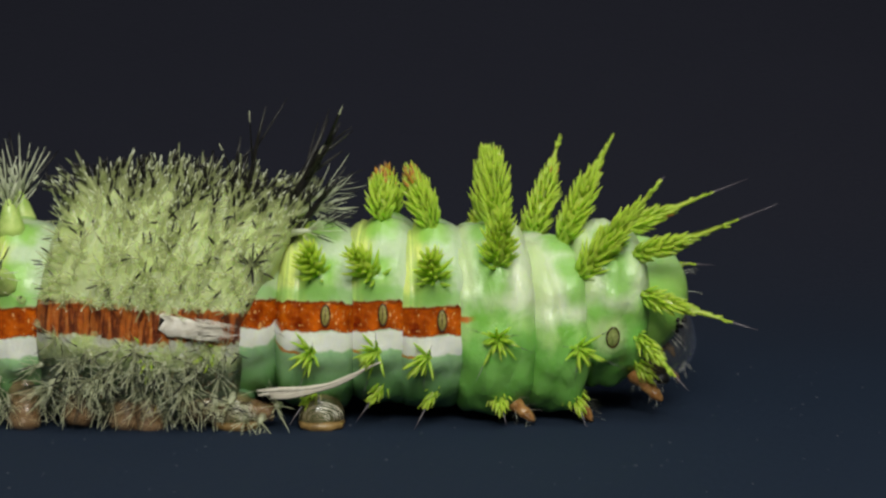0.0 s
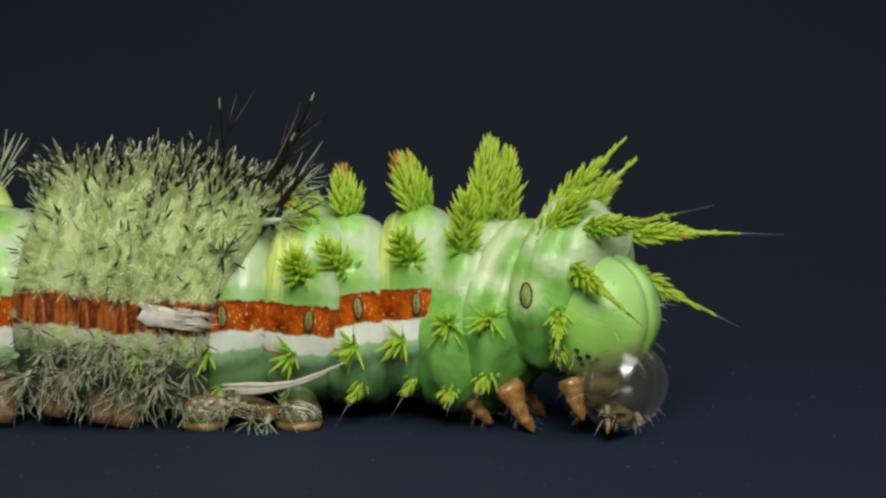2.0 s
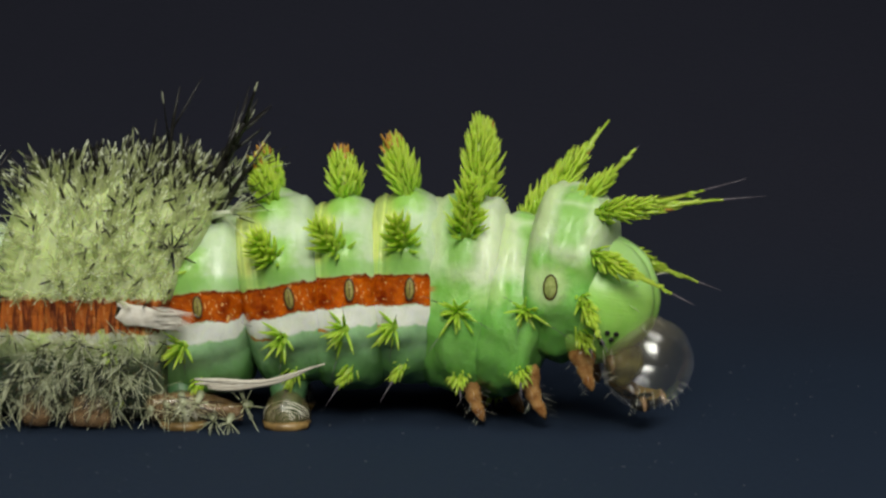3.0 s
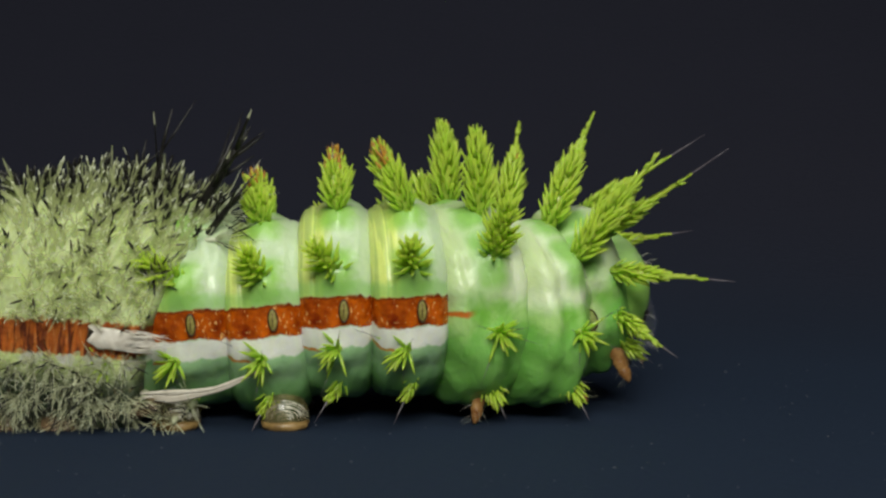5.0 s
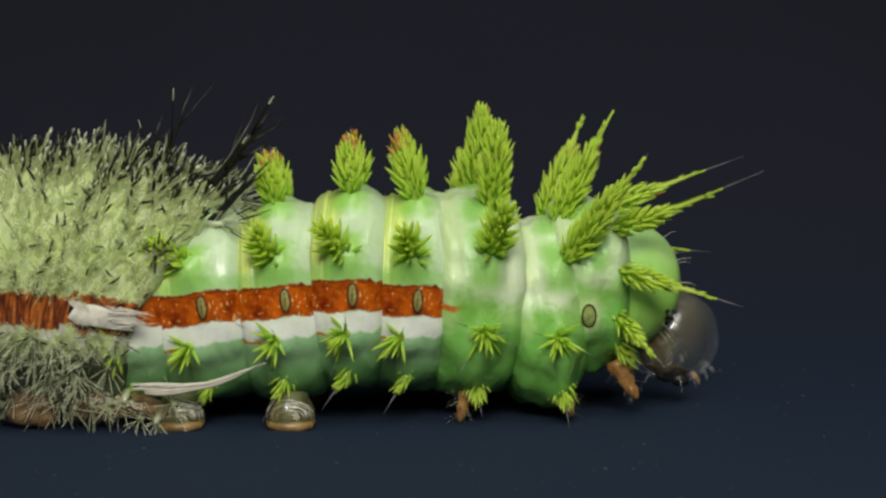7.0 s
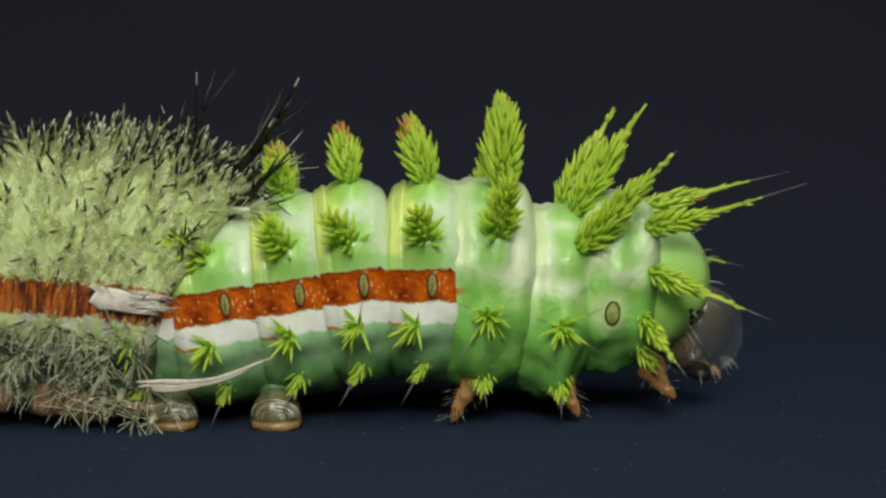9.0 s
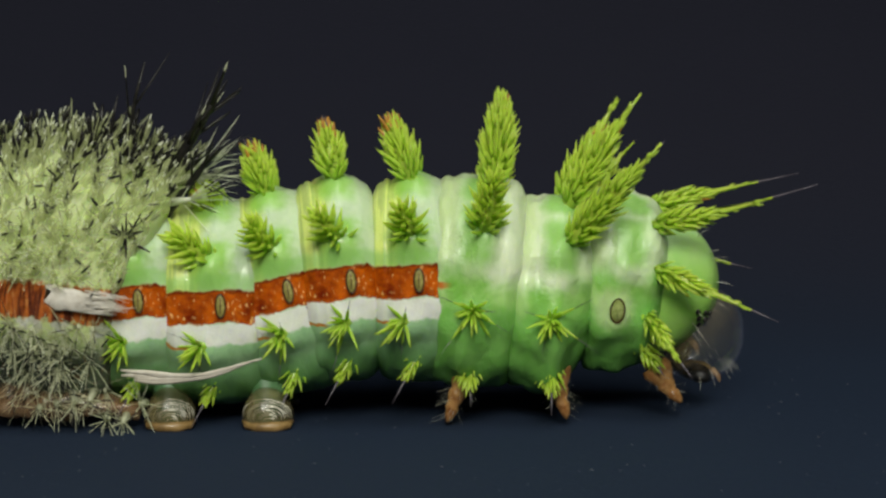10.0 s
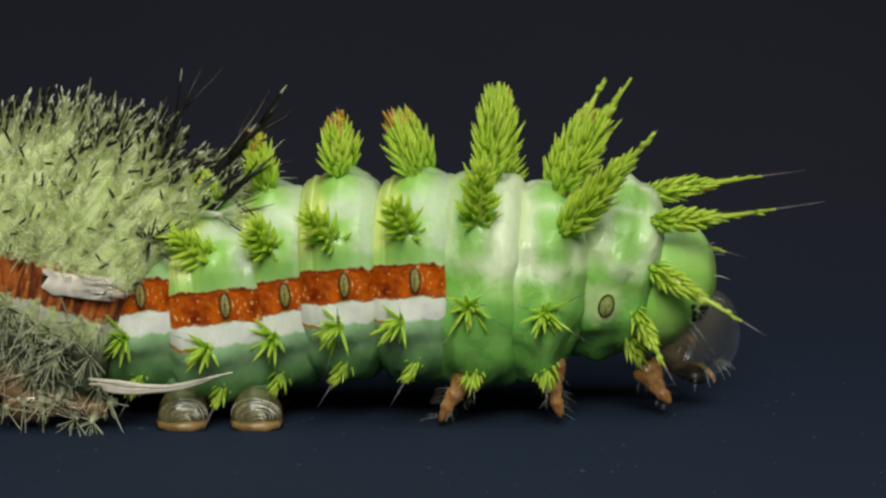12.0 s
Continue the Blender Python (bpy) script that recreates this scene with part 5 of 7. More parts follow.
    walk(legs['T3n'], [
        (0, pose(0.00463, -0.00236, 0.00019, -9.8, -45.2, 0.0)),
        (0.5, pose(0.00430, -0.00213, 0.00023, -9.1, -34.3, -0.0)),
        (1, pose(0.00309, -0.00254, 0.00002, -10.2, -28.1, 0.0)),
        (1.5, pose(0.00299, -0.00280, 0.00007, -9.9, -34.5, 0.0)),
        (2, pose(0.00294, -0.00324, 0.00021, -9.2, -37.1, -0.0)),
        (2.5, pose(0.00277, -0.00306, 0.00032, -8.4, -32.2, 0.0)),
        (3, pose(0.00280, -0.00259, 0.00022, -8.3, -18.5, 0.0)),
        (3.2, pose(0.00269, -0.00243, 0.00023, -8.9, -15.9, 0.0)),
        (4.8, pose(0.00355, -0.00200, 0.00033, -13.7, 11.4, 0.0)),
        (5, pose(0.00287, -0.00202, 0.00000, -14.1, 15.5, -0.0)),
        (5.5, pose(0.00279, -0.00220, 0.00003, -10.4, 6.6, -0.0)),
        (6, pose(0.00271, -0.00230, 0.00011, -10.1, 7.4, 0.0)),
        (6.5, pose(0.00270, -0.00251, 0.00015, -9.3, 8.9, 0.0)),
        (7, pose(0.00268, -0.00161, 0.00000, -11.9, 18.6, 0.0)),
        (7.2, pose(0.00284, -0.00176, 0.00028, -11.4, 19.8, -0.0)),
        (8.8, pose(0.00302, -0.00224, 0.00012, -8.3, 28.1, 0.0)),
        (9, pose(0.00284, -0.00225, 0.00012, -8.0, 28.9, -0.0)),
        (9.5, pose(0.00297, -0.00249, 0.00017, -8.1, 26.5, 0.0)),
        (10, pose(0.00291, -0.00244, 0.00015, -8.2, 22.2, 0.0)),
        (10.5, pose(0.00302, -0.00178, 0.00000, -12.3, 37.5, 0.0)),
        (11, pose(0.00312, -0.00252, 0.00014, -7.9, 36.8, 0.0)),
        (11.5, pose(0.00315, -0.00290, 0.00022, -7.5, 37.6, 0.0)),
        (12, pose(0.00310, -0.00269, 0.00023, -7.7, 31.0, 0.0))])
    walk(legs['T3f'], [
        (0, pose(0.00393, 0.00252, 0.00000, 11.2, -40.5, 0.0)),
        (0.5, pose(0.00401, 0.00277, 0.00021, 9.6, -28.6, 0.0)),
        (1, pose(0.00317, 0.00235, 0.00000, 11.1, -24.1, 0.0)),
        (1.5, pose(0.00384, 0.00192, 0.00000, 11.2, -30.9, 0.0)),
        (2, pose(0.00363, 0.00144, 0.00000, 12.1, -39.7, -0.0)),
        (2.5, pose(0.00334, 0.00170, 0.00000, 9.7, -29.5, 0.0)),
        (3, pose(0.00303, 0.00227, 0.00000, 9.0, -16.0, 0.0)),
        (3.2, pose(0.00307, 0.00245, 0.00000, 9.2, -13.0, -0.0)),
        (4.8, pose(0.00267, 0.00303, 0.00066, 13.8, 9.1, 0.0)),
        (5, pose(0.00145, 0.00286, 0.00006, 14.3, 12.5, -0.0)),
        (5.5, pose(0.00197, 0.00259, 0.00038, 10.4, 5.3, 0.0)),
        (6, pose(0.00173, 0.00246, 0.00007, 10.1, 5.9, -0.0)),
        (6.5, pose(0.00191, 0.00229, 0.00030, 9.3, 7.2, 0.0)),
        (7, pose(0.00219, 0.00339, 0.00049, 12.1, 15.1, 0.0)),
        (7.2, pose(0.00249, 0.00325, 0.00066, 11.7, 16.1, 0.0)),
        (8.8, pose(0.00309, 0.00267, 0.00029, 8.7, 23.1, 0.0)),
        (9, pose(0.00292, 0.00264, 0.00025, 8.3, 23.9, -0.0)),
        (9.5, pose(0.00328, 0.00240, 0.00030, 8.4, 21.7, 0.0)),
        (10, pose(0.00325, 0.00246, 0.00017, 8.5, 18.0, -0.0)),
        (10.5, pose(0.00350, 0.00370, 0.00043, 13.2, 31.5, 0.0)),
        (11, pose(0.00392, 0.00236, 0.00011, 8.5, 30.9, 0.0)),
        (11.5, pose(0.00380, 0.00200, 0.00007, 8.0, 31.6, 0.0)),
        (12, pose(0.00399, 0.00217, 0.00009, 8.1, 25.6, 0.0))])
    walk(legs['T2n'], [
        (0, pose(0.00756, -0.00140, 0.00000, -14.2, -31.2, 0.0)),
        (0.5, pose(0.00750, -0.00174, 0.00009, -8.8, -37.1, -0.0)),
        (1, pose(0.00738, -0.00272, 0.00023, -8.6, -48.6, 0.0)),
        (1.5, pose(0.00510, -0.00459, 0.00000, -27.6, -24.2, 0.0)),
        (2, pose(0.00501, -0.00430, 0.00000, -8.9, -30.7, 0.0)),
        (2.5, pose(0.00486, -0.00409, 0.00032, -7.9, -24.0, 0.0)),
        (3, pose(0.00579, -0.00356, 0.00055, -8.8, -24.4, 0.0)),
        (3.2, pose(0.00607, -0.00316, 0.00045, -9.2, -24.9, -0.0)),
        (4.8, pose(0.00856, -0.00082, 0.00094, -14.9, -31.8, 0.0)),
        (5, pose(0.00841, -0.00125, 0.00093, -14.3, -46.9, -0.0)),
        (5.5, pose(0.00742, -0.00142, 0.00076, -14.4, -25.3, 0.0)),
        (6, pose(0.00711, -0.00125, 0.00043, -11.8, -13.5, 0.0)),
        (6.5, pose(0.00702, -0.00143, 0.00078, -12.0, -7.8, 0.0)),
        (7, pose(0.00802, -0.00137, 0.00020, -13.9, -12.4, 0.0)),
        (7.2, pose(0.00859, -0.00127, 0.00038, -13.6, -13.5, 0.0)),
        (8.8, pose(0.00880, -0.00198, 0.00051, -11.4, -20.5, 0.0)),
        (9, pose(0.00876, -0.00173, 0.00023, -11.1, -21.2, 0.0)),
        (9.5, pose(0.00869, -0.00189, 0.00029, -10.4, -16.9, 0.0)),
        (10, pose(0.00838, -0.00242, 0.00028, -10.1, -12.8, 0.0)),
        (10.5, pose(0.00844, -0.00226, 0.00020, -10.6, 1.9, 0.0)),
        (11, pose(0.00846, -0.00192, 0.00013, -10.1, -4.5, -0.0)),
        (11.5, pose(0.00843, -0.00237, 0.00022, -9.4, -1.8, -0.0)),
        (12, pose(0.00851, -0.00242, 0.00033, -9.1, -11.7, 0.0))])
    walk(legs['T2f'], [
        (0, pose(0.00577, 0.00315, 0.00000, 15.3, -26.8, 0.0)),
        (0.5, pose(0.00569, 0.00266, 0.00029, 9.4, -31.2, 0.0)),
        (1, pose(0.00630, 0.00192, 0.00015, 9.7, -42.2, -0.0)),
        (1.5, pose(0.00609, 0.00154, 0.00000, 34.4, -25.4, 0.0)),
        (2, pose(0.00568, 0.00034, 0.00000, 12.3, -34.5, 0.0)),
        (2.5, pose(0.00501, 0.00049, 0.00000, 9.8, -23.8, -0.0)),
        (3, pose(0.00484, 0.00090, 0.00000, 11.0, -24.6, -0.0)),
        (3.2, pose(0.00495, 0.00134, 0.00000, 10.8, -23.3, 0.0)),
        (4.8, pose(0.00602, 0.00301, 0.00043, 15.7, -26.4, 0.0)),
        (5, pose(0.00576, 0.00258, 0.00059, 15.8, -40.5, 0.0)),
        (5.5, pose(0.00564, 0.00291, 0.00086, 14.9, -20.7, 0.0)),
        (6, pose(0.00539, 0.00307, 0.00016, 11.9, -10.9, -0.0)),
        (6.5, pose(0.00590, 0.00312, 0.00073, 12.0, -6.3, 0.0)),
        (7, pose(0.00742, 0.00328, 0.00000, 14.1, -10.1, 0.0)),
        (7.2, pose(0.00775, 0.00335, 0.00027, 13.7, -10.9, 0.0)),
        (8.8, pose(0.00803, 0.00267, 0.00066, 11.6, -16.7, 0.0)),
        (9, pose(0.00810, 0.00293, 0.00002, 11.4, -17.2, 0.0)),
        (9.5, pose(0.00840, 0.00280, 0.00027, 10.5, -13.6, 0.0)),
        (10, pose(0.00809, 0.00227, 0.00006, 10.2, -10.3, -0.0)),
        (10.5, pose(0.00792, 0.00240, 0.00014, 10.6, 1.5, 0.0)),
        (11, pose(0.00799, 0.00275, 0.00028, 10.1, -3.6, -0.0)),
        (11.5, pose(0.00781, 0.00228, 0.00034, 9.4, -1.4, 0.0)),
        (12, pose(0.00813, 0.00227, 0.00028, 9.2, -9.4, 0.0))])
    walk(legs['T1n'], [
        (0, pose(0.01116, -0.00064, 0.00091, -9.1, -38.5, 0.0)),
        (0.5, pose(0.01051, -0.00050, 0.00067, -10.2, -29.7, 0.0)),
        (1, pose(0.00976, -0.00133, 0.00015, -10.8, -23.2, 0.0)),
        (1.5, pose(0.00881, -0.00459, 0.00000, -11.2, -18.4, 0.0)),
        (2, pose(0.00727, -0.00589, 0.00091, -10.4, -17.7, -0.0)),
        (2.5, pose(0.00728, -0.00532, 0.00167, -9.4, -16.8, -0.0)),
        (3, pose(0.00799, -0.00436, 0.00205, -8.2, -15.7, 0.0)),
        (3.2, pose(0.00846, -0.00368, 0.00182, -8.4, -15.9, 0.0)),
        (4.8, pose(0.01088, 0.00109, 0.00178, -11.1, -18.4, 0.0)),
        (5, pose(0.01055, 0.00124, 0.00145, -11.5, -18.8, -0.0)),
        (5.5, pose(0.01008, 0.00079, 0.00123, -9.9, -19.3, 0.0)),
        (6, pose(0.01026, 0.00025, 0.00122, -8.6, -19.7, -0.0)),
        (6.5, pose(0.01047, 0.00034, 0.00122, -8.6, -23.1, -0.0)),
        (7, pose(0.01121, -0.00039, 0.00088, -8.5, -26.5, -0.0)),
        (7.2, pose(0.01105, -0.00101, 0.00032, -8.4, -27.8, -0.0)),
        (8.8, pose(0.01320, -0.00124, 0.00082, -7.9, -37.6, 0.0)),
        (9, pose(0.01328, -0.00094, 0.00096, -7.8, -38.8, 0.0)),
        (9.5, pose(0.01352, -0.00080, 0.00079, -7.6, -38.2, 0.0)),
        (10, pose(0.01371, -0.00111, 0.00081, -7.3, -37.7, 0.0)),
        (10.5, pose(0.01394, -0.00094, 0.00069, -7.1, -37.2, -0.0)),
        (11, pose(0.01396, -0.00103, 0.00046, -6.9, -36.7, 0.0)),
        (11.5, pose(0.01420, -0.00101, 0.00056, -6.7, -36.3, -0.0)),
        (12, pose(0.01358, -0.00056, 0.00064, -6.6, -35.9, 0.0))])
    walk(legs['T1f'], [
        (0, pose(0.01051, 0.00340, 0.00142, 9.8, -32.5, -0.0)),
        (0.5, pose(0.00992, 0.00380, 0.00130, 10.6, -24.5, 0.0)),
        (1, pose(0.00917, 0.00325, 0.00077, 11.1, -18.9, -0.0)),
        (1.5, pose(0.00980, 0.00006, 0.00036, 11.4, -14.9, 0.0)),
        (2, pose(0.00865, -0.00171, 0.00043, 10.6, -14.3, 0.0)),
        (2.5, pose(0.00833, -0.00120, 0.00145, 9.6, -13.6, 0.0)),
        (3, pose(0.00852, -0.00035, 0.00178, 8.3, -12.7, 0.0)),
        (3.2, pose(0.00881, 0.00037, 0.00164, 8.5, -12.9, 0.0)),
        (4.8, pose(0.01045, 0.00516, 0.00203, 11.3, -14.9, 0.0)),
        (5, pose(0.01012, 0.00531, 0.00177, 11.8, -15.3, 0.0)),
        (5.5, pose(0.00955, 0.00484, 0.00170, 10.1, -15.7, 0.0)),
        (6, pose(0.00975, 0.00430, 0.00169, 8.8, -16.0, 0.0)),
        (6.5, pose(0.01000, 0.00440, 0.00164, 8.8, -18.8, 0.0)),
        (7, pose(0.01082, 0.00369, 0.00120, 8.8, -21.7, -0.0)),
        (7.2, pose(0.01123, 0.00305, 0.00023, 8.7, -22.9, 0.0)),
        (8.8, pose(0.01290, 0.00286, 0.00085, 8.5, -31.7, 0.0)),
        (9, pose(0.01292, 0.00315, 0.00121, 8.4, -32.7, 0.0)),
        (9.5, pose(0.01312, 0.00328, 0.00113, 8.1, -32.2, 0.0)),
        (10, pose(0.01332, 0.00298, 0.00105, 7.9, -31.7, -0.0)),
        (10.5, pose(0.01355, 0.00314, 0.00106, 7.6, -31.3, 0.0)),
        (11, pose(0.01356, 0.00305, 0.00086, 7.4, -30.8, 0.0)),
        (11.5, pose(0.01384, 0.00306, 0.00097, 7.2, -30.4, 0.0)),
        (12, pose(0.01321, 0.00349, 0.00123, 7.0, -30.0, 0.0))])
    walk(prolegs['A3n'], [
        (0, pose(-0.00607, -0.00250, 0.00000, 0.0, 0.0, 0.0)),
        (0.5, pose(-0.00660, -0.00250, 0.00000, 0.0, 0.0, 0.0)),
        (1, pose(-0.00755, -0.00250, 0.00000, 0.0, 0.0, 0.0)),
        (1.5, pose(-0.00708, -0.00250, 0.00000, 0.0, 0.0, 0.0)),
        (2, pose(-0.00649, -0.00250, 0.00000, 0.0, 0.0, 0.0)),
        (2.5, pose(-0.00645, -0.00250, 0.00000, 0.0, 0.0, 0.0)),
        (3, pose(-0.00674, -0.00250, 0.00000, 0.0, 0.0, 0.0)),
        (3.2, pose(-0.00678, -0.00250, 0.00000, 0.0, 0.0, 0.0)),
        (4.8, pose(-0.00590, -0.00250, 0.00000, 0.0, 0.0, 0.0)),
        (5, pose(-0.00610, -0.00250, 0.00000, 0.0, 0.0, 0.0)),
        (5.5, pose(-0.00628, -0.00250, 0.00000, 0.0, 0.0, 0.0)),
        (6, pose(-0.00615, -0.00250, 0.00000, 0.0, 0.0, 0.0)),
        (6.5, pose(-0.00505, -0.00250, 0.00000, 0.0, 0.0, 0.0)),
        (7, pose(-0.00514, -0.00250, 0.00000, 0.0, 0.0, 0.0)),
        (7.2, pose(-0.00514, -0.00250, 0.00000, 0.0, 0.0, 0.0)),
        (8.8, pose(-0.00510, -0.00250, 0.00000, 0.0, 0.0, 0.0)),
        (9, pose(-0.00512, -0.00250, 0.00000, 0.0, 0.0, 0.0)),
        (9.5, pose(-0.00515, -0.00250, 0.00000, 0.0, 0.0, 0.0)),
        (10, pose(-0.00516, -0.00250, 0.00000, 0.0, 0.0, 0.0)),
        (10.5, pose(-0.00493, -0.00250, 0.00000, 0.0, 0.0, 0.0)),
        (11, pose(-0.00494, -0.00250, 0.00000, 0.0, 0.0, 0.0)),
        (11.5, pose(-0.00489, -0.00250, 0.00000, 0.0, 0.0, 0.0)),
        (12, pose(-0.00498, -0.00250, 0.00000, 0.0, 0.0, 0.0))])
    walk(prolegs['A3f'], [
        (0, pose(-0.00607, 0.00250, 0.00000, 0.0, 0.0, 0.0)),
        (0.5, pose(-0.00660, 0.00250, 0.00000, 0.0, 0.0, 0.0)),
        (1, pose(-0.00755, 0.00250, 0.00000, 0.0, 0.0, 0.0)),
        (1.5, pose(-0.00708, 0.00250, 0.00000, 0.0, 0.0, 0.0)),
        (2, pose(-0.00649, 0.00250, 0.00000, 0.0, 0.0, 0.0)),
        (2.5, pose(-0.00645, 0.00250, 0.00000, 0.0, 0.0, 0.0)),
        (3, pose(-0.00674, 0.00250, 0.00000, 0.0, 0.0, 0.0)),
        (3.2, pose(-0.00678, 0.00250, 0.00000, 0.0, 0.0, 0.0)),
        (4.8, pose(-0.00590, 0.00250, 0.00000, 0.0, 0.0, 0.0)),
        (5, pose(-0.00610, 0.00250, 0.00000, 0.0, 0.0, 0.0)),
        (5.5, pose(-0.00628, 0.00250, 0.00000, 0.0, 0.0, 0.0)),
        (6, pose(-0.00615, 0.00250, 0.00000, 0.0, 0.0, 0.0)),
        (6.5, pose(-0.00505, 0.00250, 0.00000, 0.0, 0.0, 0.0)),
        (7, pose(-0.00514, 0.00250, 0.00000, 0.0, 0.0, 0.0)),
        (7.2, pose(-0.00514, 0.00250, 0.00000, 0.0, 0.0, 0.0)),
        (8.8, pose(-0.00510, 0.00250, 0.00000, 0.0, 0.0, 0.0)),
        (9, pose(-0.00512, 0.00250, 0.00000, 0.0, 0.0, 0.0)),
        (9.5, pose(-0.00515, 0.00250, 0.00000, 0.0, 0.0, 0.0)),
        (10, pose(-0.00516, 0.00250, 0.00000, 0.0, 0.0, 0.0)),
        (10.5, pose(-0.00493, 0.00250, 0.00000, 0.0, 0.0, 0.0)),
        (11, pose(-0.00494, 0.00250, 0.00000, 0.0, 0.0, 0.0)),
        (11.5, pose(-0.00489, 0.00250, 0.00000, 0.0, 0.0, 0.0)),
        (12, pose(-0.00498, 0.00250, 0.00000, 0.0, 0.0, 0.0))])
    walk(prolegs['A4n'], [
        (0, pose(-0.01032, -0.00250, 0.00000, 0.0, 0.0, 0.0)),
        (0.5, pose(-0.01069, -0.00250, 0.00000, 0.0, 0.0, 0.0)),
        (1, pose(-0.01106, -0.00250, 0.00000, 0.0, 0.0, 0.0)),
        (1.5, pose(-0.01043, -0.00250, 0.00000, 0.0, 0.0, 0.0)),
        (2, pose(-0.01115, -0.00250, 0.00000, 0.0, 0.0, 0.0)),
        (2.5, pose(-0.01184, -0.00250, 0.00000, 0.0, 0.0, 0.0)),
        (3, pose(-0.01178, -0.00250, 0.00000, 0.0, 0.0, 0.0)),
        (3.2, pose(-0.01170, -0.00250, 0.00000, 0.0, 0.0, 0.0)),
        (4.8, pose(-0.01145, -0.00250, 0.00000, 0.0, 0.0, 0.0)),
        (5, pose(-0.01129, -0.00250, 0.00000, 0.0, 0.0, 0.0)),
        (5.5, pose(-0.01089, -0.00250, 0.00000, 0.0, 0.0, 0.0)),
        (6, pose(-0.01057, -0.00250, 0.00000, 0.0, 0.0, 0.0)),
        (6.5, pose(-0.01023, -0.00250, 0.00000, 0.0, 0.0, 0.0)),
        (7, pose(-0.01030, -0.00250, 0.00000, 0.0, 0.0, 0.0)),
        (7.2, pose(-0.01025, -0.00250, 0.00000, 0.0, 0.0, 0.0)),
        (8.8, pose(-0.00986, -0.00250, 0.00000, 0.0, 0.0, 0.0)),
        (9, pose(-0.00985, -0.00250, 0.00000, 0.0, 0.0, 0.0)),
        (9.5, pose(-0.00984, -0.00250, 0.00000, 0.0, 0.0, 0.0)),
        (10, pose(-0.00958, -0.00250, 0.00000, 0.0, 0.0, 0.0)),
        (10.5, pose(-0.00932, -0.00250, 0.00000, 0.0, 0.0, 0.0)),
        (11, pose(-0.00956, -0.00250, 0.00000, 0.0, 0.0, 0.0)),
        (11.5, pose(-0.00944, -0.00250, 0.00000, 0.0, 0.0, 0.0)),
        (12, pose(-0.00825, -0.00250, 0.00000, 0.0, 0.0, 0.0))])
    walk(prolegs['A4f'], [
        (0, pose(-0.01032, 0.00250, 0.00000, 0.0, 0.0, 0.0)),
        (0.5, pose(-0.01069, 0.00250, 0.00000, 0.0, 0.0, 0.0)),
        (1, pose(-0.01106, 0.00250, 0.00000, 0.0, 0.0, 0.0)),
        (1.5, pose(-0.01043, 0.00250, 0.00000, 0.0, 0.0, 0.0)),
        (2, pose(-0.01115, 0.00250, 0.00000, 0.0, 0.0, 0.0)),
        (2.5, pose(-0.01184, 0.00250, 0.00000, 0.0, 0.0, 0.0)),
        (3, pose(-0.01178, 0.00250, 0.00000, 0.0, 0.0, 0.0)),
        (3.2, pose(-0.01170, 0.00250, 0.00000, 0.0, 0.0, 0.0)),
        (4.8, pose(-0.01145, 0.00250, 0.00000, 0.0, 0.0, 0.0)),
        (5, pose(-0.01129, 0.00250, 0.00000, 0.0, 0.0, 0.0)),
        (5.5, pose(-0.01089, 0.00250, 0.00000, 0.0, 0.0, 0.0)),
        (6, pose(-0.01057, 0.00250, 0.00000, 0.0, 0.0, 0.0)),
        (6.5, pose(-0.01023, 0.00250, 0.00000, 0.0, 0.0, 0.0)),
        (7, pose(-0.01030, 0.00250, 0.00000, 0.0, 0.0, 0.0)),
        (7.2, pose(-0.01025, 0.00250, 0.00000, 0.0, 0.0, 0.0)),
        (8.8, pose(-0.00986, 0.00250, 0.00000, 0.0, 0.0, 0.0)),
        (9, pose(-0.00985, 0.00250, 0.00000, 0.0, 0.0, 0.0)),
        (9.5, pose(-0.00984, 0.00250, 0.00000, 0.0, 0.0, 0.0)),
        (10, pose(-0.00958, 0.00250, 0.00000, 0.0, 0.0, 0.0)),
        (10.5, pose(-0.00932, 0.00250, 0.00000, 0.0, 0.0, 0.0)),
        (11, pose(-0.00956, 0.00250, 0.00000, 0.0, 0.0, 0.0)),
        (11.5, pose(-0.00944, 0.00250, 0.00000, 0.0, 0.0, 0.0)),
        (12, pose(-0.00825, 0.00250, 0.00000, 0.0, 0.0, 0.0))])
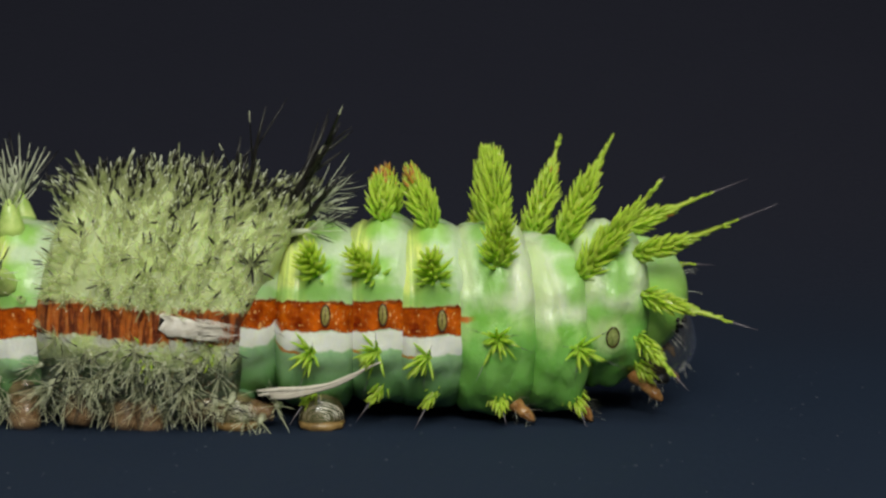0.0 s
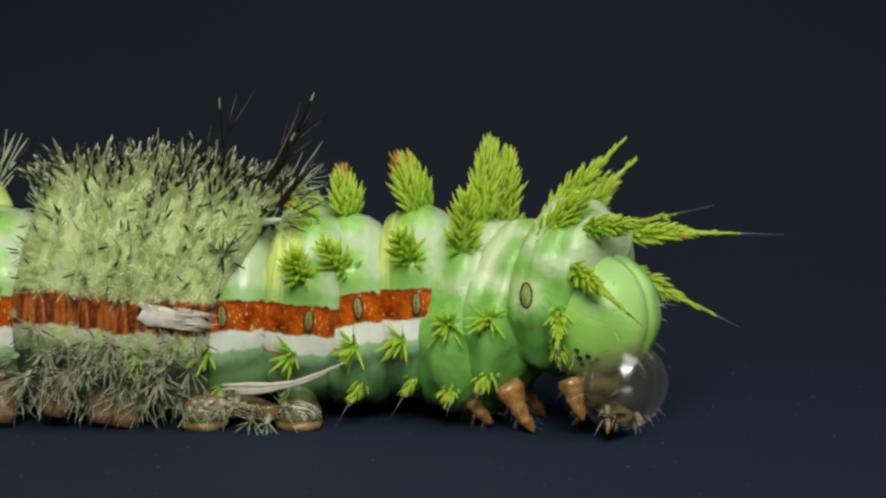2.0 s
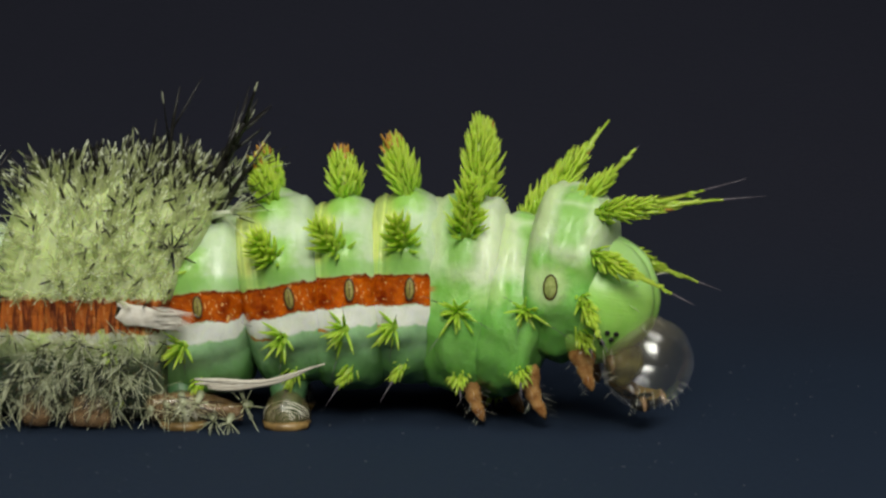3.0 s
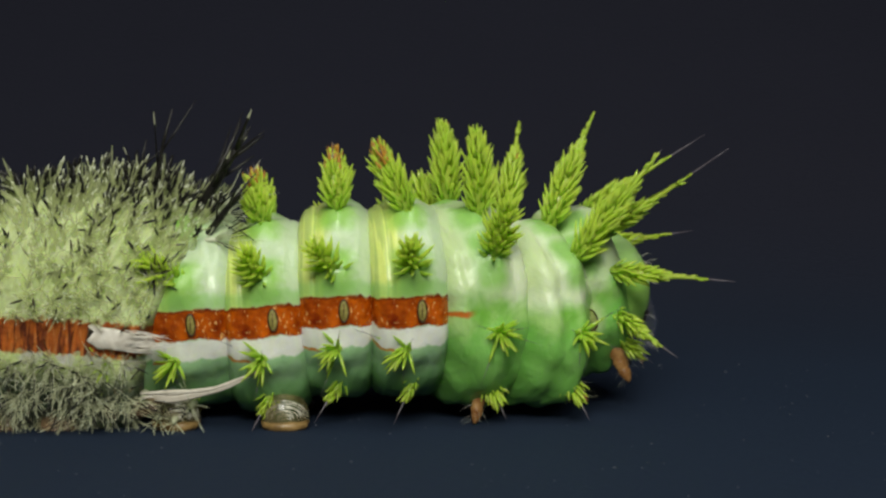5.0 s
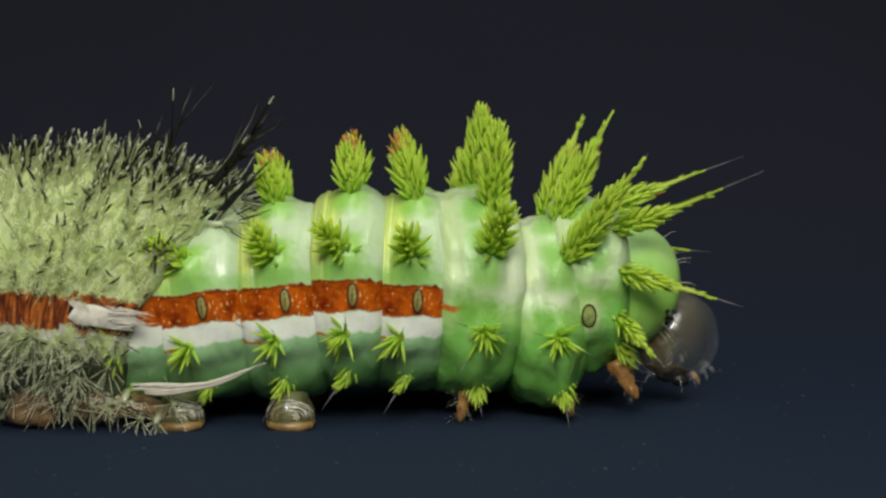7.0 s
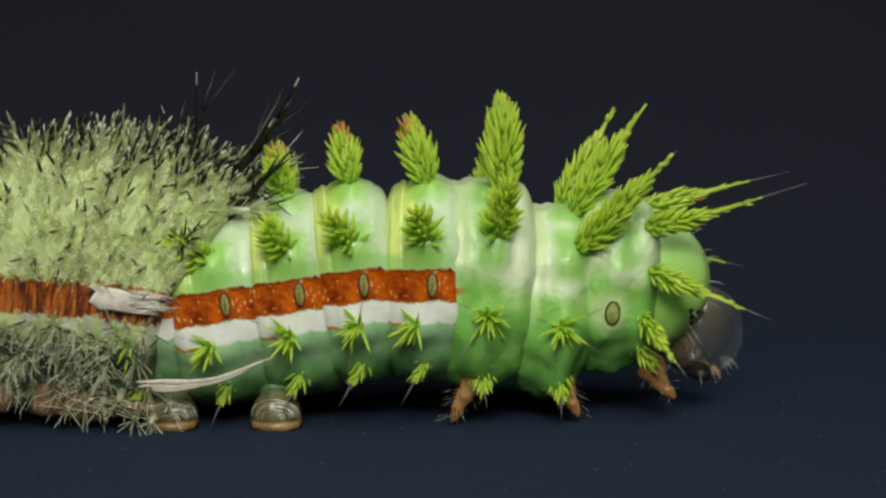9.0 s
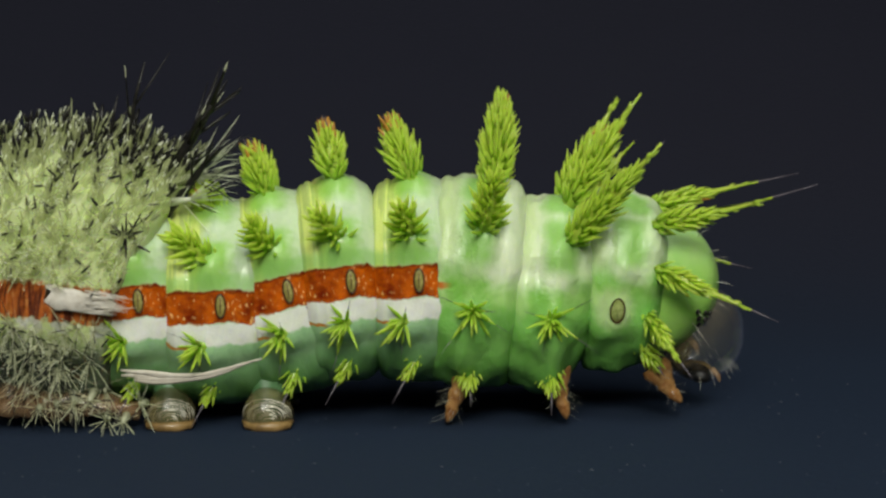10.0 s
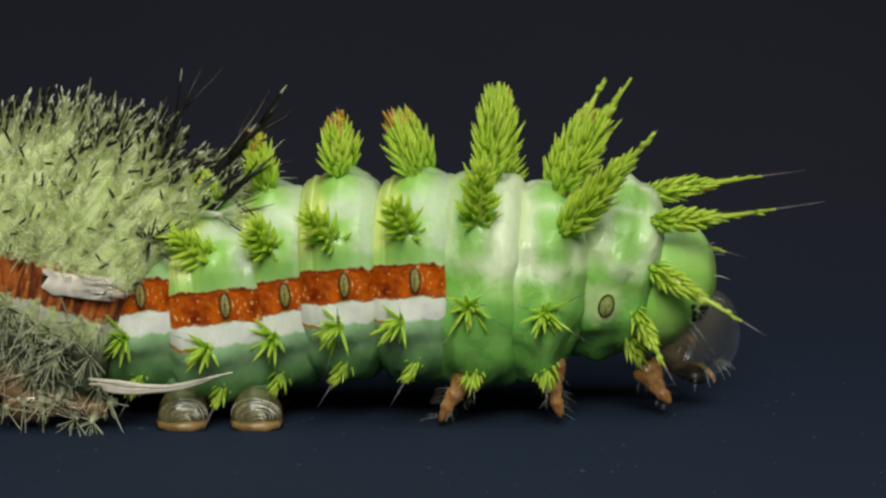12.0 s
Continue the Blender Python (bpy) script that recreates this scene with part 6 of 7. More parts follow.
    walk(dorsal_spines['A3'][0], [
        (0, pose(0.00070, -0.00146, 0.00329, 4.3, -78.7, -0.3)),
        (0.5, pose(0.00070, -0.00146, 0.00329, 4.3, -78.7, -0.3)),
        (1, pose(0.00070, -0.00146, 0.00329, 4.3, -78.7, -0.3)),
        (1.5, pose(0.00070, -0.00146, 0.00329, 4.3, -78.7, -0.3)),
        (2, pose(0.00046, -0.00159, 0.00358, 9.2, -51.7, -0.2)),
        (2.5, pose(0.00016, -0.00176, 0.00395, 7.1, -16.9, -0.0)),
        (3, pose(0.00010, -0.00179, 0.00402, 5.9, -10.1, -0.0)),
        (3.2, pose(0.00010, -0.00179, 0.00402, 5.9, -10.1, -0.0)),
        (4.8, pose(0.00010, -0.00179, 0.00402, 5.9, -10.1, -0.0)),
        (5, pose(0.00010, -0.00179, 0.00402, 5.9, -10.1, -0.0)),
        (5.5, pose(0.00010, -0.00179, 0.00402, 5.9, -10.1, -0.0)),
        (6, pose(0.00010, -0.00179, 0.00402, 5.9, -10.1, -0.0)),
        (6.5, pose(0.00010, -0.00179, 0.00402, 5.9, -10.1, -0.0)),
        (7, pose(0.00010, -0.00179, 0.00402, 5.9, -10.1, -0.0)),
        (7.2, pose(0.00010, -0.00179, 0.00402, 5.9, -10.1, -0.0)),
        (8.8, pose(0.00010, -0.00179, 0.00402, 5.9, -10.1, -0.0)),
        (9, pose(0.00010, -0.00179, 0.00402, 5.9, -10.1, -0.0)),
        (9.5, pose(0.00010, -0.00179, 0.00402, 5.9, -10.1, -0.0)),
        (10, pose(0.00010, -0.00179, 0.00402, 5.9, -10.1, -0.0)),
        (10.5, pose(0.00010, -0.00179, 0.00402, 5.9, -10.1, -0.0)),
        (11, pose(0.00010, -0.00179, 0.00402, 5.9, -10.1, -0.0)),
        (11.5, pose(0.00010, -0.00179, 0.00402, 5.9, -10.1, -0.0)),
        (12, pose(0.00010, -0.00179, 0.00402, 5.9, -10.1, -0.0))])
    walk(dorsal_spines['A3'][1], [
        (0, pose(0.00070, 0.00146, 0.00329, -4.3, -78.7, 0.3)),
        (0.5, pose(0.00070, 0.00146, 0.00329, -4.3, -78.7, 0.3)),
        (1, pose(0.00070, 0.00146, 0.00329, -4.3, -78.7, 0.3)),
        (1.5, pose(0.00070, 0.00146, 0.00329, -4.3, -78.7, 0.3)),
        (2, pose(0.00046, 0.00159, 0.00358, -9.2, -51.7, 0.2)),
        (2.5, pose(0.00016, 0.00176, 0.00395, -7.1, -16.9, 0.0)),
        (3, pose(0.00010, 0.00179, 0.00402, -5.9, -10.1, 0.0)),
        (3.2, pose(0.00010, 0.00179, 0.00402, -5.9, -10.1, 0.0)),
        (4.8, pose(0.00010, 0.00179, 0.00402, -5.9, -10.1, 0.0)),
        (5, pose(0.00010, 0.00179, 0.00402, -5.9, -10.1, 0.0)),
        (5.5, pose(0.00010, 0.00179, 0.00402, -5.9, -10.1, 0.0)),
        (6, pose(0.00010, 0.00179, 0.00402, -5.9, -10.1, 0.0)),
        (6.5, pose(0.00010, 0.00179, 0.00402, -5.9, -10.1, 0.0)),
        (7, pose(0.00010, 0.00179, 0.00402, -5.9, -10.1, 0.0)),
        (7.2, pose(0.00010, 0.00179, 0.00402, -5.9, -10.1, 0.0)),
        (8.8, pose(0.00010, 0.00179, 0.00402, -5.9, -10.1, 0.0)),
        (9, pose(0.00010, 0.00179, 0.00402, -5.9, -10.1, 0.0)),
        (9.5, pose(0.00010, 0.00179, 0.00402, -5.9, -10.1, 0.0)),
        (10, pose(0.00010, 0.00179, 0.00402, -5.9, -10.1, 0.0)),
        (10.5, pose(0.00010, 0.00179, 0.00402, -5.9, -10.1, 0.0)),
        (11, pose(0.00010, 0.00179, 0.00402, -5.9, -10.1, 0.0)),
        (11.5, pose(0.00010, 0.00179, 0.00402, -5.9, -10.1, 0.0)),
        (12, pose(0.00010, 0.00179, 0.00402, -5.9, -10.1, 0.0))])
    walk(dorsal_spines['A4'][0], [
        (0, pose(0.00070, -0.00146, 0.00329, 4.3, -78.7, -0.3)),
        (0.5, pose(0.00070, -0.00146, 0.00329, 4.3, -78.7, -0.3)),
        (1, pose(0.00070, -0.00146, 0.00329, 4.3, -78.7, -0.3)),
        (1.5, pose(0.00070, -0.00146, 0.00329, 4.3, -78.7, -0.3)),
        (2, pose(0.00070, -0.00146, 0.00329, 4.3, -78.7, -0.3)),
        (2.5, pose(0.00070, -0.00146, 0.00329, 4.3, -78.7, -0.3)),
        (3, pose(0.00070, -0.00146, 0.00329, 4.3, -78.7, -0.3)),
        (3.2, pose(0.00070, -0.00146, 0.00329, 4.3, -78.7, -0.3)),
        (4.8, pose(0.00070, -0.00146, 0.00329, 4.3, -78.7, -0.3)),
        (5, pose(0.00070, -0.00146, 0.00329, 4.3, -78.7, -0.3)),
        (5.5, pose(0.00070, -0.00146, 0.00329, 4.3, -78.7, -0.3)),
        (6, pose(0.00070, -0.00146, 0.00329, 4.3, -78.7, -0.3)),
        (6.5, pose(0.00070, -0.00146, 0.00329, 4.3, -78.7, -0.3)),
        (7, pose(0.00070, -0.00146, 0.00329, 4.3, -78.7, -0.3)),
        (7.2, pose(0.00070, -0.00146, 0.00329, 4.3, -78.7, -0.3)),
        (8.8, pose(0.00070, -0.00146, 0.00329, 4.3, -78.7, -0.3)),
        (9, pose(0.00070, -0.00146, 0.00329, 4.3, -78.7, -0.3)),
        (9.5, pose(0.00070, -0.00146, 0.00329, 4.3, -78.7, -0.3)),
        (10, pose(0.00040, -0.00163, 0.00365, 9.7, -42.7, -0.2)),
        (10.5, pose(0.00010, -0.00179, 0.00402, 6.0, -6.0, -0.0)),
        (11, pose(0.00016, -0.00176, 0.00395, 7.2, -13.3, -0.0)),
        (11.5, pose(0.00022, -0.00172, 0.00387, 8.3, -20.6, -0.0)),
        (12, pose(0.00022, -0.00172, 0.00387, 8.3, -20.6, -0.0))])
    walk(dorsal_spines['A4'][1], [
        (0, pose(0.00070, 0.00146, 0.00329, -4.3, -78.7, 0.3)),
        (0.5, pose(0.00070, 0.00146, 0.00329, -4.3, -78.7, 0.3)),
        (1, pose(0.00070, 0.00146, 0.00329, -4.3, -78.7, 0.3)),
        (1.5, pose(0.00070, 0.00146, 0.00329, -4.3, -78.7, 0.3)),
        (2, pose(0.00070, 0.00146, 0.00329, -4.3, -78.7, 0.3)),
        (2.5, pose(0.00070, 0.00146, 0.00329, -4.3, -78.7, 0.3)),
        (3, pose(0.00070, 0.00146, 0.00329, -4.3, -78.7, 0.3)),
        (3.2, pose(0.00070, 0.00146, 0.00329, -4.3, -78.7, 0.3)),
        (4.8, pose(0.00070, 0.00146, 0.00329, -4.3, -78.7, 0.3)),
        (5, pose(0.00070, 0.00146, 0.00329, -4.3, -78.7, 0.3)),
        (5.5, pose(0.00070, 0.00146, 0.00329, -4.3, -78.7, 0.3)),
        (6, pose(0.00070, 0.00146, 0.00329, -4.3, -78.7, 0.3)),
        (6.5, pose(0.00070, 0.00146, 0.00329, -4.3, -78.7, 0.3)),
        (7, pose(0.00070, 0.00146, 0.00329, -4.3, -78.7, 0.3)),
        (7.2, pose(0.00070, 0.00146, 0.00329, -4.3, -78.7, 0.3)),
        (8.8, pose(0.00070, 0.00146, 0.00329, -4.3, -78.7, 0.3)),
        (9, pose(0.00070, 0.00146, 0.00329, -4.3, -78.7, 0.3)),
        (9.5, pose(0.00070, 0.00146, 0.00329, -4.3, -78.7, 0.3)),
        (10, pose(0.00040, 0.00163, 0.00365, -9.7, -42.7, 0.2)),
        (10.5, pose(0.00010, 0.00179, 0.00402, -6.0, -6.0, 0.0)),
        (11, pose(0.00016, 0.00176, 0.00395, -7.2, -13.3, 0.0)),
        (11.5, pose(0.00022, 0.00172, 0.00387, -8.3, -20.6, 0.0)),
        (12, pose(0.00022, 0.00172, 0.00387, -8.3, -20.6, 0.0))])
    walk(side_spines['A4'][0], [
        (0, pose(0.00060, -0.00375, 0.00167, 8.8, -86.6, -3.9)),
        (0.5, pose(0.00060, -0.00375, 0.00167, 8.8, -86.6, -3.9)),
        (1, pose(0.00060, -0.00375, 0.00167, 8.8, -86.6, -3.9)),
        (1.5, pose(0.00060, -0.00375, 0.00167, 8.8, -86.6, -3.9)),
        (2, pose(0.00060, -0.00375, 0.00167, 8.8, -86.6, -3.9)),
        (2.5, pose(0.00060, -0.00375, 0.00167, 8.8, -86.6, -3.9)),
        (3, pose(0.00060, -0.00375, 0.00167, 8.8, -86.6, -3.9)),
        (3.2, pose(0.00060, -0.00375, 0.00167, 8.8, -86.6, -3.9)),
        (4.8, pose(0.00010, -0.00384, 0.00171, 17.4, -52.7, -1.3)),
        (5, pose(0.00010, -0.00384, 0.00171, 17.4, -52.7, -1.3)),
        (5.5, pose(0.00010, -0.00384, 0.00171, 17.4, -52.7, -1.3)),
        (6, pose(0.00010, -0.00384, 0.00171, 17.4, -52.7, -1.3)),
        (6.5, pose(0.00010, -0.00384, 0.00171, 17.4, -52.7, -1.3)),
        (7, pose(0.00010, -0.00384, 0.00171, 17.4, -52.7, -1.3)),
        (7.2, pose(0.00010, -0.00384, 0.00171, 17.4, -52.7, -1.3)),
        (8.8, pose(0.00010, -0.00384, 0.00171, 17.4, -52.7, -1.3)),
        (9, pose(0.00010, -0.00384, 0.00171, 17.4, -52.7, -1.3)),
        (9.5, pose(0.00010, -0.00384, 0.00171, 17.4, -52.7, -1.3)),
        (10, pose(0.00010, -0.00384, 0.00171, 17.4, -52.7, -1.3)),
        (10.5, pose(0.00010, -0.00384, 0.00171, 17.4, -52.7, -1.3)),
        (11, pose(0.00010, -0.00384, 0.00171, 17.4, -52.7, -1.3)),
        (11.5, pose(0.00010, -0.00384, 0.00171, 17.4, -52.7, -1.3)),
        (12, pose(0.00010, -0.00384, 0.00171, 17.4, -52.7, -1.3))])
    walk(side_spines['A4'][1], [
        (0, pose(0.00060, 0.00375, 0.00167, -8.8, -86.6, 3.9)),
        (0.5, pose(0.00060, 0.00375, 0.00167, -8.8, -86.6, 3.9)),
        (1, pose(0.00060, 0.00375, 0.00167, -8.8, -86.6, 3.9)),
        (1.5, pose(0.00060, 0.00375, 0.00167, -8.8, -86.6, 3.9)),
        (2, pose(0.00060, 0.00375, 0.00167, -8.8, -86.6, 3.9)),
        (2.5, pose(0.00060, 0.00375, 0.00167, -8.8, -86.6, 3.9)),
        (3, pose(0.00060, 0.00375, 0.00167, -8.8, -86.6, 3.9)),
        (3.2, pose(0.00060, 0.00375, 0.00167, -8.8, -86.6, 3.9)),
        (4.8, pose(0.00010, 0.00384, 0.00171, -17.4, -52.7, 1.3)),
        (5, pose(0.00010, 0.00384, 0.00171, -17.4, -52.7, 1.3)),
        (5.5, pose(0.00010, 0.00384, 0.00171, -17.4, -52.7, 1.3)),
        (6, pose(0.00010, 0.00384, 0.00171, -17.4, -52.7, 1.3)),
        (6.5, pose(0.00010, 0.00384, 0.00171, -17.4, -52.7, 1.3)),
        (7, pose(0.00010, 0.00384, 0.00171, -17.4, -52.7, 1.3)),
        (7.2, pose(0.00010, 0.00384, 0.00171, -17.4, -52.7, 1.3)),
        (8.8, pose(0.00010, 0.00384, 0.00171, -17.4, -52.7, 1.3)),
        (9, pose(0.00010, 0.00384, 0.00171, -17.4, -52.7, 1.3)),
        (9.5, pose(0.00010, 0.00384, 0.00171, -17.4, -52.7, 1.3)),
        (10, pose(0.00010, 0.00384, 0.00171, -17.4, -52.7, 1.3)),
        (10.5, pose(0.00010, 0.00384, 0.00171, -17.4, -52.7, 1.3)),
        (11, pose(0.00010, 0.00384, 0.00171, -17.4, -52.7, 1.3)),
        (11.5, pose(0.00010, 0.00384, 0.00171, -17.4, -52.7, 1.3)),
        (12, pose(0.00010, 0.00384, 0.00171, -17.4, -52.7, 1.3))])
    walk(skin_rings[0], [
        (0, pose(-0.01182, 0.00000, 0.00561, 0.0, 5.4, 0.0)),
        (0.5, pose(-0.01186, 0.00000, 0.00551, 0.0, 4.4, 0.0)),
        (1, pose(-0.01186, 0.00000, 0.00548, 0.0, 3.9, 0.0)),
        (1.5, pose(-0.01182, 0.00000, 0.00572, 0.0, 8.9, 0.0)),
        (2, pose(-0.01247, 0.00000, 0.00593, 0.0, 5.2, 0.0)),
        (2.5, pose(-0.01380, 0.00000, 0.00577, 0.0, 0.8, 0.0)),
        (3, pose(-0.01433, 0.00000, 0.00596, 0.0, 2.6, 0.0)),
        (3.2, pose(-0.01368, 0.00000, 0.00582, 0.0, 2.0, 0.0)),
        (4.8, pose(-0.01483, 0.00000, 0.00510, 0.0, 8.5, 0.0)),
        (5, pose(-0.01455, 0.00000, 0.00476, 0.0, 6.2, 0.0)),
        (5.5, pose(-0.01365, 0.00000, 0.00457, 0.0, 4.5, 0.0)),
        (6, pose(-0.01315, 0.00000, 0.00492, 0.0, 9.2, 0.0)),
        (6.5, pose(-0.01433, 0.00000, 0.00576, 0.0, 15.3, 0.0)),
        (7, pose(-0.01390, 0.00000, 0.00590, 0.0, 12.4, 0.0)),
        (7.2, pose(-0.01338, 0.00000, 0.00604, 0.0, 12.0, 0.0)),
        (8.8, pose(-0.01262, 0.00000, 0.00617, 0.0, 13.5, 0.0)),
        (9, pose(-0.01183, 0.00000, 0.00622, 0.0, 11.1, 0.0)),
        (9.5, pose(-0.01123, 0.00000, 0.00623, 0.0, 7.4, 0.0)),
        (10, pose(-0.01375, 0.00000, 0.00611, 0.0, 6.0, 0.0)),
        (10.5, pose(-0.01357, 0.00000, 0.00704, 0.0, 7.8, 0.0)),
        (11, pose(-0.01313, 0.00000, 0.00699, 0.0, 7.7, 0.0)),
        (11.5, pose(-0.01035, 0.00000, 0.00676, 0.0, 4.7, 0.0)),
        (12, pose(-0.01238, 0.00000, 0.00629, 0.0, 17.0, 0.0))])
    walk(skin_rings[1], [
        (0, pose(-0.01401, 0.00000, 0.00551, 0.0, 4.3, 0.0)),
        (0.5, pose(-0.01351, 0.00000, 0.00547, 0.0, 3.5, 0.0)),
        (1, pose(-0.01333, 0.00000, 0.00535, 0.0, 3.1, 0.0)),
        (1.5, pose(-0.01398, 0.00000, 0.00554, 0.0, 7.1, 0.0)),
        (2, pose(-0.01437, 0.00000, 0.00590, 0.0, 4.1, 0.0)),
        (2.5, pose(-0.01526, 0.00000, 0.00581, 0.0, 0.7, 0.0)),
        (3, pose(-0.01543, 0.00000, 0.00591, 0.0, 2.1, 0.0)),
        (3.2, pose(-0.01482, 0.00000, 0.00577, 0.0, 1.6, 0.0)),
        (4.8, pose(-0.01620, 0.00000, 0.00505, 0.0, 6.8, 0.0)),
        (5, pose(-0.01581, 0.00000, 0.00485, 0.0, 4.9, 0.0)),
        (5.5, pose(-0.01495, 0.00000, 0.00484, 0.0, 3.6, 0.0)),
        (6, pose(-0.01520, 0.00000, 0.00527, 0.0, 7.4, 0.0)),
        (6.5, pose(-0.01609, 0.00000, 0.00592, 0.0, 12.2, 0.0)),
        (7, pose(-0.01556, 0.00000, 0.00587, 0.0, 9.9, 0.0)),
        (7.2, pose(-0.01505, 0.00000, 0.00602, 0.0, 9.6, 0.0)),
        (8.8, pose(-0.01444, 0.00000, 0.00632, 0.0, 10.8, 0.0)),
        (9, pose(-0.01362, 0.00000, 0.00634, 0.0, 8.9, 0.0)),
        (9.5, pose(-0.01298, 0.00000, 0.00640, 0.0, 5.9, 0.0)),
        (10, pose(-0.01531, 0.00000, 0.00634, 0.0, 4.8, 0.0)),
        (10.5, pose(-0.01496, 0.00000, 0.00731, 0.0, 6.2, 0.0)),
        (11, pose(-0.01436, 0.00000, 0.00711, 0.0, 6.1, 0.0)),
        (11.5, pose(-0.01198, 0.00000, 0.00702, 0.0, 3.7, 0.0)),
        (12, pose(-0.01433, 0.00000, 0.00696, 0.0, 13.6, 0.0))])
    walk(skin_rings[2], [
        (0, pose(-0.01605, 0.00000, 0.00577, 0.0, 3.3, 0.0)),
        (0.5, pose(-0.01523, 0.00000, 0.00572, 0.0, 2.6, 0.0)),
        (1, pose(-0.01492, 0.00000, 0.00560, 0.0, 2.4, 0.0)),
        (1.5, pose(-0.01599, 0.00000, 0.00586, 0.0, 5.3, 0.0)),
        (2, pose(-0.01623, 0.00000, 0.00616, 0.0, 3.1, 0.0)),
        (2.5, pose(-0.01685, 0.00000, 0.00587, 0.0, 0.5, 0.0)),
        (3, pose(-0.01683, 0.00000, 0.00597, 0.0, 1.6, 0.0)),
        (3.2, pose(-0.01622, 0.00000, 0.00582, 0.0, 1.2, 0.0)),
        (4.8, pose(-0.01774, 0.00000, 0.00505, 0.0, 5.1, 0.0)),
        (5, pose(-0.01729, 0.00000, 0.00493, 0.0, 3.7, 0.0)),
        (5.5, pose(-0.01645, 0.00000, 0.00504, 0.0, 2.7, 0.0)),
        (6, pose(-0.01714, 0.00000, 0.00553, 0.0, 5.5, 0.0)),
        (6.5, pose(-0.01785, 0.00000, 0.00627, 0.0, 9.2, 0.0)),
        (7, pose(-0.01727, 0.00000, 0.00607, 0.0, 7.5, 0.0)),
        (7.2, pose(-0.01678, 0.00000, 0.00618, 0.0, 7.2, 0.0)),
        (8.8, pose(-0.01625, 0.00000, 0.00648, 0.0, 8.1, 0.0)),
        (9, pose(-0.01542, 0.00000, 0.00650, 0.0, 6.7, 0.0)),
        (9.5, pose(-0.01474, 0.00000, 0.00662, 0.0, 4.5, 0.0)),
        (10, pose(-0.01698, 0.00000, 0.00641, 0.0, 3.6, 0.0)),
        (10.5, pose(-0.01652, 0.00000, 0.00731, 0.0, 4.7, 0.0)),
        (11, pose(-0.01581, 0.00000, 0.00731, 0.0, 4.6, 0.0)),
        (11.5, pose(-0.01368, 0.00000, 0.00712, 0.0, 2.8, 0.0)),
        (12, pose(-0.01620, 0.00000, 0.00742, 0.0, 10.2, 0.0))])
    walk(skin_rings[3], [
        (0, pose(-0.01813, 0.00000, 0.00606, 0.0, 2.2, 0.0)),
        (0.5, pose(-0.01731, 0.00000, 0.00601, 0.0, 1.7, 0.0)),
        (1, pose(-0.01700, 0.00000, 0.00589, 0.0, 1.6, 0.0)),
        (1.5, pose(-0.01807, 0.00000, 0.00624, 0.0, 3.6, 0.0)),
        (2, pose(-0.01831, 0.00000, 0.00645, 0.0, 2.1, 0.0)),
        (2.5, pose(-0.01893, 0.00000, 0.00593, 0.0, 0.3, 0.0)),
        (3, pose(-0.01891, 0.00000, 0.00604, 0.0, 1.0, 0.0)),
        (3.2, pose(-0.01830, 0.00000, 0.00588, 0.0, 0.8, 0.0)),
        (4.8, pose(-0.01983, 0.00000, 0.00505, 0.0, 3.4, 0.0)),
        (5, pose(-0.01937, 0.00000, 0.00502, 0.0, 2.5, 0.0)),
        (5.5, pose(-0.01853, 0.00000, 0.00526, 0.0, 1.8, 0.0)),
        (6, pose(-0.01921, 0.00000, 0.00583, 0.0, 3.7, 0.0)),
        (6.5, pose(-0.01993, 0.00000, 0.00650, 0.0, 6.1, 0.0)),
        (7, pose(-0.01935, 0.00000, 0.00625, 0.0, 5.0, 0.0)),
        (7.2, pose(-0.01886, 0.00000, 0.00636, 0.0, 4.8, 0.0)),
        (8.8, pose(-0.01832, 0.00000, 0.00668, 0.0, 5.4, 0.0)),
        (9, pose(-0.01750, 0.00000, 0.00669, 0.0, 4.5, 0.0)),
        (9.5, pose(-0.01682, 0.00000, 0.00688, 0.0, 3.0, 0.0)),
        (10, pose(-0.01906, 0.00000, 0.00642, 0.0, 2.4, 0.0)),
        (10.5, pose(-0.01859, 0.00000, 0.00731, 0.0, 3.1, 0.0)),
        (11, pose(-0.01788, 0.00000, 0.00743, 0.0, 3.1, 0.0)),
        (11.5, pose(-0.01575, 0.00000, 0.00723, 0.0, 1.9, 0.0)),
        (12, pose(-0.01828, 0.00000, 0.00742, 0.0, 6.8, 0.0))])
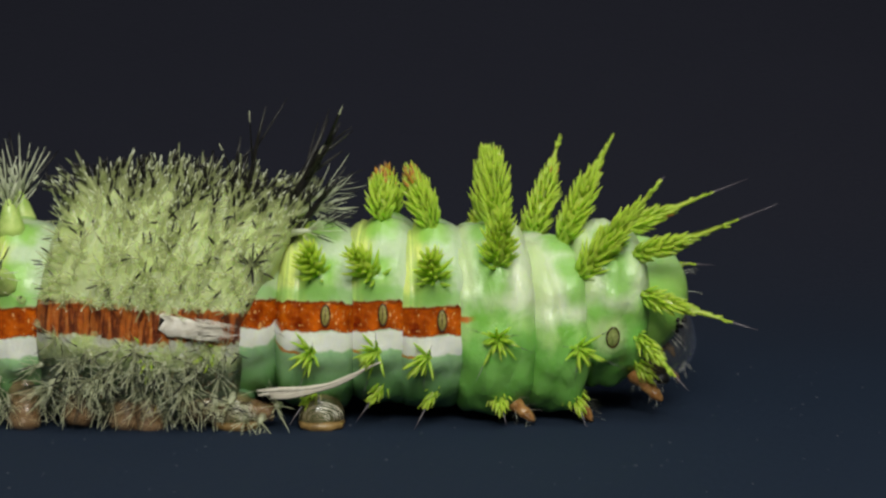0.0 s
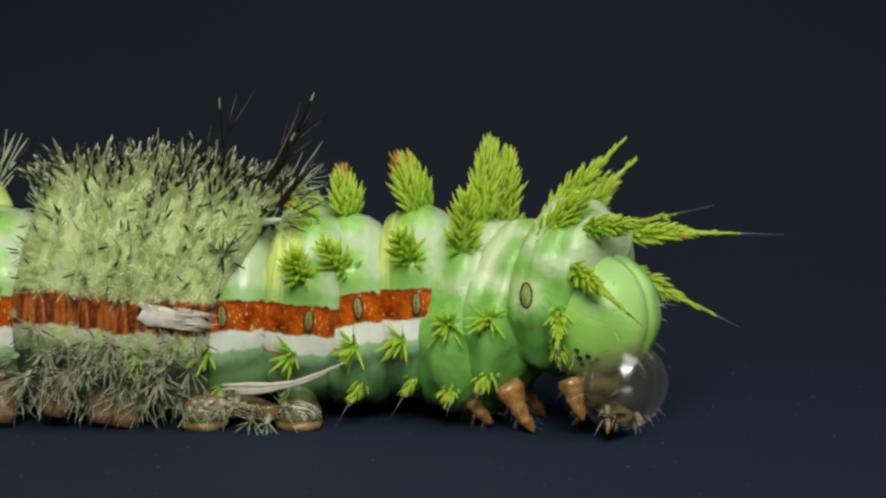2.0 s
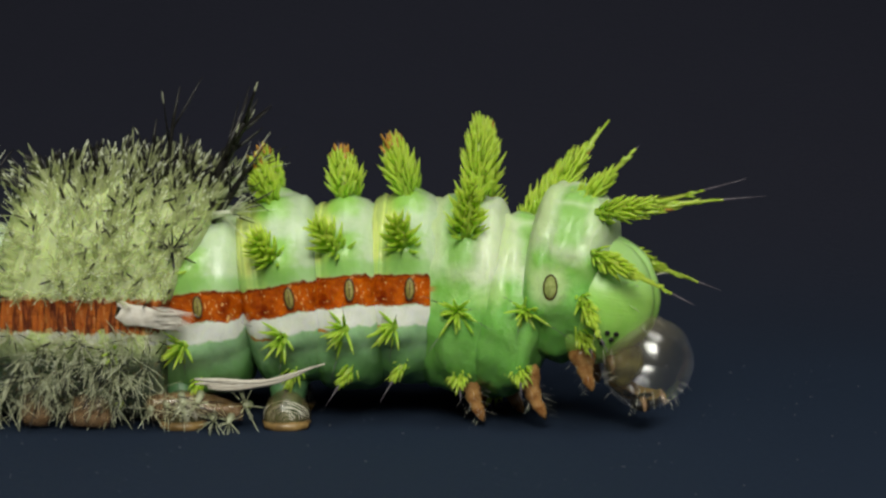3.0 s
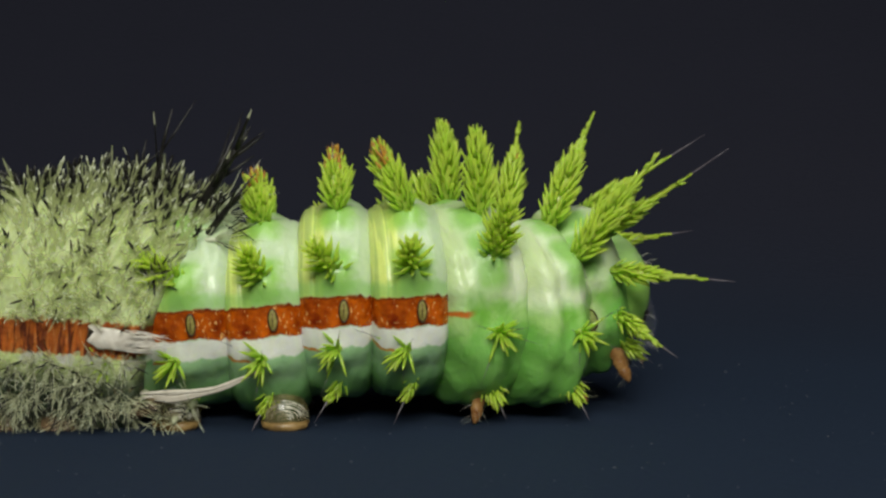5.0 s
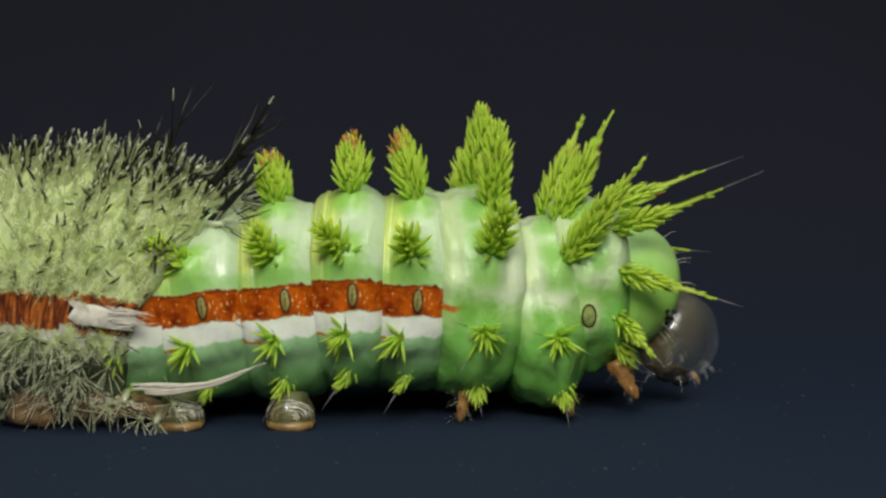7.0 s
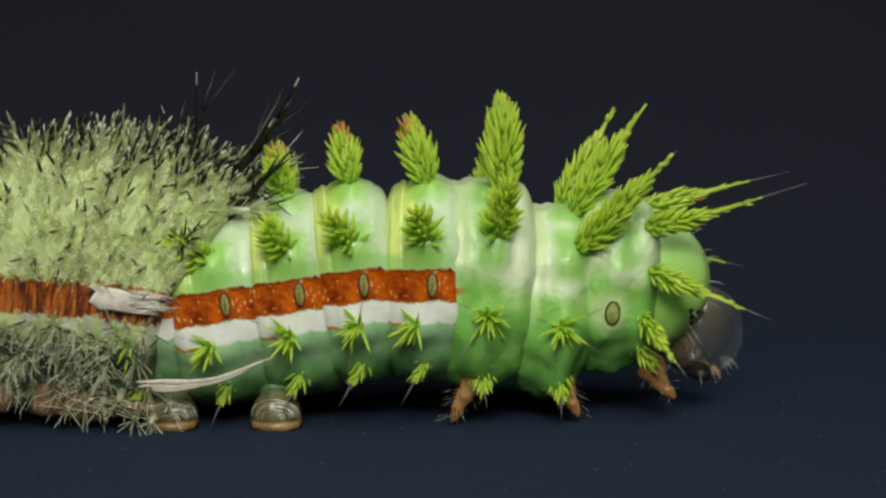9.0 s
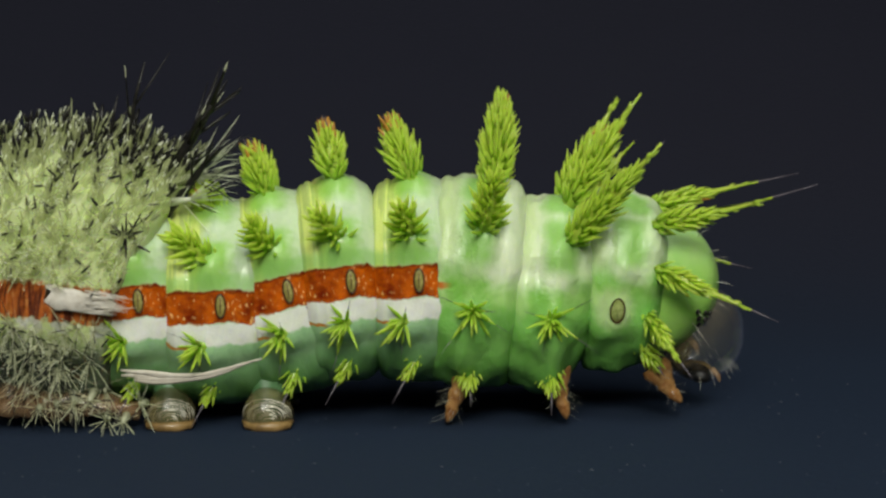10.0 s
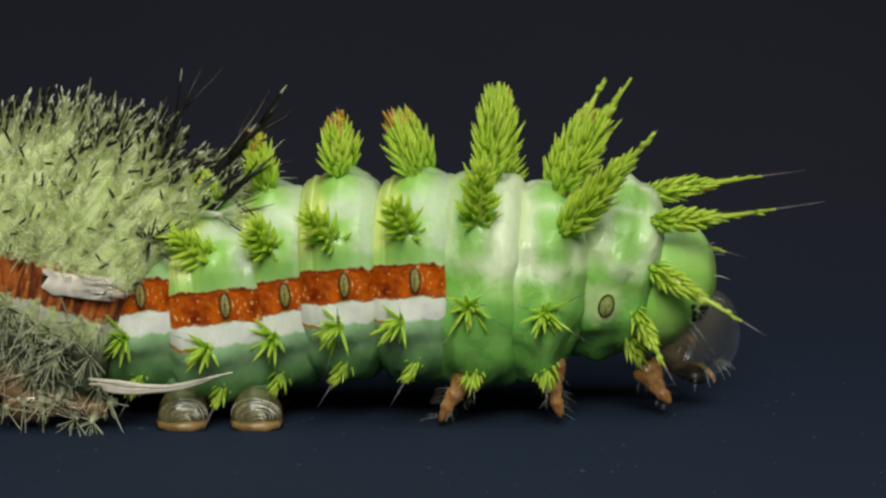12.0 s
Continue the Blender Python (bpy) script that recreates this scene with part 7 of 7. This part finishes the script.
    walk(skin_rings[4], [
        (0, pose(-0.02118, 0.00000, 0.00578, 0.0, 0.8, 0.0)),
        (0.5, pose(-0.02036, 0.00000, 0.00574, 0.0, 0.7, 0.0)),
        (1, pose(-0.02005, 0.00000, 0.00561, 0.0, 0.6, 0.0)),
        (1.5, pose(-0.02111, 0.00000, 0.00610, 0.0, 1.3, 0.0)),
        (2, pose(-0.02135, 0.00000, 0.00618, 0.0, 0.8, 0.0)),
        (2.5, pose(-0.02199, 0.00000, 0.00533, 0.0, 0.1, 0.0)),
        (3, pose(-0.02196, 0.00000, 0.00544, 0.0, 0.4, 0.0)),
        (3.2, pose(-0.02136, 0.00000, 0.00526, 0.0, 0.3, 0.0)),
        (4.8, pose(-0.02288, 0.00000, 0.00435, 0.0, 1.3, 0.0)),
        (5, pose(-0.02243, 0.00000, 0.00437, 0.0, 0.9, 0.0)),
        (5.5, pose(-0.02158, 0.00000, 0.00474, 0.0, 0.7, 0.0)),
        (6, pose(-0.02226, 0.00000, 0.00518, 0.0, 1.4, 0.0)),
        (6.5, pose(-0.02298, 0.00000, 0.00580, 0.0, 2.3, 0.0)),
        (7, pose(-0.02240, 0.00000, 0.00555, 0.0, 1.9, 0.0)),
        (7.2, pose(-0.02191, 0.00000, 0.00567, 0.0, 1.8, 0.0)),
        (8.8, pose(-0.02137, 0.00000, 0.00600, 0.0, 2.0, 0.0)),
        (9, pose(-0.02054, 0.00000, 0.00609, 0.0, 1.7, 0.0)),
        (9.5, pose(-0.01986, 0.00000, 0.00636, 0.0, 1.1, 0.0)),
        (10, pose(-0.02211, 0.00000, 0.00572, 0.0, 0.9, 0.0)),
        (10.5, pose(-0.02163, 0.00000, 0.00661, 0.0, 1.2, 0.0)),
        (11, pose(-0.02093, 0.00000, 0.00673, 0.0, 1.2, 0.0)),
        (11.5, pose(-0.01879, 0.00000, 0.00661, 0.0, 0.7, 0.0)),
        (12, pose(-0.02132, 0.00000, 0.00672, 0.0, 2.5, 0.0))])
    walk(skin_rings[5], [
        (0, pose(-0.02478, 0.00000, 0.00620, 0.0, 0.0, 0.0)),
        (0.5, pose(-0.02396, 0.00000, 0.00625, 0.0, 0.0, 0.0)),
        (1, pose(-0.02365, 0.00000, 0.00609, 0.0, 0.0, 0.0)),
        (1.5, pose(-0.02471, 0.00000, 0.00643, 0.0, 0.0, 0.0)),
        (2, pose(-0.02496, 0.00000, 0.00637, 0.0, 0.0, 0.0)),
        (2.5, pose(-0.02560, 0.00000, 0.00534, 0.0, 0.0, 0.0)),
        (3, pose(-0.02557, 0.00000, 0.00544, 0.0, 0.0, 0.0)),
        (3.2, pose(-0.02497, 0.00000, 0.00527, 0.0, 0.0, 0.0)),
        (4.8, pose(-0.02649, 0.00000, 0.00435, 0.0, 0.0, 0.0)),
        (5, pose(-0.02604, 0.00000, 0.00437, 0.0, 0.0, 0.0)),
        (5.5, pose(-0.02519, 0.00000, 0.00474, 0.0, 0.0, 0.0)),
        (6, pose(-0.02587, 0.00000, 0.00518, 0.0, 0.0, 0.0)),
        (6.5, pose(-0.02658, 0.00000, 0.00580, 0.0, 0.0, 0.0)),
        (7, pose(-0.02600, 0.00000, 0.00555, 0.0, 0.0, 0.0)),
        (7.2, pose(-0.02551, 0.00000, 0.00567, 0.0, 0.0, 0.0)),
        (8.8, pose(-0.02497, 0.00000, 0.00600, 0.0, 0.0, 0.0)),
        (9, pose(-0.02414, 0.00000, 0.00609, 0.0, 0.0, 0.0)),
        (9.5, pose(-0.02345, 0.00000, 0.00636, 0.0, 0.0, 0.0)),
        (10, pose(-0.02570, 0.00000, 0.00572, 0.0, 0.0, 0.0)),
        (10.5, pose(-0.02523, 0.00000, 0.00661, 0.0, 0.0, 0.0)),
        (11, pose(-0.02452, 0.00000, 0.00673, 0.0, 0.0, 0.0)),
        (11.5, pose(-0.02238, 0.00000, 0.00661, 0.0, 0.0, 0.0)),
        (12, pose(-0.02491, 0.00000, 0.00672, 0.0, 0.0, 0.0))])
    walk(white_lining, [
        (0, pose(-0.01370, -0.00525, 0.00554, 0.0, 4.0, 0.0)),
        (0.5, pose(-0.01289, -0.00525, 0.00553, 0.0, 4.0, 0.0)),
        (1, pose(-0.01258, -0.00525, 0.00539, 0.0, 4.0, 0.0)),
        (1.5, pose(-0.01364, -0.00525, 0.00552, 0.0, 4.0, 0.0)),
        (2, pose(-0.01388, -0.00525, 0.00597, 0.0, 4.0, 0.0)),
        (2.5, pose(-0.01449, -0.00525, 0.00586, 0.0, 4.0, 0.0)),
        (3, pose(-0.01446, -0.00525, 0.00595, 0.0, 4.0, 0.0)),
        (3.2, pose(-0.01386, -0.00525, 0.00580, 0.0, 4.0, 0.0)),
        (4.8, pose(-0.01536, -0.00525, 0.00497, 0.0, 4.0, 0.0)),
        (5, pose(-0.01491, -0.00525, 0.00475, 0.0, 4.0, 0.0)),
        (5.5, pose(-0.01408, -0.00525, 0.00471, 0.0, 4.0, 0.0)),
        (6, pose(-0.01476, -0.00525, 0.00518, 0.0, 4.0, 0.0)),
        (6.5, pose(-0.01548, -0.00525, 0.00579, 0.0, 4.0, 0.0)),
        (7, pose(-0.01489, -0.00525, 0.00575, 0.0, 4.0, 0.0)),
        (7.2, pose(-0.01441, -0.00525, 0.00591, 0.0, 4.0, 0.0)),
        (8.8, pose(-0.01387, -0.00525, 0.00630, 0.0, 4.0, 0.0)),
        (9, pose(-0.01305, -0.00525, 0.00637, 0.0, 4.0, 0.0)),
        (9.5, pose(-0.01238, -0.00525, 0.00643, 0.0, 4.0, 0.0)),
        (10, pose(-0.01459, -0.00525, 0.00630, 0.0, 4.0, 0.0)),
        (10.5, pose(-0.01413, -0.00525, 0.00734, 0.0, 4.0, 0.0)),
        (11, pose(-0.01343, -0.00525, 0.00705, 0.0, 4.0, 0.0)),
        (11.5, pose(-0.01131, -0.00525, 0.00703, 0.0, 4.0, 0.0)),
        (12, pose(-0.01383, -0.00525, 0.00683, 0.0, 4.0, 0.0))])
    walk(filament, [
        (0, pose(-0.00914, -0.00420, 0.00190, 0.0, -15.3, 0.0)),
        (0.5, pose(-0.00932, -0.00420, 0.00176, 0.0, -16.6, 0.0)),
        (1, pose(-0.00958, -0.00420, 0.00161, 0.0, -17.5, 0.0)),
        (1.5, pose(-0.00921, -0.00420, 0.00216, 0.0, -11.1, 0.0)),
        (2, pose(-0.01010, -0.00420, 0.00215, 0.0, -12.7, 0.0)),
        (2.5, pose(-0.01049, -0.00420, 0.00228, 0.0, -9.2, 0.0)),
        (3, pose(-0.01102, -0.00420, 0.00241, 0.0, -8.9, 0.0)),
        (3.2, pose(-0.01083, -0.00420, 0.00213, 0.0, -10.4, 0.0)),
        (4.8, pose(-0.01267, -0.00420, 0.00178, 0.0, -14.4, 0.0)),
        (5, pose(-0.01275, -0.00420, 0.00169, 0.0, -14.2, 0.0)),
        (5.5, pose(-0.01232, -0.00420, 0.00177, 0.0, -10.5, 0.0)),
        (6, pose(-0.01263, -0.00420, 0.00194, 0.0, -8.0, 0.0)),
        (6.5, pose(-0.01260, -0.00420, 0.00207, 0.0, -8.2, 0.0)),
        (7, pose(-0.01236, -0.00420, 0.00206, 0.0, -11.2, 0.0)),
        (7.2, pose(-0.01225, -0.00420, 0.00207, 0.0, -11.2, 0.0)),
        (8.8, pose(-0.01131, -0.00420, 0.00216, 0.0, -11.4, 0.0)),
        (9, pose(-0.01125, -0.00420, 0.00215, 0.0, -12.4, 0.0)),
        (9.5, pose(-0.01096, -0.00420, 0.00227, 0.0, -11.9, 0.0)),
        (10, pose(-0.01158, -0.00420, 0.00265, 0.0, -6.7, 0.0)),
        (10.5, pose(-0.01131, -0.00420, 0.00327, 0.0, -0.0, 0.0)),
        (11, pose(-0.01133, -0.00420, 0.00300, 0.0, -2.5, 0.0)),
        (11.5, pose(-0.01117, -0.00420, 0.00286, 0.0, -4.2, 0.0)),
        (12, pose(-0.01218, -0.00420, 0.00222, 0.0, -4.6, 0.0))])
    walk(belly_flap, [
        (0, pose(-0.01046, -0.00360, 0.00100, 0.0, 4.0, 0.0)),
        (0.5, pose(-0.01032, -0.00360, 0.00100, 0.0, 4.0, 0.0)),
        (1, pose(-0.01028, -0.00360, 0.00100, 0.0, 4.0, 0.0)),
        (1.5, pose(-0.00961, -0.00360, 0.00100, 0.0, 4.0, 0.0)),
        (2, pose(-0.00938, -0.00360, 0.00100, 0.0, 4.0, 0.0)),
        (2.5, pose(-0.01028, -0.00360, 0.00100, 0.0, 4.0, 0.0)),
        (3, pose(-0.01085, -0.00360, 0.00100, 0.0, 4.0, 0.0)),
        (3.2, pose(-0.01066, -0.00360, 0.00100, 0.0, 4.0, 0.0)),
        (4.8, pose(-0.01259, -0.00360, 0.00100, 0.0, 4.0, 0.0)),
        (5, pose(-0.01268, -0.00360, 0.00100, 0.0, 4.0, 0.0)),
        (5.5, pose(-0.01227, -0.00360, 0.00100, 0.0, 4.0, 0.0)),
        (6, pose(-0.01271, -0.00360, 0.00100, 0.0, 4.0, 0.0)),
        (6.5, pose(-0.01280, -0.00360, 0.00100, 0.0, 4.0, 0.0)),
        (7, pose(-0.01268, -0.00360, 0.00100, 0.0, 4.0, 0.0)),
        (7.2, pose(-0.01261, -0.00360, 0.00100, 0.0, 4.0, 0.0)),
        (8.8, pose(-0.01205, -0.00360, 0.00100, 0.0, 4.0, 0.0)),
        (9, pose(-0.01209, -0.00360, 0.00100, 0.0, 4.0, 0.0)),
        (9.5, pose(-0.01206, -0.00360, 0.00100, 0.0, 4.0, 0.0)),
        (10, pose(-0.01295, -0.00360, 0.00100, 0.0, 4.0, 0.0)),
        (10.5, pose(-0.01295, -0.00360, 0.00100, 0.0, 4.0, 0.0)),
        (11, pose(-0.01286, -0.00360, 0.00100, 0.0, 4.0, 0.0)),
        (11.5, pose(-0.01262, -0.00360, 0.00100, 0.0, 4.0, 0.0)),
        (12, pose(-0.01353, -0.00360, 0.00100, 0.0, 4.0, 0.0))])


motions()
